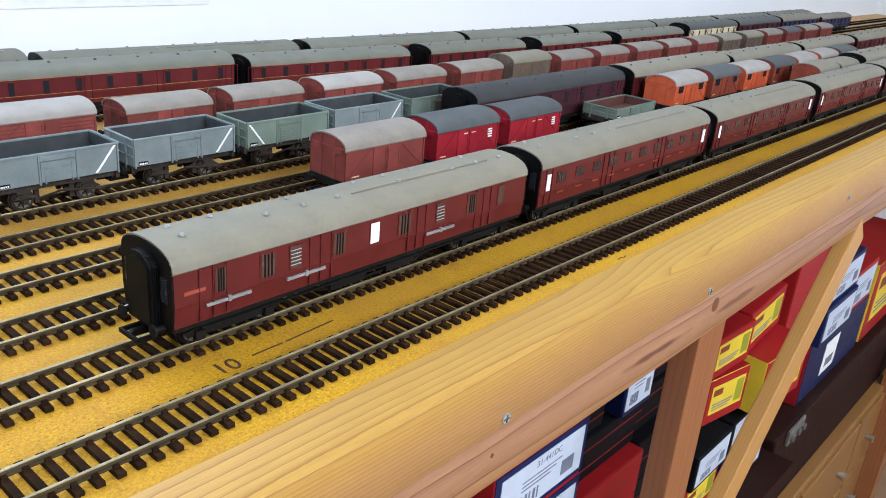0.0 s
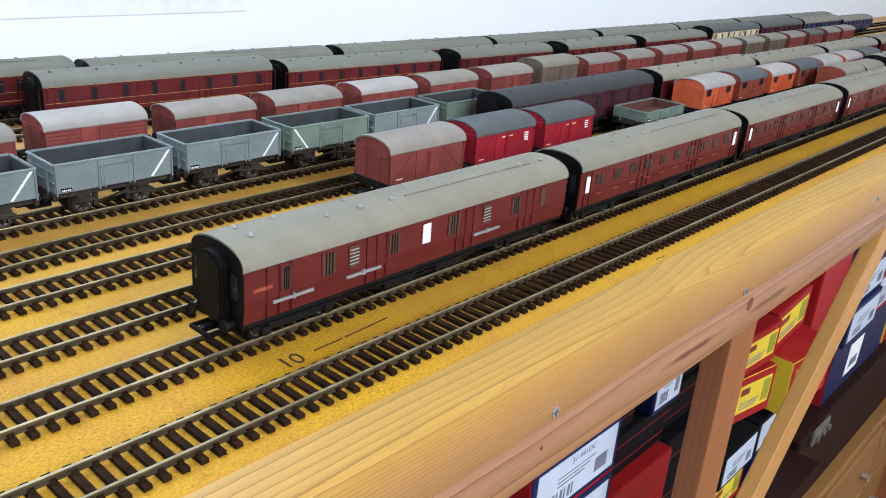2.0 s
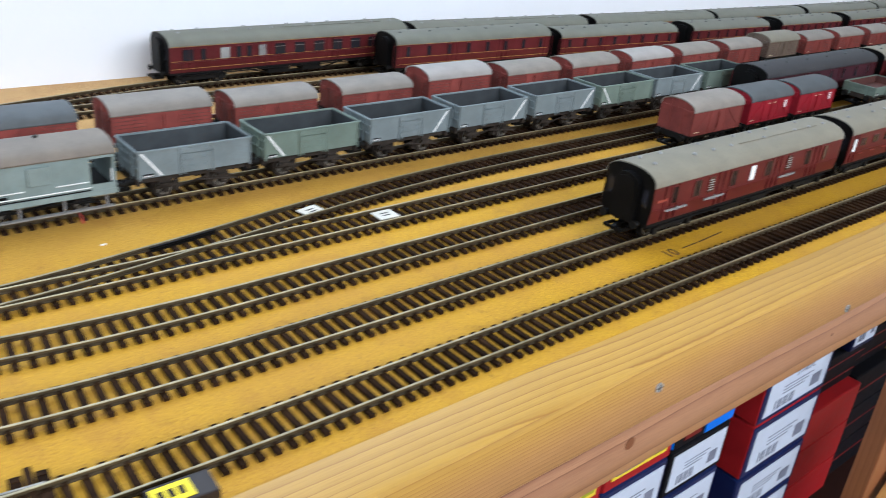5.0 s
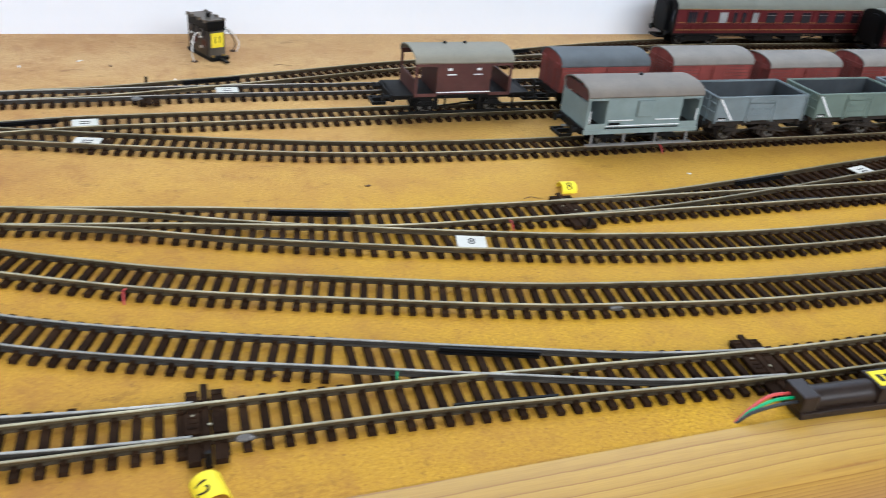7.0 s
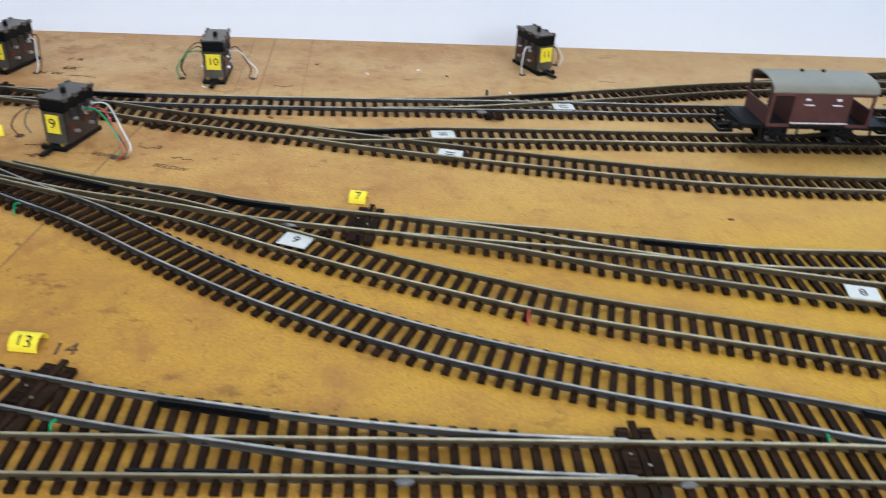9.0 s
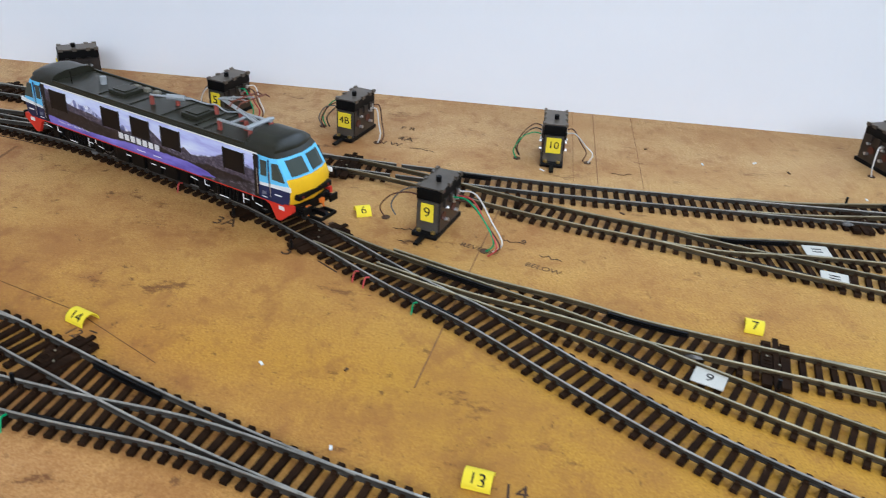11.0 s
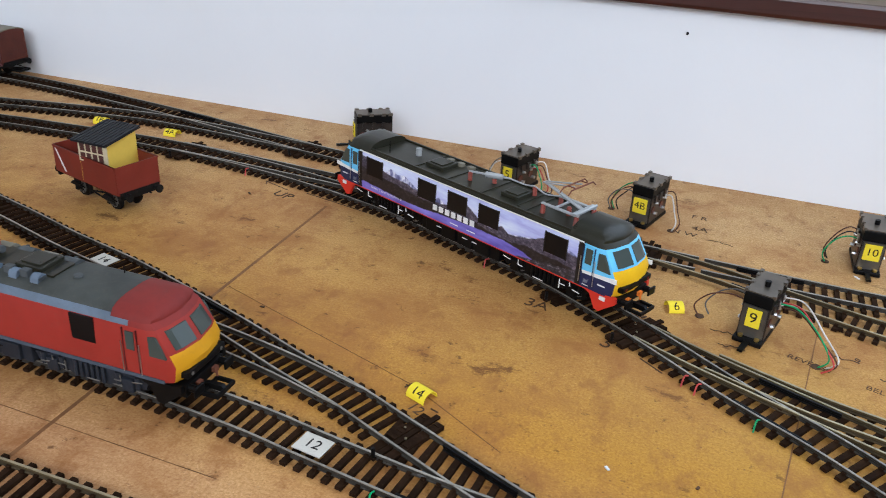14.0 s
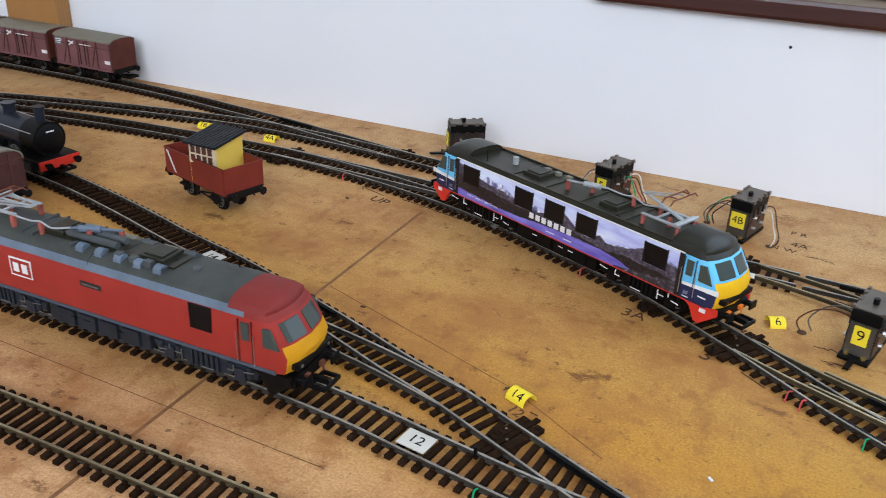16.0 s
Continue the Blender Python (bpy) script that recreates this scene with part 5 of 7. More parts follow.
    for e in (-1, 1):
        x = e * (L - 0.030)
        bm = B()
        for s in (-1, 1):
            prism_y(bm, [(x - 0.024, 0.0085), (x - 0.022, 0.0060), (x - 0.006, 0.0050), (x + 0.006, 0.0050), (x + 0.022, 0.0060), (x + 0.024, 0.0085), (x + 0.012, 0.0105), (x - 0.012, 0.0105)], s * 0.0122, s * 0.0136)
            for k in (-0.0170, 0.0170):
                box(bm, x + k - 0.0022, x + k + 0.0022, s * 0.0140 - 0.0012, s * 0.0140 + 0.0012, 0.0042, 0.0085)
        box(bm, x - 0.004, x + 0.004, -0.0125, 0.0125, 0.0060, 0.0115)
        bog = part("bogie", bm, M["under"], t)
        for k in (-0.0170, 0.0170):
            wheelset(bog, x + k)
    return t


def electric_loco(livery, label):
    """A modern electric locomotive with raked cabs at both ends and a pantograph on the roof."""
    t = thing("electric_locomotive", label, "locomotive")
    own = livery == "print"
    lift = 0.0 if own else 0.0015
    levels = [(0.0143 + lift, 0.1156, 0.0174), (0.0165 + lift, 0.1168, 0.0177), (0.0240, 0.1178, 0.0178), (0.0292, 0.1152, 0.0178), (0.0395, 0.1085, 0.0172), (0.0418, 0.1060, 0.0164)]
    crown = [(0.0418, 0.1062, 0.0164), (0.0432, 0.1058, 0.0157), (0.0448, 0.1046, 0.0142), (0.0462, 0.1026, 0.0112), (0.0470, 0.0990, 0.0058)]

    def nose(bm, z, l, w, ex):
        bulge, out = 0.0035 if z < 0.043 else 0.002, []
        for k in (-1, -0.93, -0.6, 0, 0.6, 0.93, 1):
            back = {1: 0.0055, 0.93: 0.0022, 0.6: 0.0008, 0: 0.0}[abs(k)]
            out.append(bm.verts.new((ex * (l - back - (bulge * k * k * 0.6)), ex * k * w, z)))
        return out

    bm, rings = B(), []
    for z, l, w in levels:
        ring = []
        for ex in (1, -1):
            ring += nose(bm, z, l, w, ex)
            ring += [bm.verts.new((ex * x, ex * w, z)) for x in (0.092, 0.06, 0.0, -0.06, -0.092)]
        rings.append(ring)
    n = len(rings[0])
    for a, b in zip(rings, rings[1:]):
        zc = (a[0].co.z + b[0].co.z) / 2
        for i in range(n):
            j = (i + 1) % n
            fc = bm.faces.new((a[i], a[j], b[j], b[i]))
            xc = sum(v.co.x for v in fc.verts) / 4
            front = abs(xc) > 0.1105 and abs(sum(v.co.y for v in fc.verts) / 4) < 0.0171
            if zc > 0.0400 and not front:
                fc.material_index = 4 if abs(xc) > 0.092 else (3 if own else 5)
            elif front:
                fc.material_index = 2 if zc < 0.0280 else 1
            elif abs(xc) > 0.092:
                fc.material_index = 1 if zc > 0.0210 else 6
            else:
                fc.material_index = 0
    bm.faces.new(rings[0][::-1])
    bm.faces.new(rings[-1]).material_index = 3
    side, cabc = (M["print"], M["skyblue"]) if own else (M["dbred"], M["dbred"])
    mats = [side, cabc, M["yellow"] if own else M["yellow_dull"], M["locoroof"] if own else M["redroof"], M["locoroof"] if own else M["cabroofred"], M["white"] if own else M["bluegrey"], M["navy"] if own else M["dbred"]]
    part("body_shell", bm, mats, t, "", True)
    # domed roof over each cab; the red one carries it along the whole roof
    for e in (1, -1):
        cut = 0.0815 if own else 0.0830
        bm, rings = B(), []
        for z, l, w in crown:
            ring = nose(bm, z, l, w, e)
            ring += [bm.verts.new((e * cut, e * w, z)), bm.verts.new((e * cut, -e * w, z))]
            rings.append(ring)
        for a, b in zip(rings, rings[1:]):
            for i in range(len(a)):
                j = (i + 1) % len(a)
                bm.faces.new((a[i], a[j], b[j], b[i]))
        bm.faces.new(rings[-1])
        part("cab_roof", bm, mats[4], t, "domed cab roof", True)
        if not own:
            bm = B()
            pr = [(w, z) for z, l, w in crown]
            prism(bm, pr + [(-y, z) for y, z in reversed(pr)], e * 0.0002, e * 0.0829)
            for fc in bm.faces:
                c = fc.calc_center_median()
                if abs(c.y) > 0.0158 and abs(fc.normal.x) < 0.5:
                    fc.material_index = 1
            part("roof_panel", bm, [M["redroof"], M["bluegrey"]], t, "dark grey roof with a blue-grey edge", True)
    if own:
        for s in (-1, 1):
            boxpart("roof_edge", t, M["locoroof"], (-0.0812, 0.0812, s * 0.0156 - 0.0007, s * 0.0156 + 0.0007, 0.0415, 0.0431), 0.0003)
    # sole line and lower skirt
    for s in (-1, 1):
        boxpart("sole_line", t, M["locored"] if own else M["sole_blue"], (-0.1080, 0.1080, s * (0.0171 if own else 0.0174) - 0.0006, s * (0.0171 if own else 0.0174) + 0.0006, 0.0138 + lift, 0.0143 if own else 0.0170))
        if own:
            boxpart("cantrail_line", t, M["white"], (-0.0915, 0.0915, s * 0.0171 - 0.0005, s * 0.0171 + 0.0005, 0.0394, 0.0400))
        for e in (-1, 1):
            bm = B()
            prism_y(bm, [(e * 0.1152, 0.0150), (e * 0.0930, 0.0148), (e * 0.0990, 0.0120), (e * 0.1030, 0.0045), (e * 0.1060, 0.0040), (e * 0.1155, 0.0115)], s * 0.0150, s * 0.0172)
            part("cab_skirt", bm, M["locored"] if own else M["black"], t)
            if own:
                boxpart("skirt_badge", t, M["white"], (e * 0.1075 - 0.0018, e * 0.1075 + 0.0018, s * 0.0174 - 0.0003, s * 0.0174 + 0.0003, 0.0112, 0.0134))
            # cab side window and door
            bm = B()
            y = s * 0.0174
            prism_y(bm, [(e * 0.1104, 0.0278), (e * 0.1020, 0.0278), (e * 0.1020, 0.0370), (e * 0.1056, 0.0370)], y - 0.0006, y + 0.0006)
            part("cab_window", bm, M["screen"], t)
            bm = B()
            dx = 0.0960 if own else 0.0925
            box(bm, e * dx - 0.0021, e * dx + 0.0021, y - 0.0006, y + 0.0006, 0.0285, 0.0372, 1)
            for k in (-0.0036, 0.0036):
                box(bm, e * dx + k - 0.0002, e * dx + k + 0.0002, y - 0.0007, y + 0.0007, 0.0160 + lift, 0.0385, 2)
            part("cab_door", bm, [cabc, M["screen"], M["navy"] if own else M["maroon_b"]], t)
            bm = B()
            for k in (-0.0046, 0.0046):
                rod(bm, (e * dx + k, s * 0.0182, 0.0170), (e * dx + k, s * 0.0182, 0.0320), 0.00022, 5)
            part("door_handrail", bm, M["steel"], t)
            if own:
                boxpart("cab_divider", t, M["ink"], (e * 0.0905 - 0.0016, e * 0.0905 + 0.0016, s * 0.0176 - 0.0003, s * 0.0176 + 0.0003, 0.0147, 0.0392))
                bm = B()
                prism_y(bm, [(e * 0.0930, 0.0226), (e * 0.1150, 0.0236), (e * 0.1148, 0.0262), (e * 0.0930, 0.0242)], s * 0.0173, s * 0.01805)
                part("cab_flash", bm, M["white"], t, "white swoosh")
                boxpart("number_bar", t, M["paper"], (e * 0.1060 - 0.0024, e * 0.1060 + 0.0024, s * 0.0178 - 0.0003, s * 0.0178 + 0.0003, 0.0192, 0.0199))
                boxpart("badge_bar", t, M["paper"], (e * 0.0960 - 0.0018, e * 0.0960 + 0.0018, s * 0.0178 - 0.0003, s * 0.0178 + 0.0003, 0.0160, 0.0163))
                bm = B()
                prism_y(bm, [(e * 0.0960 - 0.0016, 0.0172), (e * 0.0960 + 0.0012, 0.0178), (e * 0.0960 + 0.0016, 0.0200), (e * 0.0960 + 0.0004, 0.0192), (e * 0.0960 - 0.0012, 0.0196)], s * 0.0175, s * 0.0181)
                part("door_emblem", bm, M["greyprint"], t, "pale outlined emblem")
        # body windows and lettering
        for x, w in (((-0.0760, 0.0150), (-0.0270, 0.0152), (-0.0010, 0.0152), (0.0245, 0.0152), (0.0740, 0.0152)) if own else ((-0.0680, 0.0125),)):
            x = -x * s if own else x * s
            g = boxpart("grille_window", t, M["window_black"], (x - w / 2, x + w / 2, s * 0.0176 - 0.0004, s * 0.0176 + 0.0004, 0.0254 if own else 0.0268, 0.0372 if own else 0.0392))
            if own:
                bm = B()
                for k in (-1, 1):
                    box(bm, x + k * w / 2 - 0.0003, x + k * w / 2 + 0.0003, s * 0.0178 - 0.0004, s * 0.0178 + 0.0004, 0.0250, 0.0376)
                part("window_rim", bm, M["ink"], g)
        if own:
            for i in range(7):
                x = -s * (-0.0035 + 0.0052 * (i - 3))
                boxpart("name_block", t, M["white"], (x - 0.0017, x + 0.0017, s * 0.0178 - 0.0004, s * 0.0178 + 0.0004, 0.0210, 0.0246), 0.0, "white block of the side lettering")
            writing("slogan", "Greener Cleaner Logistics Services", 0.0021, M["white"], t, pose(0.0645 * s, s * 0.01785, 0.0176, 90, 0, 0 if s < 0 else 180), "white printed slogan")
            for xx in (-0.006, 0.008):
                boxpart("slogan_bar", t, M["white"], (xx, xx + 0.0068, s * 0.0178 - 0.0002, s * 0.0178 + 0.0002, 0.0168, 0.0173))
        else:
            bm = B()
            ex, y = 0.045 * s, s * 0.0176
            box(bm, ex - 0.0075, ex + 0.0075, y - 0.0003, y + 0.0003, 0.0250, 0.0350)
            box(bm, ex - 0.0067, ex + 0.0067, y - 0.0004, y + 0.0004, 0.0258, 0.0342, 1)
            box(bm, ex - 0.0048, ex - 0.0010, y - 0.0006, y + 0.0006, 0.0275, 0.0325)
            box(bm, ex + 0.0010, ex + 0.0048, y - 0.0006, y + 0.0006, 0.0275, 0.0325)
            part("side_emblem", bm, [M["white"], M["dbred"]], t, "white outlined emblem")
            px = -0.002 * s
            boxpart("nameplate", t, M["plate"], (px - 0.0065, px + 0.0065, y - 0.0004, y + 0.0004, 0.0308, 0.0334))
            boxpart("nameplate_bar", t, M["steelgrey"], (px - 0.0050, px + 0.0050, y - 0.0006, y + 0.0006, 0.0317, 0.0324))
    # cab fronts
    for e in (-1, 1):
        for s in (-1, 1):
            bm, grid = B(), []
            for z in (0.0304, 0.0382):
                f = (z - 0.0292) / 0.0103
                l, w = 0.1152 - 0.0067 * f, 0.0178 - 0.0006 * f
                for depth in (0.0005, -0.0020):
                    for k in (0.10, 0.6, 0.74):
                        back = 0.0008 * k / 0.6 if k <= 0.6 else 0.0008 + 0.0014 * (k - 0.6) / 0.33
                        grid.append(bm.verts.new((e * (l - back - 0.0021 * k * k + depth), s * k * w, z)))
            for i in (0, 1):
                bm.faces.new((grid[i], grid[i + 1], grid[i + 7], grid[i + 6]))
                bm.faces.new((grid[i + 3], grid[i + 4], grid[i + 10], grid[i + 9]))
                bm.faces.new((grid[i], grid[i + 1], grid[i + 4], grid[i + 3]))
                bm.faces.new((grid[i + 6], grid[i + 7], grid[i + 10], grid[i + 9]))
            for i in (0, 2):
                bm.faces.new((grid[i], grid[i + 3], grid[i + 9], grid[i + 6]))
            part("windscreen", bm, M["screen"], t)
            bm = B()
            rod(bm, (e * 0.1150, s * 0.0108, 0.0192), (e * 0.11775, s * 0.0108, 0.0192), 0.0009, 12)
            part("headlight", bm, M["dark_red"] if own else M["steelgrey"], t)
        bm = B()
        box(bm, e * 0.1120, e * 0.1176, -0.0140, 0.0140, 0.0176, 0.0208, bev=0.0006)
        part("light_band", bm, M["black"], t)
        bm = B()
        box(bm, e * 0.1080, e * 0.1160, -0.0145, 0.0145, 0.0080, 0.0139, bev=0.0008)
        part("buffer_beam", bm, M["black"], t)
        for s in (-1, 1):
            bm = B()
            rod(bm, (e * 0.1150, s * 0.0115, 0.0120), (e * 0.1205, s * 0.0115, 0.0120), 0.0017, 10)
            box(bm, e * 0.1200, e * 0.1212, s * 0.0115 - 0.0034, s * 0.0115 + 0.0034, 0.0098, 0.0142, bev=0.0005)
            part("buffer", bm, M["black"], t)
            bm = B()
            box(bm, e * 0.1150, e * 0.1178, s * 0.0060 - 0.0016, s * 0.0060 + 0.0014, 0.0098, 0.0122)
            rod(bm, (e * 0.1170, s * 0.0066, 0.0102), (e * 0.1175, s * 0.0066, 0.0064), 0.0006, 6)
            part("brake_pipe", bm, M["orange_p"] if own else M["rust_pipe"], t, "orange pipe cock" if own else "")
        coupling(t, e * 0.1155, 0.0062)
        # wrapped roof dome seams, bogies
        x = e * 0.0660
        bm = B()
        for s in (-1, 1):
            prism_y(bm, [(x - 0.031, 0.0112), (x - 0.029, 0.0066), (x - 0.014, 0.0062), (x - 0.009, 0.0040), (x + 0.009, 0.0040), (x + 0.014, 0.0062), (x + 0.029, 0.0066), (x + 0.031, 0.0112), (x + 0.012, 0.0128), (x - 0.012, 0.0128)], s * 0.0118, s * 0.0146)
            for k in (-0.0205, 0.0205):
                box(bm, x + k - 0.0030, x + k + 0.0030, s * 0.0150 - 0.0014, s * 0.0150 + 0.0014, 0.0044, 0.0108, bev=0.0004)
                for q in (-0.0052, 0.0052):
                    rod(bm, (x + k + q, s * 0.0152, 0.0070), (x + k + q, s * 0.0152, 0.0128), 0.0014, 8)
            for k in (-0.0075, -0.0045, -0.0015, 0.0015, 0.0045, 0.0075):
                rod(bm, (x + k, s * 0.0156, 0.0052), (x + k, s * 0.0156, 0.0136), 0.0010, 6)
        box(bm, x - 0.028, x + 0.028, -0.0118, 0.0118, 0.0060, 0.0143)
        bog = part("bogie", bm, M["black"] if own else M["bogiegrey"], t)
        for k in (-0.0205, 0.0205):
            wheelset(bog, x + k, 0.0072)
        for s in (-1, 1):
            yy = s * 0.0166
            for x0, z0, x1, z1 in ((-0.0290, 0.0112, -0.0235, 0.0104), (-0.0175, 0.0126, -0.0175, 0.0094), (-0.0175, 0.0094, -0.0140, 0.0094), (-0.0060, 0.0062, 0.0010, 0.0061), (0.0125, 0.0122, 0.0125, 0.0066), (0.0125, 0.0096, 0.0165, 0.0096), (0.0195, 0.0128, 0.0195, 0.0104), (0.0215, 0.0092, 0.0265, 0.0086)):
                bm = B()
                rod(bm, (x + x0, yy, z0), (x + x1, yy, z1), 0.0003, 5)
                part("air_pipe", bm, M["white"] if own else M["steelgrey"], bog, "white-picked pipe" if own else "")
    bm = B()
    box(bm, -0.0330, 0.0330, -0.0150, 0.0150, 0.0040, 0.0145, bev=0.0008)
    for k in (-0.022, -0.008, 0.006, 0.020):
        for s in (-1, 1):
            box(bm, k - 0.0055, k + 0.0055, s * 0.0155 - 0.0012, s * 0.0155 + 0.0012, 0.0050, 0.0130, bev=0.0004)
    part("equipment_case", bm, M["black"] if own else M["bogiegrey"], t)
    for s in (-1, 1):
        for k in (-0.018, 0.004, 0.012):
            boxpart("case_label", t, M["white"] if own else M["under"], (k, k + 0.0040, s * 0.0168 - 0.0002, s * 0.0168 + 0.0002, 0.0102, 0.0107))
    # roof gear
    rz = 0.0420 if own else 0.0472
    bm = B()
    box(bm, -0.0812, 0.0812, -0.0146, 0.0146, 0.0410, 0.0420) if own else box(bm, -0.046, 0.040, -0.0075, 0.0075, 0.0440, 0.0478)
    part("roof_well", bm, M["locoroof"], t)
    for x, l in ((-0.032, 0.0075), (0.030, 0.0065)):
        bm = B()
        box(bm, x - l, x + l, -0.0072, 0.0072, rz - 0.001, rz + 0.0024, bev=0.0005)
        box(bm, x - l * 0.72, x + l * 0.72, -0.0052, 0.0052, rz + 0.0022, rz + 0.0031, bev=0.0002)
        part("roof_hatch", bm, M["locoroof"], t, "", False)
    for x in (-0.042, -0.014, 0.014, 0.040, 0.0475):
        boxpart("roof_rib", t, M["locoroof"] if own else M["roofdark"], (x - 0.0006, x + 0.0006, -0.0140 if own else -0.0120, 0.0140 if own else 0.0120, rz - 0.0017, rz + 0.0006))
    for i in range(3):
        boxpart("roof_vent", t, M["roofdark"] if not own else M["roofgrey"], (-0.033 + 0.009 * i - 0.0022, -0.033 + 0.009 * i + 0.0022, 0.0078, 0.0112, rz - 0.002, rz + 0.0022), 0.0004)
    if not own:
        for i in range(6):
            bm = B()
            x = -0.042 + 0.0125 * i
            rod(bm, (x - 0.0042, -0.0085, rz - 0.0030), (x + 0.0042, -0.0085, rz - 0.0030), 0.0042, 14)
            part("vent_dome", bm, M["roofgrey"] if i % 2 else M["roofdark"], t, "", True)
        for i in range(5):
            bm = B()
            x = -0.040 + 0.0120 * i
            prism(bm, arc(0.0030, rz - 0.0015, 0.0032, 8) + [(-0.0030, rz - 0.0035), (0.0030, rz - 0.0035)], x - 0.0022, x + 0.0022)
            for v in bm.verts:
                v.co.y += 0.0098
            part("roof_scoop", bm, M["bluegrey"], t, "small arched roof scoop", True)
        for y in (-0.0010, 0.0050):
            bm = B()
            rod(bm, (-0.010, y, rz + 0.0022), (0.022, y, rz + 0.0022), 0.0018, 10)
            part("conduit", bm, M["roofdark"], t, "", True)
    bm = B()
    rod(bm, (-0.055, 0.002, rz - 0.001), (-0.055, 0.002, rz + (0.0048 if own else 0.0008)), 0.0020, 12)
    part("vent_pot", bm, M["panto"] if own else M["roofdark"], t, "pale grey cylindrical pot", True)
    bm = B()
    rod(bm, (-0.070, -0.0100, 0.0415), (-0.070, -0.0100, 0.0500), 0.0003, 5)
    part("aerial", bm, M["black"], t)
    spots = [(-0.004, -0.004), (0.0090, 0.004), (0.0370, 0.008), (0.0560, -0.0085), (0.0560, 0.0085), (0.0790, -0.0085), (0.0790, 0.0085), (0.0680, 0.0)]
    for x, y in spots:
        bm = B()
        for k in range(5):
            rod(bm, (x, y, rz - 0.001 + 0.0013 * k), (x, y, rz + 0.0003 + 0.0013 * k), 0.0016, 8, r2=0.0010)
        part("insulator", bm, M["insul"], t, "ribbed red-brown insulator")
    top = rz + 0.0056
    for s in (-1, 1):
        boxpart("pantograph_rail", t, M["panto"], (0.0545, 0.0800, s * 0.0080 - 0.0011, s * 0.0080 + 0.0011, top - 0.0004, top + 0.0005), 0.0002)
    bm = B()
    box(bm, 0.0765, 0.0795, -0.0100, 0.0100, top + 0.0003, top + 0.0016)
    rod(bm, (0.0790, -0.0105, top + 0.0012), (0.0790, 0.0105, top + 0.0012), 0.0009, 8)
    part("pantograph_pivot", bm, M["panto"], t)
    bm = B()
    rod(bm, (0.0640, -0.0080, top), (0.0640, 0.0080, top), 0.0008, 6)
    part("cross_bar", bm, M["panto"], t)
    bm = B()
    rod(bm, (-0.0050, -0.0040, top), (0.0190, 0.0060, top), 0.0007, 6)
    rod(bm, (0.0050, 0.0, top), (0.0150, 0.0043, top), 0.0018, 10)
    part("roof_bushing", bm, M["panto"] if own else M["bluegrey"], t, "grey cylindrical bushing")
    cable("bus_wire", [(0.0190, 0.0060, top), (0.0290, 0.0085, top - 0.0014), (0.0370, 0.0080, top), (0.0460, 0.0070, top - 0.0016), (0.0560, 0.0085, top)], 0.0005, M["panto"], t)
    bm = B()
    h = (0.0118 if own else 0.004)
    knee = (0.0490, 0.0, top + h * 0.75)
    rod(bm, (0.0785, 0.0, top), knee, 0.0009, 8, r2=0.0006)
    rod(bm, (0.0765, 0.003, top), (0.0495, 0.002, top + h * 0.70), 0.0005, 6)
    head = (0.0720, 0.0, top + h * 1.15)
    for s in (-1, 1):
        rod(bm, (knee[0], s * 0.0012, knee[2]), (head[0], s * 0.0035, head[2]), 0.0005, 6)
    part("pantograph_arm", bm, M["panto"], t)
    bm = B()
    for dx in (-0.0028, 0.0028):
        rod(bm, (head[0] + dx, -0.0100, head[2] + 0.0006), (head[0] + dx, 0.0100, head[2] + 0.0006), 0.0005, 6)
        for s in (-1, 1):
            rod(bm, (head[0] + dx, s * 0.0100, head[2] + 0.0006), (head[0] + dx, s * 0.0128, head[2] - 0.0016), 0.0004, 6)
    for s in (-1, 1):
        rod(bm, (head[0] - 0.0028, s * 0.0060, head[2] + 0.0006), (head[0] + 0.0028, s * 0.0060, head[2] + 0.0006), 0.0004, 6)
    part("pantograph_head", bm, M["rust_pipe"], t, "dark brown contact strips")
    return t


# ---- trains in the sidings ----
def put(ob, m, label=""):
    ob.matrix_basis = m
    return tagged(ob, label)


put(electric_loco("print", "electric locomotive printed with mountains, yellow and blue cab, pantograph raised"), standing("L", -0.569, False, 0.066) @ Matrix.Diagonal((1, 1, 1.02, 1)))
put(electric_loco("red", "red electric locomotive with yellow nose and grey roof"), standing("S", -0.745, True, 0.066) @ Matrix.Diagonal((1, 1, 1.03, 1)))
# coaches on the second track
def low_built(x=1.0, z=1.0):
    """Model vehicles differ in height and length from maker to maker."""
    return Matrix.Diagonal((x, 1, z, 1))


first = put(coach("maroon", "roofgrey", "van", 0.2240, "maroon brake coach with barred windows and grey roof", "maroon coaches on the second track"), standing("B", 0.5435) @ low_built(1, 0.96))
seats = put(coach("maroon", "roofgrey", "seats", 0.2240, "maroon passenger coach with white end doors and grey roof", "maroon coaches on the second track"), standing("B", 0.5435 + 0.2410) @ low_built(1, 0.96))
for i in range(2, 7):
    copy_thing(seats, standing("B", 0.5435 + 0.2410 * i) @ low_built(1, 0.96))
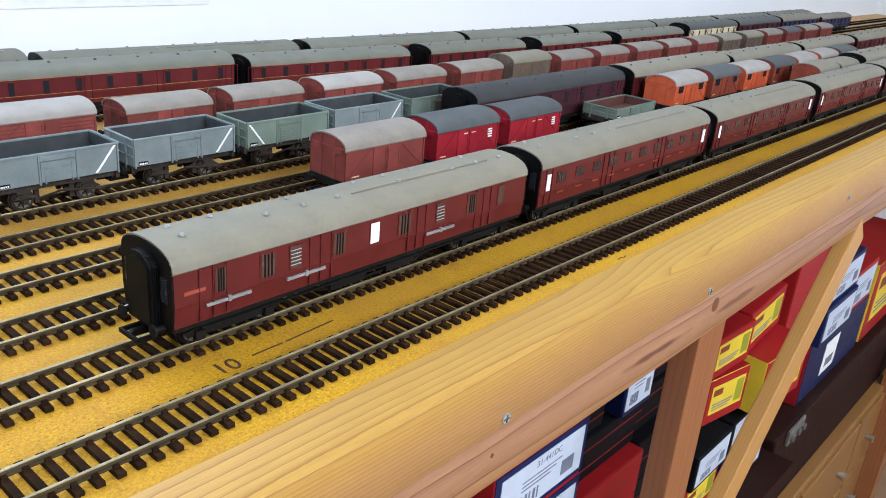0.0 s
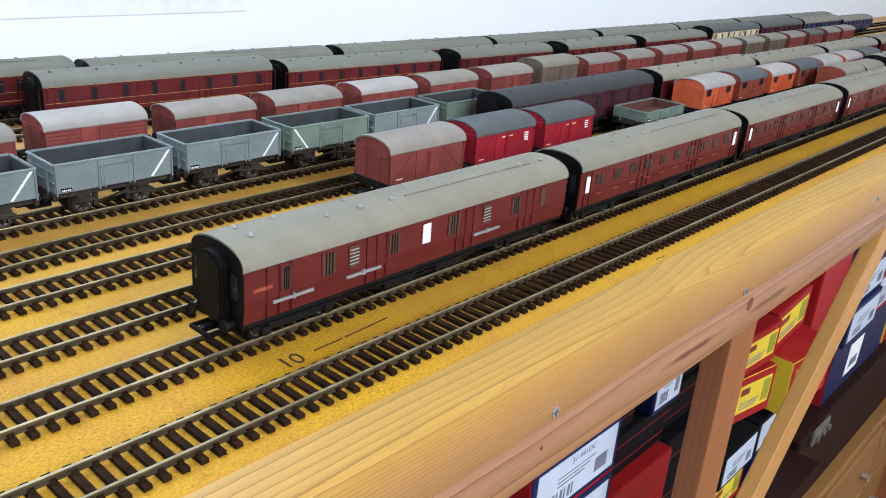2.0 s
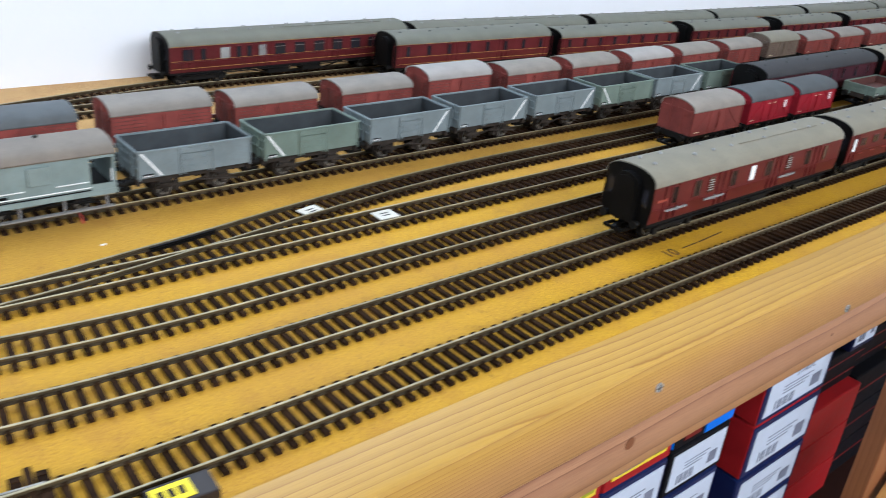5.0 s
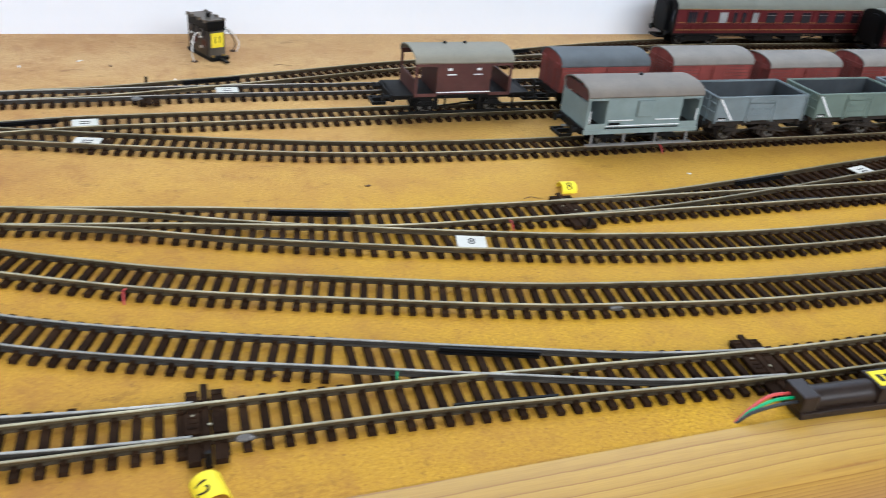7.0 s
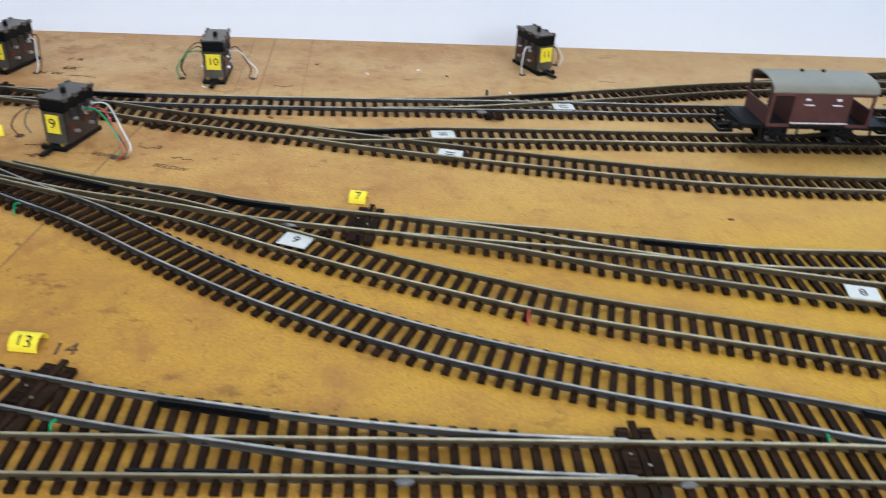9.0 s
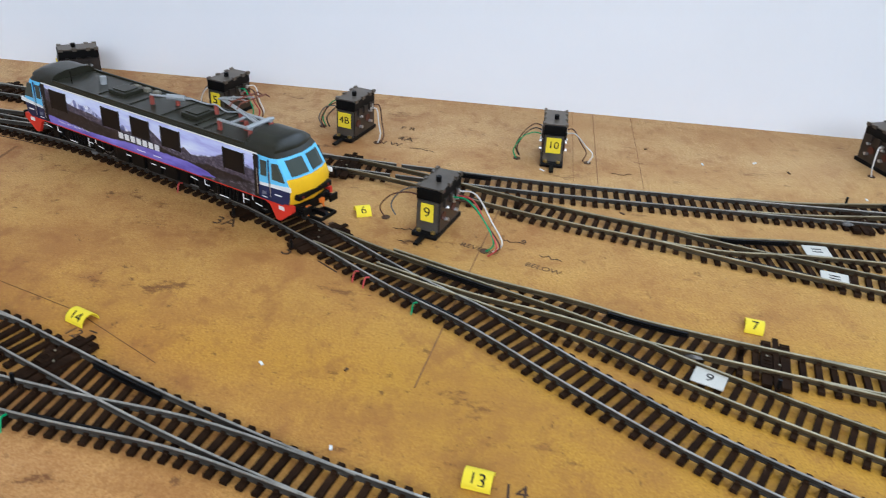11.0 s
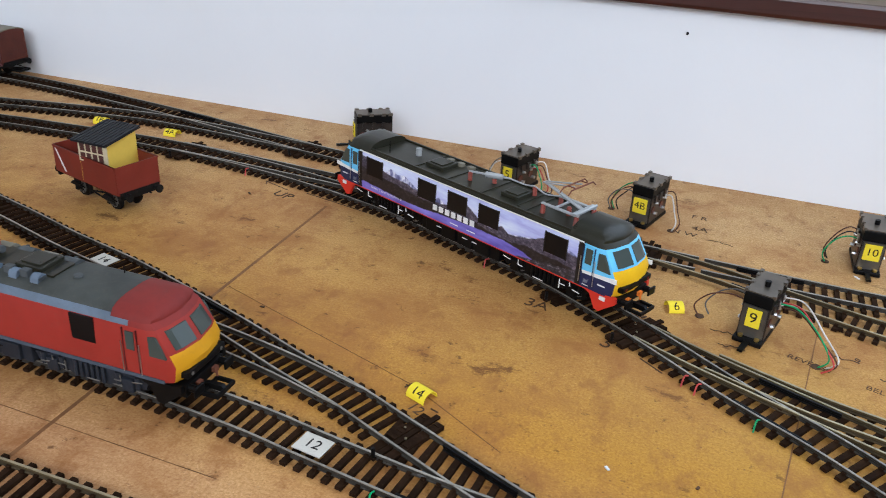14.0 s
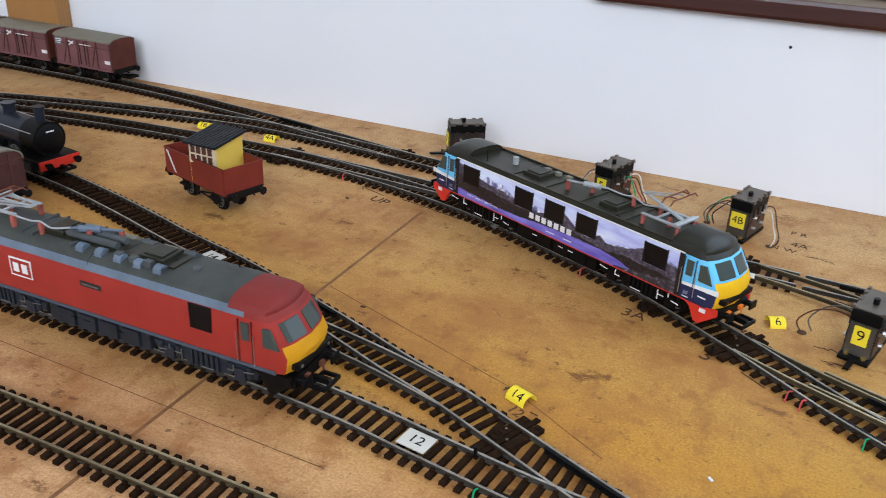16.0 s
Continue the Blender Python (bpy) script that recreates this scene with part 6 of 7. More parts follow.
# mineral wagons
kinds = {}
for body, st in (("wagongrey", 1), ("wagongrey", -1), ("wagongreen", -1), ("wagongreen", 1)):
    kinds[body, st] = mineral_wagon(body, st, ("blue-grey" if body == "wagongrey" else "grey-green") + " open steel mineral wagon with a white stripe")
order = [("wagongrey", -1), ("wagongreen", -1), ("wagongrey", 1), ("wagongrey", 1), ("wagongrey", 1), ("wagongreen", -1), ("wagongrey", 1), ("wagongreen", 1)]
used = set()
for i, k in enumerate(order):
    m = standing("F", 0.2350 + 0.0798 * i)
    if k in used:
        copy_thing(kinds[k], m)
    else:
        used.add(k)
        put(kinds[k], m)
put(brake_van("brakegrey", "roofwarm", False, "pale blue-grey goods brake van with open verandas and white rails"), standing("F", 0.1460) @ low_built(0.95, 0.935))
# coaches on the fifth track
put(coach("maroon_d", "soot_roof", "far", 0.2240, "sooty maroon coach with a blackened roof", "coaches behind the vans", False), standing("E", 0.8930) @ low_built(1, 0.94))
far_a = put(coach("maroon_b", "roofgrey", "far", 0.2240, "maroon coach with grey-green roof", "coaches behind the vans", False), standing("E", 1.1350) @ low_built(1, 0.94))
for i in range(1, 6):
    copy_thing(far_a, standing("E", 1.1350 + 0.241 * i) @ low_built(1, 0.94))
# vans on the fourth track
put(goods_van("bauxite", "roofpale", "red-brown goods van with pale grey roof", letters=False), standing("D", 0.6395) @ low_built(1, 0.965))
van_c = put(goods_van("crimson", "roofdark", "crimson container van with dark roof", cat="van", grp="crimson vans", L=0.0330), standing("D", 0.7200) @ low_built(1, 0.965))
copy_thing(van_c, standing("D", 0.8015) @ low_built(1, 0.965))
put(mineral_wagon("wagongreen", 0, "low grey-green open wagon with a brown load floor", 0.0252), standing("D", 0.9550))
van_o = put(goods_van("orange", "roofwhite", "orange-red van with whitish roof and dark windows", grp="orange vans", letters=False, lights=True), standing("D", 1.0650) @ low_built(1, 0.965))
van_q = put(goods_van("orange_b", "roofdark", "rust-brown van with dark roof and dark windows", grp="orange vans", letters=False, lights=True), standing("D", 1.0650 + 0.083) @ low_built(1, 0.965))
for i in range(2, 7):
    copy_thing(van_o if i % 3 else van_q, standing("D", 1.0650 + 0.083 * i) @ low_built(1, 0.965))
# stock far along the third track
van_r = put(goods_van("orange_b", "roofgrey", "rust-brown van with a brownish grey roof", grp="far vans", letters=False), standing("C", 1.3300) @ low_built(1, 0.965))
copy_thing(van_r, standing("C", 1.4130) @ low_built(1, 0.965))
far_c = put(coach("maroon_b", "roofgrey", "far", 0.2240, "maroon coach with grey roof behind the front coaches", "coaches on the third track", False), standing("C", 1.5780) @ low_built(1, 0.94))
copy_thing(far_c, standing("C", 1.8190) @ low_built(1, 0.94))
# goods vans further back
van_p = goods_van("bauxite", "roofpale", "red-brown planked goods van with pale grey roof", True, letters=False)
van_d = goods_van("bauxite", "roofdark", "red-brown goods van with dark grey roof", True, letters=False)
van_w = goods_van("bauxite", "roofwhite", "red-brown goods van with chalky white roof", True, letters=False)
van_g = goods_van("weathered", "roofgrey", "weathered grey-brown goods van with grey roof", True, letters=False)
seen = set()
for i, v in enumerate((van_d, van_p, van_p, van_p, van_w, van_p, van_p, van_w, van_p, van_p, van_g, van_p, van_p, van_p, van_p, van_p, van_g, van_g, van_p, van_d, van_p, van_p)):
    m = standing("G", 0.1560 + 0.0861 * i) @ low_built(0.975, 0.90)
    if v in seen:
        copy_thing(v, m)
    else:
        seen.add(v)
        put(v, m)
put(brake_van("brown", "roofgrey", True, "dark brown goods brake van with a long open platform"), standing("G", 0.0520) @ low_built(1, 0.97))
# back coaches, each from its near end to the next
starts = (0.508, 0.717, 0.938, 1.124, 1.307, 1.520, 1.708, 1.905, 2.120, 2.340)
hb = coach("maroon_b", "roofgreen", "far", 0.2190, "deep maroon lined coach with grey-green roof", "coaches along the back", False, True)
hn = coach("navy", "roofgrey", "far", 0.2190, "dark blue coach with a grey roof", "coaches along the back", False)
hc = coach("cream", "roofslate", "far", 0.2190, "cream-sided coach with slate grey roof", "coaches along the back", False)
hd = coach("maroon_d", "roofslate", "far", 0.2190, "sooty maroon coach with slate grey roof", "coaches along the back", False)
for a, b, v in zip(starts, starts[1:], (hb, hb, hb, hb, hb, hc, hd, hn, hn)):
    m = standing("H", (a + b) / 2 - 0.001) @ low_built((b - a - 0.0115) / 0.2190, 0.89)
    if v in seen:
        copy_thing(v, m)
    else:
        seen.add(v)
        put(v, m)
ib = put(coach("maroon_b", "roofgreen", "compartments", 0.2480, "deep maroon lined passenger coach with grey-green roof", "coaches along the wall", True, True), standing("I", 0.4350) @ low_built(1, 0.90))
walls = (0.570, 0.825, 1.060, 1.285, 1.512, 1.740, 1.980, 2.220)
for a, b in zip(walls, walls[1:]):
    copy_thing(ib, standing("I", (a + b) / 2) @ low_built((b - a - 0.0115) / 0.2480, 0.92))


# ---- left end of the yard ----
def container_van():
    """A flat wagon with a tall box body, low arched roof, door posts and painted emblem."""
    t = thing("container_van", "purple-brown container van with grey roof and white lettering", "van", "vans beside the wall")
    L, W, z0, ze = 0.0385, 0.0160, 0.0150, 0.0425
    solebar_gear(t, L, 0.0190)
    bm = B()
    prism(bm, [(-W, z0), (W, z0)] + arc(W, ze, 0.0036), -L, L)
    part("body", bm, M["contbrown"], t)
    ro = arc(W + 0.0007, ze - 0.0004, 0.0044, 12)
    bm = B()
    prism(bm, ro + [(y * 0.97, z - 0.0008) for y, z in reversed(ro)], -L - 0.0006, L + 0.0006)
    part("roof", bm, M["roofgrey"], t, "", True)
    for s in (-1, 1):
        y = s * W
        for k in (-L + 0.0008, -0.0195, -0.0070, 0.0070, 0.0195, L - 0.0008):
            boxpart("post", t, M["brown"], (k - 0.0006, k + 0.0006, y - 0.0006, y + 0.0006, z0, ze))
        for k in (-0.0195, 0.0195):
            bm = B()
            prism_y(bm, [(k - 0.009, z0 + 0.001), (k - 0.0078, z0 + 0.001), (k + 0.0006, ze - 0.001), (k - 0.0006, ze - 0.001)], y - 0.0005, y + 0.0005)
            part("brace", bm, M["brown"], t)
        boxpart("waist_rail", t, M["brown"], (-L, L, y - 0.0005, y + 0.0005, ze - 0.0070, ze - 0.0063))
        for k in (-0.0035, 0.0035):
            bm = B()
            rod(bm, (k, y + s * 0.0008, z0 + 0.002), (k, y + s * 0.0008, ze - 0.002), 0.0004, 5)
            part("door_bar", bm, M["under"], t)
        boxpart("number_panel", t, M["greyprint"], (-0.0370, -0.0275, y - 0.0003, y + 0.0003, 0.0335, 0.0405))
        for k in range(3):
            boxpart("lettering_bar", t, M["paper"], (-0.0358, -0.0295 + 0.001 * k, y - 0.0005, y + 0.0005, 0.0350 + 0.0018 * k, 0.0358 + 0.0018 * k))
        bm = B()
        prism_y(bm, [(-0.0182, 0.0352), (-0.0120, 0.0392), (-0.0112, 0.0382), (-0.0174, 0.0342)], y - 0.0008, y + 0.0008)
        prism_y(bm, [(-0.0182, 0.0385), (-0.0120, 0.0358), (-0.0115, 0.0366), (-0.0176, 0.0393)], y - 0.0009, y + 0.0009)
        part("emblem", bm, M["white"], t, "white crossed emblem")
        boxpart("lettering_bar", t, M["paper"], (-0.0045, 0.0120, y - 0.0003 + s * 0.0004, y + 0.0003 + s * 0.0004, 0.0366, 0.0374))
        boxpart("number_bar", t, M["paper"], (0.0290, 0.0360, y - 0.0003, y + 0.0003, z0 + 0.0060, z0 + 0.0095))
        boxpart("side_rail", t, M["contbrown"], (-L, L, y - 0.0009, y + 0.0009, z0 - 0.0015, z0 + 0.0008))
    for e in (-1, 1):
        bm = B()
        for k in (-0.0145, 0.0145):
            box(bm, e * L - 0.0007, e * L + 0.0007, k - 0.0008, k + 0.0008, z0, ze)
        box(bm, e * L - 0.0005, e * L + 0.0005, -W, W, z0, z0 + 0.0030)
        part("end_framing", bm, M["end_brown"], t)
        bm = B()
        prism(bm, [(-W + 0.0004, z0 + 0.0005), (W - 0.0004, z0 + 0.0005)] + arc(W - 0.0004, ze - 0.0002, 0.0034), e * (L - 0.0001), e * (L + 0.0004))
        part("end_panel", bm, M["end_brown"], t, "red-brown end panel")
    return t


yv = put(container_van(), standing("Y", -1.1270))
for x in (-1.2150, -1.3030):
    copy_thing(yv, standing("Y", x))
put(goods_van("brown", "roofgrey", "weathered brown guard's van with windows and a grey roof", cat="van", grp="engine siding stock", L=0.0400, letters=False, lights=True), standing("P", -0.9500))


def steam_loco():
    t = thing("steam_locomotive", "black-blue tank steam locomotive with a red buffer beam", "locomotive")
    bm = B()
    rod(bm, (-0.045, 0, 0.0275), (0.036, 0, 0.0275), 0.0118, 24)
    part("boiler", bm, M["loco_black"], t, "", True)
    bm = B()
    rod(bm, (0.034, 0, 0.0275), (0.052, 0, 0.0275), 0.0128, 24)
    rod(bm, (0.052, 0, 0.0275), (0.0535, 0, 0.0275), 0.0112, 24, r2=0.0085)
    part("smokebox", bm, M["black"], t, "", True)
    for x, h, r in ((0.044, 0.010, 0.0036), (0.006, 0.006, 0.0045), (-0.020, 0.005, 0.0030)):
        bm = B()
        rod(bm, (x, 0, 0.037), (x, 0, 0.039 + h), r, 16)
        rod(bm, (x, 0, 0.039 + h), (x, 0, 0.0405 + h), r * 1.25, 16)
        part("chimney" if r == 0.0036 else "dome", bm, M["loco_black"], t, "", True)
    bm = B()
    box(bm, -0.075, 0.060, -0.0160, 0.0160, 0.0135, 0.0155, bev=0.0003)
    part("running_plate", bm, M["black"], t)
    bm = B()
    box(bm, 0.0590, 0.0610, -0.0162, 0.0162, 0.0085, 0.0152)
    part("buffer_beam", bm, M["locored"], t, "bright red buffer beam")
    buffers(t, 0.0605, 0.0120, 0.0115, "black")
    coupling(t, 0.058)
    bm = B()
    box(bm, -0.078, -0.042, -0.0158, 0.0158, 0.0150, 0.0440, bev=0.0008)
    part("cab", bm, M["loco_black"], t)
    for s in (-1, 1):
        bm = B()
        box(bm, 0.030, 0.050, s * 0.0135 - 0.0035, s * 0.0135 + 0.0035, 0.0050, 0.0125, bev=0.0012)
        part("cylinder", bm, M["loco_black"], t)
        bm = B()
        rod(bm, (-0.042, s * 0.0128, 0.0340), (0.050, s * 0.0128, 0.0340), 0.0004, 5)
        part("handrail", bm, M["steel"], t)
        boxpart("number_bar", t, M["white"], (-0.066, -0.052, s * 0.0160 - 0.0003, s * 0.0160 + 0.0003, 0.0240, 0.0265))
    boxpart("smokebox_plate", t, M["white"], (0.0534, 0.0538, -0.0030, 0.0030, 0.0330, 0.0340))
    for x, r in ((0.048, 0.0065), (0.020, 0.0108), (-0.008, 0.0108), (-0.036, 0.0108), (-0.064, 0.0065)):
        wheelset(t, x, r)
    return t


put(steam_loco(), standing("N", -0.9975))


def cabin_wagon():
    """An open brown wagon that carries a small yellow cabin with a slatted lean-to roof."""
    t = thing("cabin_wagon", "red-brown open wagon carrying a yellow hut with dark slatted roof", "wagon")
    L, W, z0, z1, th = 0.0345, 0.0160, 0.0150, 0.0330, 0.0009
    solebar_gear(t, L, 0.0180, hooks=False)
    boxpart("wagon_floor", t, M["brown"], (-L, L, -W, W, z0, z0 + 0.001))
    for s in (-1, 1):
        bm = B()
        box(bm, -L, L, s * W - th / 2, s * W + th / 2, z0, z1)
        box(bm, -L, L, s * (W + 0.0003) - 0.0007, s * (W + 0.0003) + 0.0007, z1 - 0.0010, z1)
        part("side", bm, M["wagonbrown"], t)
        boxpart("end", t, M["wagonbrown"], (s * L - th / 2, s * L + th / 2, -W, W, z0, z1))
        bm = B()
        prism_y(bm, [(-0.0320, z1 - 0.002), (-0.0305, z1 - 0.002), (-0.0215, z0 + 0.002), (-0.0230, z0 + 0.002)], s * (W + 0.0003), s * (W + 0.0007))
        part("white_stripe", bm, M["white"], t, "painted white diagonal stripe")
    bm = B()
    prism(bm, [(-0.0135, 0.0165), (0.0135, 0.0165), (0.0135, 0.0462), (-0.0135, 0.0432)], -0.0120, 0.0120)
    hut = part("hut", bm, M["hutyellow"], t, "plain yellow hut")
    hut.matrix_basis = pose(0.0058, -0.0005, 0, 0, 0, 14)
    boxpart("window_board", hut, M["cream"], (-0.0118, 0.0118, -0.0143, -0.0134, 0.0300, 0.0430), 0.0002, "cream window wall")
    for i in range(4):
        for k in range(2):
            boxpart("pane", hut, M["brown"], (-0.0100 + 0.0050 * i, -0.0064 + 0.0050 * i, -0.0146, -0.0142, 0.0312 + 0.0058 * k, 0.0358 + 0.0058 * k))
    slope = math.degrees(math.atan2(0.0030, 0.027))
    bm = B()
    box(bm, -0.0142, 0.0142, -0.0175, 0.0165, -0.0004, 0.0004)
    ob = part("roof_board", bm, M["hutroof"], hut)
    ob.matrix_basis = pose(0, 0, 0.0453, slope, 0, 0)
    for i in range(10):
        bm = B()
        box(bm, -0.0142 + 0.0029 * i, -0.0121 + 0.0029 * i, -0.0178, 0.0168, 0.0004, 0.0012)
        ob = part("roof_slat", bm, M["hutroof"], hut)
        ob.matrix_basis = pose(0, 0, 0.0453, slope, 0, 0)
    return t


put(cabin_wagon(), pose(-0.8222, 0.5718, 0.0012, 0, 0, -16) @ low_built(1, 1.06))


# ---- point motors, tags, labels and pencil marks ----
def point_motor(text, x, y, turn, wires):
    t = thing("point_motor", "upright twin-coil point motor with a yellow number tag and wires", "point motor", "point motors on the board")
    boxpart("base_plate", t, M["black"], (-0.0085, 0.0085, -0.0130, 0.0240, 0.0002, 0.0034), 0.0008)
    for s in (-1, 1):
        bm = B()
        rod(bm, (s * 0.0048, -0.0102, 0.0034), (s * 0.0048, -0.0102, 0.0046), 0.0015, 12)
        part("screw_head", bm, M["brass"], t, "brass screw", True)
        bm = B()
        box(bm, s * 0.0074 - 0.0005, s * 0.0074 + 0.0005, -0.0075, 0.0215, 0.0034, 0.0250)
        for k in (-0.002, 0.006, 0.014):
            box(bm, s * 0.0084 - 0.0008, s * 0.0084 + 0.0008, k - 0.0014, k + 0.0014, 0.0200, 0.0262)
        part("side_frame", bm, M["framedark"], t, "dark bent metal frame")
        for k in range(2):
            bm = B()
            y0 = -0.0060 + 0.0140 * k
            rod(bm, (s * 0.0062, y0 + 0.0030, 0.0140), (s * 0.0086, y0 + 0.0030, 0.0140), 0.0030, 12)
            rod(bm, (s * 0.0074, y0 + 0.0062, 0.0185), (s * 0.0100, y0 + 0.0068, 0.0188), 0.0011, 8, 1)
            rod(bm, (s * 0.0074, y0 + 0.0058, 0.0100), (s * 0.0104, y0 + 0.0060, 0.0103), 0.0013, 8, 1)
            part("terminal", bm, [M["copper"], M["steel"]], t)
    for k in range(2):
        y0 = -0.0065 + 0.0145 * k
        bm = B()
        rod(bm, (0, y0, 0.0150), (0, y0 + 0.0125, 0.0150), 0.0070, 18)
        part("coil", bm, M["copper"], t, "wound copper coil", True)
    boxpart("front_plate", t, M["framegrey"], (-0.0070, 0.0070, -0.0088, -0.0078, 0.0034, 0.0250))
    boxpart("switch_block", t, M["black"], (-0.0082, 0.0082, -0.0082, 0.0215, 0.0252, 0.0330), 0.0006)
    bm = B()
    box(bm, -0.0080, 0.0080, -0.0075, 0.0210, 0.0332, 0.0340)
    for k in (-0.006, 0.004, 0.014, 0.020):
        for s in (-1, 1):
            box(bm, s * 0.0080 - 0.0010, s * 0.0080 + 0.0010, k - 0.0016, k + 0.0016, 0.0322, 0.0349)
    part("top_plate", bm, M["motortop"], t, "brown-grey slotted top plate")
    bm = B()
    rod(bm, (0.0005, 0.004, 0.0340), (0.0005, 0.004, 0.0375), 0.0017, 10)
    part("drive_pin", bm, M["black"], t)
    tw = 0.0042 if len(text) == 1 else 0.0054
    boxpart("tag", t, M["tag"], (-tw, tw, -0.0098, -0.0090, 0.0110, 0.0236), 0.0002, "yellow paper tag")
    writing("tag_number", text, 0.0098 if len(text) == 1 else 0.0082, M["ink"], t, pose(0, -0.00985, 0.0175, 90, 0, 0))
    for i, (mat, dx, dy, side) in enumerate(wires):
        z, y0 = (0.021 if side < 0 else 0.0185) + 0.0020 * (i % 3), 0.002 + 0.003 * i
        cable("wire", [(side * 0.0080, y0, z), (side * 0.0095 + dx * 0.35, y0 + dy * 0.2, z + 0.0012), (side * 0.0090 + dx * 0.85, 0.002 + dy * 0.6 + 0.0012 * i, z * 0.86 - 0.001 * i), (side * 0.0090 + dx * 1.18, 0.002 + dy, 0.0075), (side * 0.0090 + dx, 0.002 + dy, -0.001)], 0.0005, M["wire_" + mat], t)
        bm = B()
        rod(bm, (side * 0.0085, y0, z - 0.0012), (side * 0.0085, y0, z + 0.0012), 0.0014, 8)
        part("solder_joint", bm, M["steel"], t, "bright solder joint", True)
    for side in {w[3] for w in wires}:
        d = [w for w in wires if w[3] == side][0]
        bm = B()
        rod(bm, (side * 0.0090 + d[1], 0.002 + d[2], 0.0001), (side * 0.0090 + d[1], 0.002 + d[2], 0.0004), 0.0028, 12)
        part("wire_hole", bm, M["pencil"], t, "dark-rimmed wire hole")
    bm = B()
    box(bm, -0.0016, 0.0016, -0.0240, -0.0120, 0.0015, 0.0030)
    part("throw_bar", bm, M["black"], t)
    t.matrix_basis = pose(x, y, 0, 0, 0, turn) @ Matrix.Diagonal((0.92, 1.0, 0.86, 1))
    return t


point_motor("2", -0.7130, 0.7530, -56, [("black", -0.012, -0.004, -1), ("brown", -0.014, 0.002, -1), ("grey", -0.013, 0.005, -1), ("white", 0.012, -0.006, 1)])
point_motor("5", -0.5740, 0.7160, -18, [("white", -0.014, 0.0, -1), ("grey", -0.016, 0.003, -1), ("green", 0.012, 0.004, 1), ("red", 0.016, 0.006, 1), ("brown", 0.020, 0.004, 1), ("white", 0.018, 0.008, 1)])
point_motor("4B", -0.4750, 0.7010, -16, [("grey", -0.020, 0.004, -1), ("brown", -0.017, 0.002, -1), ("green", -0.018, 0.006, -1), ("black", -0.015, 0.006, -1), ("white", 0.015, -0.004, 1), ("brown", 0.017, -0.003, 1)])
point_motor("10", -0.3310, 0.6920, 0, [("green", -0.017, -0.004, -1), ("black", -0.015, 0.002, -1), ("brown", -0.016, 0.004, -1), ("white", 0.018, 0.0, 1), ("brown", 0.014, 0.002, 1)])
point_motor("11", -0.0940, 0.7320, 24, [("white", -0.010, -0.008, -1), ("black", 0.014, 0.004, 1), ("white", 0.016, 0.002, 1)])
point_motor("9", -0.3975, 0.5735, -16, [("brown", -0.024, -0.002, -1), ("grey", -0.020, 0.004, -1), ("green", 0.030, -0.012, 1), ("brown", 0.034, -0.014, 1), ("red", 0.033, -0.016, 1), ("white", 0.034, -0.010, 1)])


def number_tag(text, x, y, turn, tilt=52):
    """A slip of yellow card folded over into a small tube, with a number."""
    t = thing("number_tag", "small rolled yellow card tag with a black number", "tag", "yellow point number tags")
    bm = B()
    w, r = 0.0040 + 0.0013 * len(text), 0.0056
    arch = [(-r * 1.06 * math.cos(math.pi * i / 14), r * math.sin(math.pi * i / 14)) for i in range(15)]
    prism(bm, arch + [(y * 0.93, z * 0.93) for y, z in reversed(arch)], -w, w)
    part("card", bm, M["tag"], t, "", True)
    ob = writing("number", text, 0.0084, M["ink"], t, pose(0, 0, 0, 42, 0, 0))
    bm = bmesh.new()
    bm.from_mesh(ob.data)
    bmesh.ops.triangulate(bm, faces=bm.faces)
    bmesh.ops.subdivide_edges(bm, edges=bm.edges, cuts=3, use_grid_fill=True)
    bm.to_mesh(ob.data)
    bm.free()
    for v in ob.data.vertices:
        a = v.co.y / r
        v.co = (v.co.x, (r * 1.05 + v.co.z) * math.sin(a), (r * 1.03 + v.co.z) * math.cos(a))
    t.matrix_basis = pose(x, y, 0.0003, 0, 0, turn) @ Matrix.Scale(0.84, 4)
    return t


for text, x, y, turn in (("8", 0.0790, 0.4690, -3), ("12", -0.1325, 0.2810, -76), ("13", -0.3530, 0.3800, -8), ("7", -0.2290, 0.5060, -10), ("14", -0.5440, 0.4485, -22), ("1B", -0.9370, 0.7000, 6), ("4A", -0.8665, 0.7015, 4), ("6", -0.4410, 0.5835, 24), ("3A", -0.4906, 0.6040, -14)):
    number_tag(text, x, y, turn)


def sleeper_label(text, x, y, turn, w=0.0072, d=0.0058):
    t = thing("track_label", "white card label lying between the rails" + (" with a black number" if text else ""), "label", "white track labels")
    boxpart("card", t, M["label"], (-w, w, -d, d, 0.0030, 0.0036), 0.0002)
    if text:
        writing("number", text, 0.0078, M["ink"], t, pose(0, 0, 0.00366, 0, 0, 0))
    else:
        for k in (-0.0015, 0.0015):
            boxpart("writing_bar", t, M["ink"], (-0.0028, 0.0028, k - 0.0005, k + 0.0005, 0.0035, 0.00372))
    t.matrix_basis = pose(x, y, 0, 0, 0, turn)


for text, x, y, turn in (("", 0.2867, 0.4629, 12), ("", 0.3233, 0.4376, 0), ("", -0.0914, 0.6440, 0), ("", -0.1782, 0.5905, 3), ("", -0.1762, 0.5610, -12), ("8", 0.0007, 0.4140, -14),
                         ("9", -0.2579, 0.4570, -22), ("11", -0.3575, 0.3178, 0), ("12", -0.5724, 0.3945, -8), ("14", -0.7618, 0.4925, -12)):
    sleeper_label(text, x, y, turn)


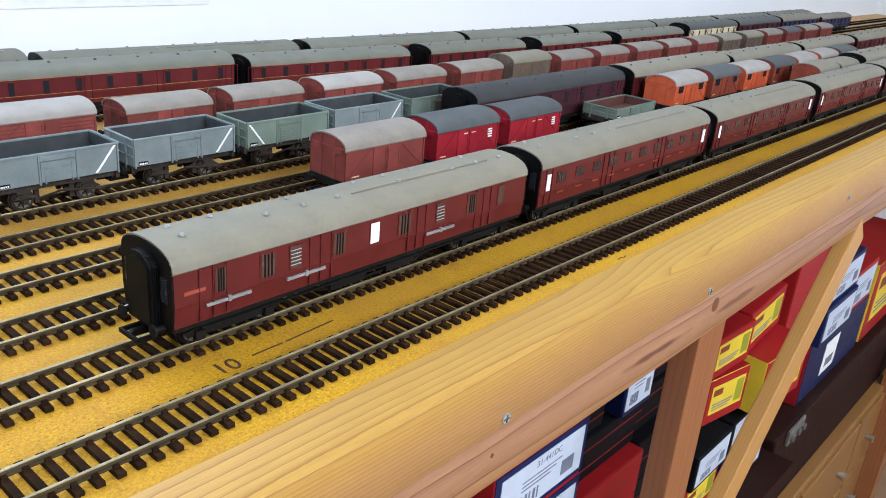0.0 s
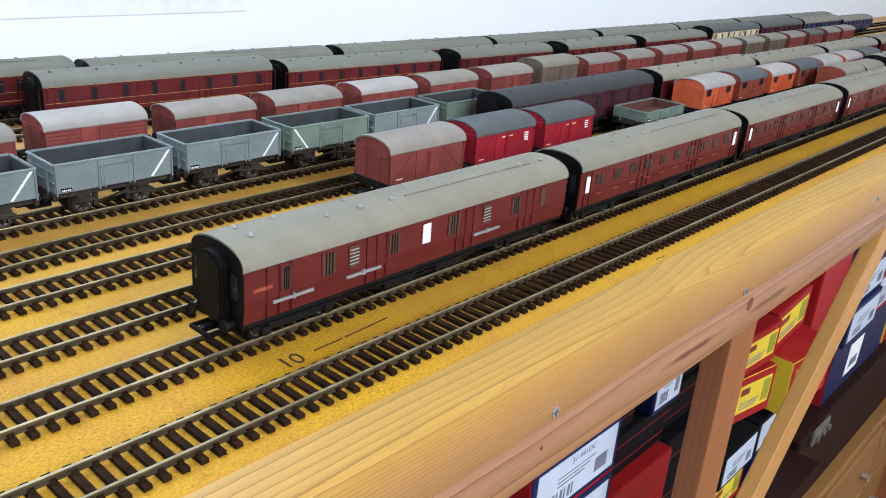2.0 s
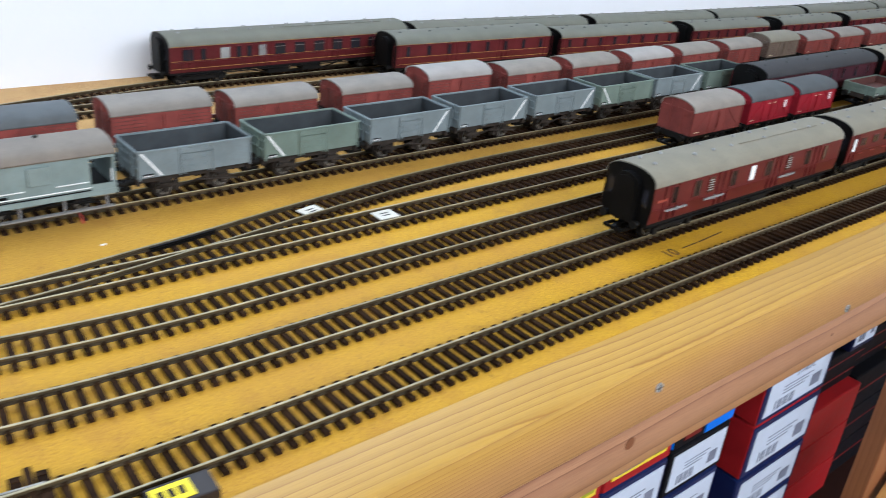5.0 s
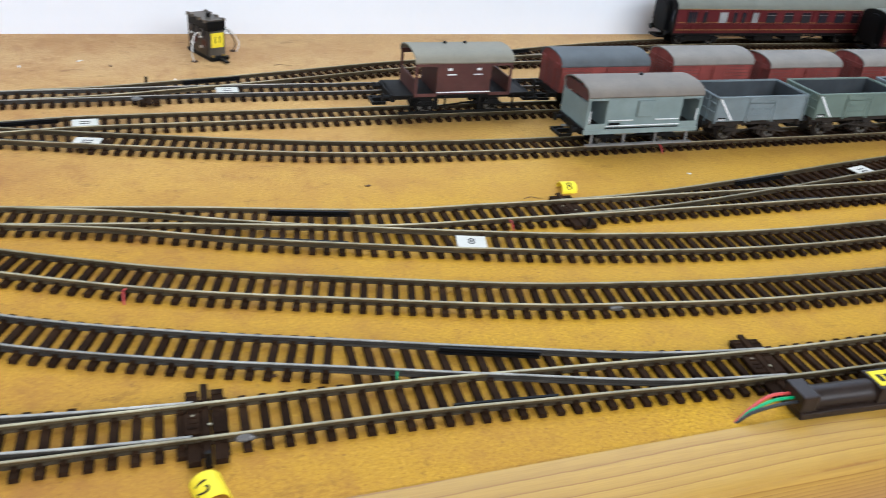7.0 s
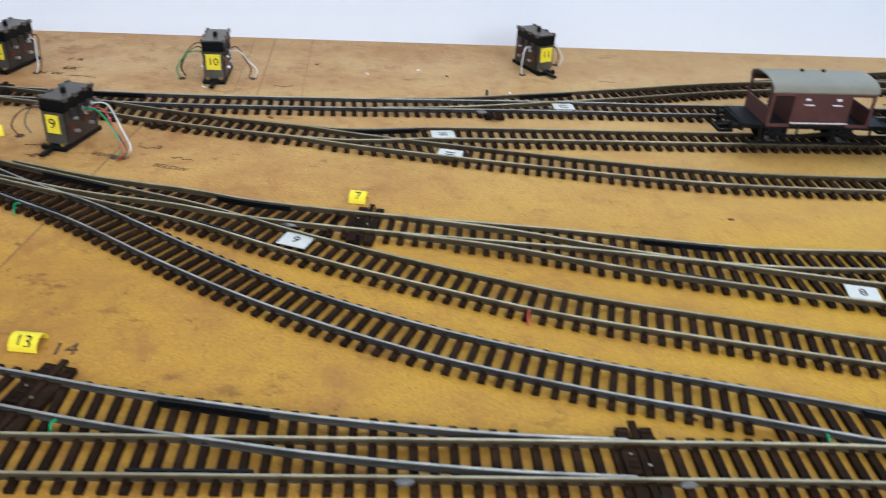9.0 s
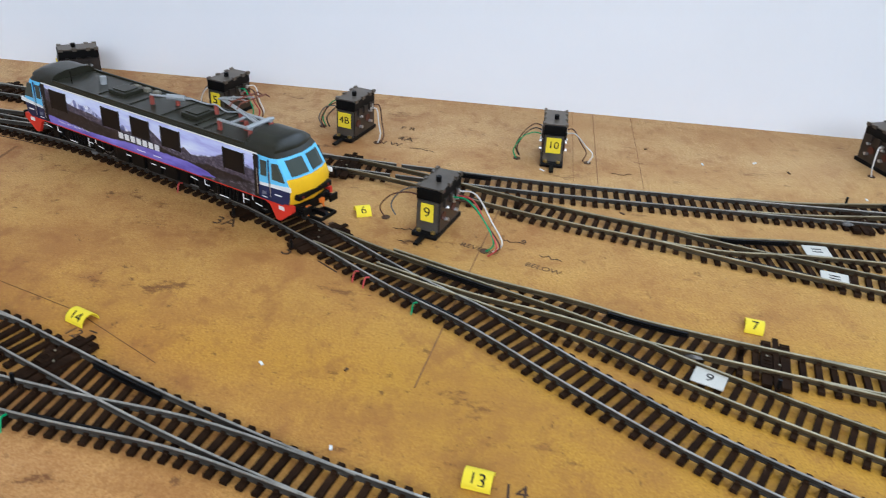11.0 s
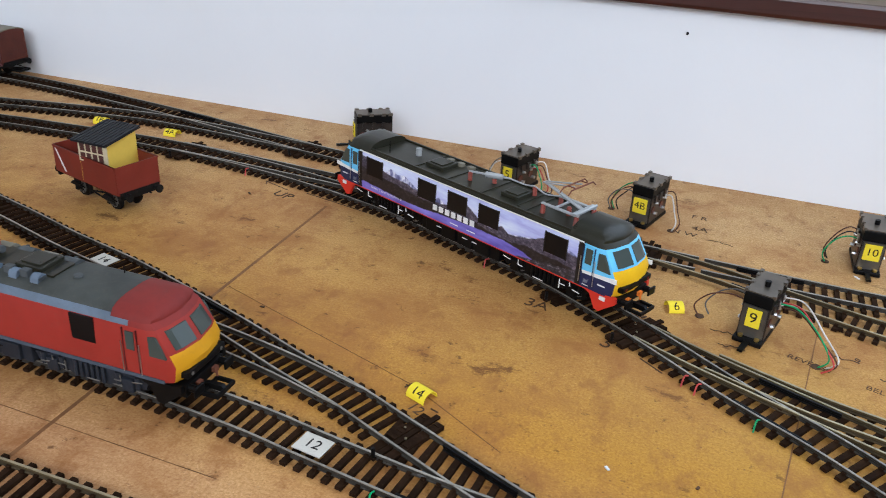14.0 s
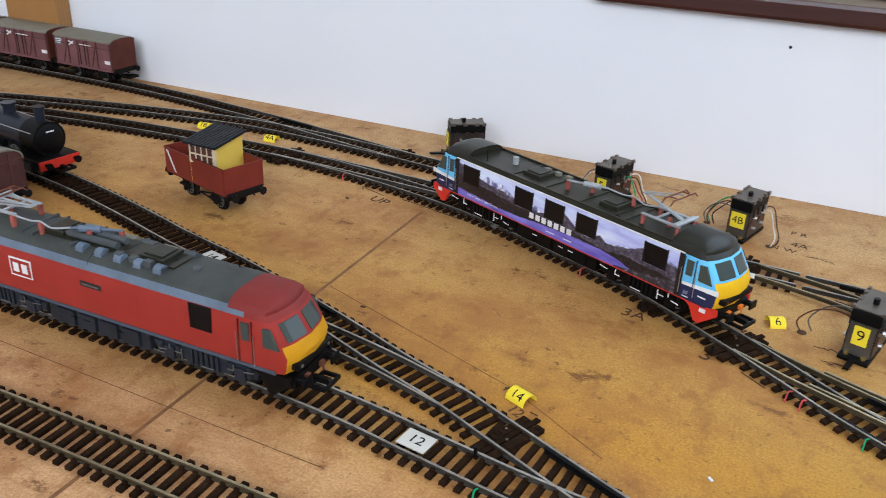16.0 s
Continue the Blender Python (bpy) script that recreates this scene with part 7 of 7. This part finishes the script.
def toe_block(x, y, turn):
    """The tie-bar end of a point: two long sleepers, a switch plate and a peg."""
    t = thing("point_tie_bar", "black plastic tie bar and peg of a point", "tie bar", "tie bars of the points")
    for k in (-0.0042, 0.0042):
        boxpart("long_sleeper", t, M["sleeper"], (k - 0.0022, k + 0.0022, -0.0175, 0.0175, 0.0004, 0.0027))
    boxpart("tie_bar", t, M["sleeper"], (-0.0013, 0.0013, -0.0205, 0.0205, 0.0020, 0.0032))
    boxpart("switch_plate", t, M["sleeper"], (-0.0062, -0.0018, -0.0052, 0.0052, 0.0020, 0.0031), 0.0005)
    boxpart("switch_plate", t, M["sleeper"], (0.0018, 0.0072, -0.0052, 0.0052, 0.0020, 0.0034), 0.0005)
    for k in (-0.0030, -0.0004, 0.0022):
        boxpart("rib", t, M["sleeper"], (0.0026, 0.0056, k, k + 0.0006, 0.0033, 0.0037))
    for k in (-0.0042, 0.0042):
        boxpart("moulded_step", t, M["sleeper"], (k - 0.0016, k + 0.0016, -0.0160, -0.0145, 0.0026, 0.0031))
    bm = B()
    rod(bm, (0, 0.0195, 0.0030), (0, 0.0195, 0.0080), 0.0009, 8)
    part("peg", bm, M["black"], t)
    bm = B()
    rod(bm, (-0.0012, 0.0014, 0.0030), (-0.0012, 0.0014, 0.0036), 0.0006, 8)
    part("rivet", bm, M["rail"], t)
    bm = B()
    rod(bm, (0.0042, -0.0036, 0.0032), (0.0042, -0.0036, 0.0037), 0.0005, 8)
    part("rivet", bm, M["rail"], t)
    t.matrix_basis = pose(x, y, 0.0002, 0, 0, turn)


for x, name in ((0.0680, "D"), (-0.1310, "A"), (-0.3400, "S"), (-0.5400, "N"), (-0.4560, "L"), (-0.5020, "L"), (-0.2250, "D"), (0.0850, "L"), (-0.1400, "U"), (-0.4650, "U"), (-0.7500, "U"), (-0.8300, "L")):
    p, a = at_track(name, x)
    toe_block(p.x, p.y, math.degrees(a) % 180)


def surface_motor():
    t = thing("surface_point_motor", "long black-brown point motor housing with a yellow label", "point motor")
    boxpart("foot", t, M["motorbrown"], (-0.0300, 0.0300, -0.0078, 0.0078, 0.0003, 0.0040), 0.0008)
    bm = B()
    rod(bm, (-0.0240, 0, 0.0062), (0.0080, 0, 0.0062), 0.0058, 18)
    part("barrel", bm, M["motorbrown"], t, "rounded barrel", True)
    boxpart("left_block", t, M["motorbrown"], (-0.0300, -0.0225, -0.0068, 0.0068, 0.0035, 0.0125), 0.0008)
    boxpart("right_block", t, M["motorbrown"], (0.0060, 0.0290, -0.0070, 0.0070, 0.0035, 0.0128), 0.0008)
    boxpart("label", t, M["tag"], (0.0070, 0.0210, -0.0050, 0.0050, 0.0128, 0.0132))
    for i in range(3):
        boxpart("writing_bar", t, M["ink"], (0.0090 + 0.0036 * i, 0.0112 + 0.0036 * i, -0.0026, 0.0022, 0.0131, 0.0134))
    for i, c in enumerate(("red", "green", "black")):
        cable("wire", [(-0.0290, 0.003 - 0.003 * i, 0.0075), (-0.040, 0.002 - 0.003 * i, 0.0080), (-0.050, -0.001 - 0.001 * i, 0.004), (-0.056, -0.003, -0.001)], 0.0008, M["wire_" + c], t)
    t.matrix_basis = pose(0.1060, 0.2725, 0.0004, 0, 0, -3) @ Matrix.Diagonal((0.95, 0.85, 0.8, 1))


surface_motor()


def board_mark(name, label, strokes, x, y, turn, w=0.00045, mat="pencil"):
    """Pen strokes on the board: thin flat bars from point to point."""
    bm = B()
    for ax, ay, bx, by in strokes:
        d = Vector((bx - ax, by - ay))
        m = Matrix.Translation(((ax + bx) / 2, (ay + by) / 2, 0.00012)) @ Matrix.Rotation(math.atan2(d.y, d.x), 4, "Z") @ Matrix.Diagonal((d.length + w, w * 2, 0.00012, 1))
        bmesh.ops.create_cube(bm, size=1, matrix=m)
    ob = tagged(link(name, bm, M[mat]), label, "marking")
    ob.matrix_basis = pose(x, y, 0, 0, 0, turn)


def board_text(text, x, y, turn, size, label):
    ob = writing("board_marking", text, size, M["pencil"], None, pose(x, y, 0.00012, 0, 0, turn))
    tagged(ob, label, "marking")


board_text("3A", -0.5150, 0.5555, -8, 0.0125, "handwritten black 3A on the bare board")
board_text("5", -0.4705, 0.5305, -30, 0.0125, "handwritten black 5 on the bare board")
board_text("UP", -0.7210, 0.6305, -12, 0.0130, "handwritten black UP on the bare board")
board_text("12", -0.5430, 0.4385, -25, 0.0085, "handwritten black 12 beside a tag")
board_text("14", -0.3390, 0.3770, 0, 0.0105, "handwritten black 14 beside a tag")
board_text("10", 0.4490, 0.3160, 0, 0.0120, "handwritten dark 10 between the tracks")
board_text("4A", -0.4357, 0.7048, -6, 0.0100, "handwritten black 4A behind the track")
board_text("F R", -0.4373, 0.7251, -4, 0.0085, "handwritten black letters behind the track")
board_text("N W", -0.4456, 0.6938, -8, 0.0085, "handwritten black letters behind the track")
board_text("REVERSE", -0.3690, 0.5560, -18, 0.0060, "handwritten dark REVERSE beside a point motor")
board_text("BELOW", -0.3330, 0.5420, -18, 0.0060, "handwritten black BELOW beside a point motor")
board_text("9", -0.3447, 0.5692, -10, 0.0070, "handwritten black 9 beside a point motor")
board_mark("arrow_mark", "pen arrow drawn on the bare board", [(-0.012, 0.004, 0.010, -0.004), (-0.012, 0.004, -0.006, 0.006), (-0.012, 0.004, -0.009, -0.001)], -0.7330, 0.6440, 0)
board_mark("line_mark", "long pen line on the bare board", [(0, 0, 0.026, -0.0055), (0.027, -0.006, 0.0524, -0.0119)], -0.7071, 0.6406, 0)
board_mark("line_mark", "short pen line on the bare board", [(0, 0, 0.012, -0.009)], -0.4520, 0.5240, 0)
board_mark("line_mark", "pen line between the front tracks", [(0, 0, 0.016, 0.0), (0.018, 0.0, 0.046, 0.001)], 0.4620, 0.3170, 2)
board_mark("dash_mark", "short pen dash beside a tag", [(-0.0020, 0, 0.0020, -0.0006)], -0.5346, 0.4411, -10)
board_mark("blot_mark", "small pen blot beside a tag", [(-0.0012, -0.0020, 0.0012, 0.0022), (-0.0014, 0.0, 0.0014, 0.0004)], -0.5527, 0.4540, 0)
rng = random.Random(5)
for x, y, n, turn in ((-0.4300, 0.6890, 6, -6), (-0.4200, 0.5700, 7, -3), (-0.3560, 0.5690, 5, -12), (-0.0500, 0.7080, 5, 4), (0.6830, 0.2735, 4, 2), (-0.2900, 0.6800, 5, 2), (-0.4150, 0.5560, 6, -5), (-0.6400, 0.7020, 5, 0), (0.0500, 0.4620, 4, 0), (-0.3350, 0.5560, 5, -14)):
    pts, px = [], 0.0
    for i in range(n):
        nx, ny = px + rng.uniform(0.0018, 0.0034), rng.uniform(-0.0016, 0.0016)
        pts.append((px, 0 if not pts else pts[-1][3], nx, ny))
        px = nx
    board_mark("scribble_mark", "illegible pen scribble on the bare board", pts, x, y, turn, 0.00032)
for x, name, side in ((-0.2118, "A", 1), (-0.1180, "A", 1), (-0.0200, "L", -1), (-0.1500, "U", 1), (-0.3900, "L", -1), (-0.5240, "S", -1), (-0.6250, "L", 1), (0.0450, "B", 1), (-0.2600, "D", 1)):
    p, a = at_track(name, x)
    n = Vector((-math.sin(a), math.cos(a)))
    bm = B()
    bmesh.ops.create_icosphere(bm, subdivisions=2, radius=1.0)
    for v in bm.verts:
        v.co *= 1 + rng.uniform(-0.22, 0.22)
    c = p + n * side * 0.0094 * (1 if math.cos(a) < 0 else 1)
    ob = tagged(link("solder_lump", bm, M["solder"], True), "dull grey lump of solder at a rail joint", "solder", "solder lumps on the rails")
    ob.matrix_basis = pose(c.x, c.y, 0.0030, 0, 0, math.degrees(a)) @ Matrix.Diagonal((0.0036, 0.0013, 0.0014, 1))
# joint between two boards and ruled pencil lines
for nm, lab, d in (("board_joint", "fine ruled line across the board", (-0.2700, -0.2697, 0.6600, 0.7940)), ("board_joint", "fine ruled line across the board", (-0.3160, -0.3157, 0.6600, 0.7940)), ("board_joint", "dark joint line between two boards", (-0.6856, -0.6836, 0.2712, 0.6270)), ("board_joint", "fine ruled line across the board", (-0.3000, -0.2995, 0.6600, 0.7940))):
    setting(nm, (*d, -0.0004, 0.00010), M["joint"], lab, "joint")
board_mark("ruled_line", "faint ruled pencil line across the board", [(0, 0, 0.026, 0.195)], -0.3850, 0.4300, 0, 0.00030, "joint")
board_mark("ruled_line", "faint ruled pencil line along the board", [(0, 0, 0.1293, -0.0451), (0.1293, -0.0451, 0.1829, -0.0757)], -0.6812, 0.5005, 0, 0.00014, "joint")
board_mark("ruled_line", "faint ruled pencil line along the board", [(0, 0, 0.33, -0.010)], -0.9300, 0.3740, 0, 0.00020, "joint")
# crumbs, wire ends and solder blobs on the board and rails
for i in range(46):
    x, y = rng.uniform(-1.0, 0.5), rng.uniform(0.285, 0.76)
    bm = B()
    box(bm, -rng.uniform(0.0008, 0.0022), rng.uniform(0.0008, 0.0022), -0.0006, 0.0006, 0.0001, 0.0006)
    ob = tagged(link("crumb", bm, M["pencil"] if i % 3 else M["paper"]), "tiny scrap of dirt or card on the board", "scrap", "scraps on the board")
    ob.matrix_basis = pose(x, y, 0, 0, 0, rng.uniform(0, 180))
for x, name, c in ((-0.1526, "B", "red"), (0.1698, "F", "red"), (-0.4150, "L", "red"), (-0.4230, "L", "red"), (-0.3900, "L", "green"), (-0.5350, "S", "green"), (-0.3250, "S", "green"), (-0.0600, "L", "green"), (-0.5500, "L", "red"), (-0.7650, "L", "red"), (0.0300, "D", "red")):
    p, a = at_track(name, x)
    t = thing("dropper_wire", "short coloured feed wire soldered to a rail", "wire", "feed wires at the rails")
    n = Vector((-math.sin(a), math.cos(a))) * (1 if math.cos(a) < 0 else -1)
    q = p + n * 0.0098
    cable("wire", [(q.x, q.y, 0.0042), (q.x + n.x * 0.003, q.y + n.y * 0.003, 0.0046), (q.x + n.x * 0.006 + 0.001, q.y + n.y * 0.006, -0.0005)], 0.00042, M["wire_" + c], t)


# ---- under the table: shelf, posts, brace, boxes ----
# chest's near-black brown on the shelf: under-table shade put into the colour
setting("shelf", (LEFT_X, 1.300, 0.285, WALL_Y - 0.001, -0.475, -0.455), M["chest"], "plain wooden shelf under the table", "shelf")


def timber(name, label, a, b, wide, thick, mat):
    a, b = Vector(a), Vector(b)
    bm = B()
    L = (b - a).length
    box(bm, -wide / 2, wide / 2, -thick / 2, thick / 2, 0, L, bev=0.0015)
    ob = tagged(link(name, bm, mat), label, "timber", kind="structure")
    z = (b - a).normalized()
    x = Vector((0, 1, 0)).cross(z).normalized()
    ob.matrix_basis = Matrix.Translation(a) @ Matrix((x, z.cross(x), z)).transposed().to_4x4()
    return ob


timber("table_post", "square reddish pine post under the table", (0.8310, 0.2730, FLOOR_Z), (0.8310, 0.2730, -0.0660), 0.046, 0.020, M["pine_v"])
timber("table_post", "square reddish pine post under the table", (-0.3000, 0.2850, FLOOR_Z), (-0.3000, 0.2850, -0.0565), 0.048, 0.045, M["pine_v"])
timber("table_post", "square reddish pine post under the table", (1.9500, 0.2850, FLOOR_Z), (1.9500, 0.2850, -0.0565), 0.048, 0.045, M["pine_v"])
timber("diagonal_brace", "slim pine diagonal brace under the table", (0.7260, 0.2500, -0.4600), (1.1080, 0.2500, -0.0680), 0.036, 0.014, M["pine_v2"])


def carton(x0, x1, z0, z1, front, side, label, style, y=0.330, deep=0.26, turn=0.0):
    """A model box, end label towards the aisle: tray, printed label, barcode and lines of print as bars."""
    t = thing("model_box", label, "box", "boxes of models under the table")
    w, h = (x1 - x0) / 2 - 0.0006, z1 - z0 - 0.0008
    bm = B()
    box(bm, -w, w, 0, deep, 0, h, bev=0.0012)
    part("carton", bm, M[side], t)
    if side == "yellow_box":
        boxpart("lid", t, M[front], (-w + 0.0006, w - 0.0006, 0.0006, deep - 0.001, h - 0.001, h + 0.0003))
    boxpart("end_panel", t, M[front], (-w + 0.0008, w - 0.0008, -0.0008, 0.001, 0.0008, h - 0.0008), 0.0003)
    if style == "white":
        boxpart("label", t, M["label_blue"], (-w * 0.88, w * 0.90, -0.0014, -0.0007, h * 0.11, h * 0.89))
        for i in range(3):
            boxpart("print_bar", t, M["greyprint"], (-w * 0.45, w * (0.40 - 0.12 * i), -0.0017, -0.0013, h * (0.60 - 0.07 * i), h * (0.617 - 0.07 * i)))
        for i in range(7):
            xx = -w * 0.62 + i * w * 0.085
            boxpart("barcode_bar", t, M["greyprint"], (xx, xx + w * (0.03 + 0.02 * (i % 2)), -0.0017, -0.0013, h * 0.18, h * 0.38))
        boxpart("print_block", t, M["greyprint"], (w * 0.42, w * 0.70, -0.0017, -0.0013, h * 0.24, h * 0.50))
    elif style == "small":
        boxpart("label", t, M["paper"], (-w * 0.40, w * 0.05, -0.0014, -0.0007, h * 0.20, h * 0.75))
        boxpart("print_block", t, M["greyprint"], (-w * 0.30, -w * 0.05, -0.0017, -0.0013, h * 0.30, h * 0.45))
    elif style == "yellow":
        boxpart("label", t, M["yellow_box"], (-w * 0.82, w * 0.82, -0.0014, -0.0007, h * 0.22, h * 0.84))
        boxpart("print_block", t, M["orange_b"], (-w * 0.74, -w * 0.30, -0.0017, -0.0013, h * 0.62, h * 0.76))
        for i in range(3):
            boxpart("print_bar", t, M["greyprint"], (-w * 0.70, w * (0.10 + 0.1 * i), -0.0017, -0.0013, h * (0.30 + 0.06 * i), h * (0.325 + 0.06 * i)))
        boxpart("barcode_block", t, M["green_ink"], (w * 0.40, w * 0.76, -0.0017, -0.0013, h * 0.30, h * 0.78))
    elif style == "two_tone":
        boxpart("blue_end", t, M["bright_blue"], (0.0, w - 0.001, -0.0014, -0.0007, 0.0010, h - 0.0010))
        boxpart("print_block", t, M["dark_red"], (-w * 0.70, -w * 0.15, -0.0014, -0.0007, h * 0.12, h * 0.60))
    elif style == "lines":
        for k in (0.5,):
            boxpart("red_line", t, M["dark_red"], (-w * 0.98, w * 0.98, -0.0014, -0.0007, h * k - 0.0007, h * k + 0.0007))
    t.matrix_basis = pose((x0 + x1) / 2, y, z0, 0, 0, turn)
    return t


NAVY, RED, YEL, DRK = "navy blue model box with a white printed end label", "red model box with a yellow printed end label", "yellow and red model box with a printed end label", "black model box with thin red lines"
# columns from the aisle's left to right: x0, x1, rows from the top down
for x0, x1, rows in ((0.140, 0.212, [(-0.150, "red_box", "red_box", RED, "yellow", 0.044), (-0.196, "blue_box", "blue_box", NAVY, "white", 0.044)]),
                     (0.214, 0.284, [(-0.150, "blue_box", "blue_box", NAVY, "white", 0.042), (-0.194, "red_box", "red_box", RED, "yellow", 0.044)]),
                     (0.286, 0.372, [(-0.150, "red_box", "red_box", RED, "yellow", 0.048), (-0.200, "red_box", "red_box", RED, "yellow", 0.044)]),
                     (0.375, 0.452, [(-0.160, "red_box", "red_box", RED, "yellow", 0.047), (-0.208, "red_box", "red_box", RED, "yellow", 0.046)]),
                     (0.454, 0.535, [(-0.162, "red_box", "red_box", RED, "yellow", 0.041), (-0.204, "blue_box", "blue_box", NAVY, "white", 0.049), (-0.249, "blue_box", "blue_box", NAVY, "white", 0.046)]),
                     (0.538, 0.622, [(-0.152, "black_box", "bright_blue", "black and bright blue model box", "two_tone", 0.049), (-0.203, "black_box", "black_box", "black model box with a wide white end label", "white", 0.047), (-0.252, "blue_box", "blue_box", NAVY, "white", 0.049)]),
                     (0.672, 0.794, [(-0.180, "blue_box", "red_box", "red model box with a navy white-labelled end", "white", 0.053), (-0.235, "blue_box", "red_box", "red model box with a navy white-labelled end", "white", 0.060), (-0.297, "blue_box", "blue_box", NAVY, "white", 0.052)])):
    for top, fr, sd, lab, st, h in rows:
        c = carton(x0, x1, top - h, top, fr, sd, lab, st)
        if (x0, top) == (0.672, -0.180):
            writing("label_number", "31-441DC", 0.0078, M["greyprint"], c, pose(0.006, -0.0016, h * 0.76, 90, 0, 0), "black printed label number")
    z, i = rows[-1][0] - rows[-1][5] - 0.001, 0
    while z > -0.42:
        h = min(0.043, z + 0.455)
        carton(x0, x1, z - h, z, ("blue_box", "red_box")[i % 2], ("blue_box", "red_box")[i % 2], NAVY if i % 2 == 0 else RED, ("white", "yellow")[i % 2])
        z -= h + 0.001
        i += 1
# dark stack beside the post, with a labelled box end and red boxes under it
for i in range(4):
    z = -0.1880 - 0.0265 * i
    carton(0.798, 0.876 if i < 2 else 0.948, z - 0.0257, z, "black_box", "black_box", DRK, "lines", 0.355 + 0.004 * (i % 2))
    carton(0.951, 1.054, z - 0.0257, z, "black_box", "black_box", DRK, "lines", 0.362 + 0.003 * (i % 2))
carton(0.893, 0.948, -0.2400, -0.1820, "blue_box", "blue_box", NAVY, "white", 0.350)
for i in range(3):
    carton(0.798, 0.948, -0.3455 - 0.0515 * i, -0.2945 - 0.0515 * i, "red_box", "red_box", "plain red model box", "", 0.345)
    carton(0.951, 1.054, -0.3455 - 0.0515 * i, -0.2945 - 0.0515 * i, "black_box", "black_box", DRK, "lines", 0.352)
# boxes past the post
carton(1.060, 1.150, -0.262, -0.212, "red_box", "red_box", RED, "yellow", 0.334, turn=-4)
carton(1.158, 1.285, -0.2680, -0.212, "red_box", "red_box", RED, "yellow", 0.342, turn=3)
carton(1.068, 1.146, -0.322, -0.264, "red_box", "yellow_box", YEL, "yellow", 0.330, turn=-10)
carton(1.172, 1.285, -0.3420, -0.270, "red_box", "yellow_box", YEL, "yellow", 0.308, turn=-5)
carton(1.060, 1.154, -0.4020, -0.354, "black_box", "black_box", "black model box with a cream end label", "white", 0.328)
carton(1.060, 1.154, -0.4545, -0.4030, "red_box", "red_box", RED, "yellow", 0.334)
carton(1.160, 1.270, -0.4540, -0.4040, "blue_box", "blue_box", NAVY, "white", 0.322)
carton(1.160, 1.290, -0.4030, -0.3540, "black_box", "black_box", "black model box with a white end label", "white", 0.330)
carton(1.420, 1.700, -0.4435, -0.345, "blue_box", "red_box", "large red and navy box with a white label", "small", 0.330, 0.30)
carton(1.302, 1.415, -0.300, -0.150, "red_box", "red_box", "tall red model box", "", 0.340)
carton(1.420, 1.560, -0.344, -0.285, "blue_box", "blue_box", NAVY, "white", 0.322)
carton(1.424, 1.562, -0.284, -0.226, "blue_box", "blue_box", NAVY, "white", 0.326)
carton(1.570, 1.690, -0.344, -0.275, "red_box", "red_box", "red model box with a white label", "white", 0.330)
carton(1.720, 2.000, -0.4435, -0.300, "red_box", "yellow_box", "large red and yellow box", "yellow", 0.330, 0.30)


def storage_chest():
    t = thing("storage_chest", "dark brown chest with a metal clasp under the table", "chest")
    boxpart("body", t, M["chest"], (1.312, 2.060, 0.318, 0.660, -0.5995, -0.4900), 0.004)
    boxpart("lid", t, M["chest"], (1.308, 2.064, 0.314, 0.664, -0.4890, -0.4445), 0.004)
    bm = B()
    box(bm, 1.350, 1.415, 0.309, 0.3145, -0.470, -0.444, bev=0.004)
    for k in (1.360, 1.385, 1.405):
        rod(bm, (k, 0.310, -0.458), (k, 0.305, -0.458), 0.005, 12)
    part("clasp", bm, M["steelgrey"], t, "dull metal clasp")


storage_chest()


def drawer_cupboard():
    t = thing("drawer_cupboard", "brown wooden cupboard with small round metal knobs", "cupboard")
    boxpart("carcass", t, M["cupboard"], (1.16, 2.10, 0.300, 0.700, FLOOR_Z + 0.0005, -0.6000), 0.003)
    for i in range(2):
        for k in range(3):
            d = boxpart("drawer", t, M["cupboard"], (1.170 + 0.305 * k, 1.465 + 0.305 * k, 0.294, 0.301, -0.745 - 0.140 * i, -0.612 - 0.140 * i), 0.002)
            for m in (0.08, 0.215):
                bm = B()
                rod(bm, (1.170 + 0.305 * k + m, 0.294, -0.68 - 0.14 * i), (1.170 + 0.305 * k + m, 0.280, -0.68 - 0.14 * i), 0.005, 14, r2=0.008)
                part("knob", bm, M["steel"], d, "round metal knob", True)


drawer_cupboard()
bm = B()
box(bm, 0.300, 0.764, WALL_Y - 0.0012, WALL_Y - 0.0003, 0.0735, 0.1250)
tagged(link("paper_sheet", bm, M["paper"]), "white paper sheet fixed to the white wall", "paper")
bm = B()
rod(bm, (-0.4720, WALL_Y - 0.0012, 0.1145), (-0.4720, WALL_Y - 0.0002, 0.1145), 0.0011, 12)
tagged(link("wall_screw", bm, M["under"]), "small dark screw head in the white wall", "screw")
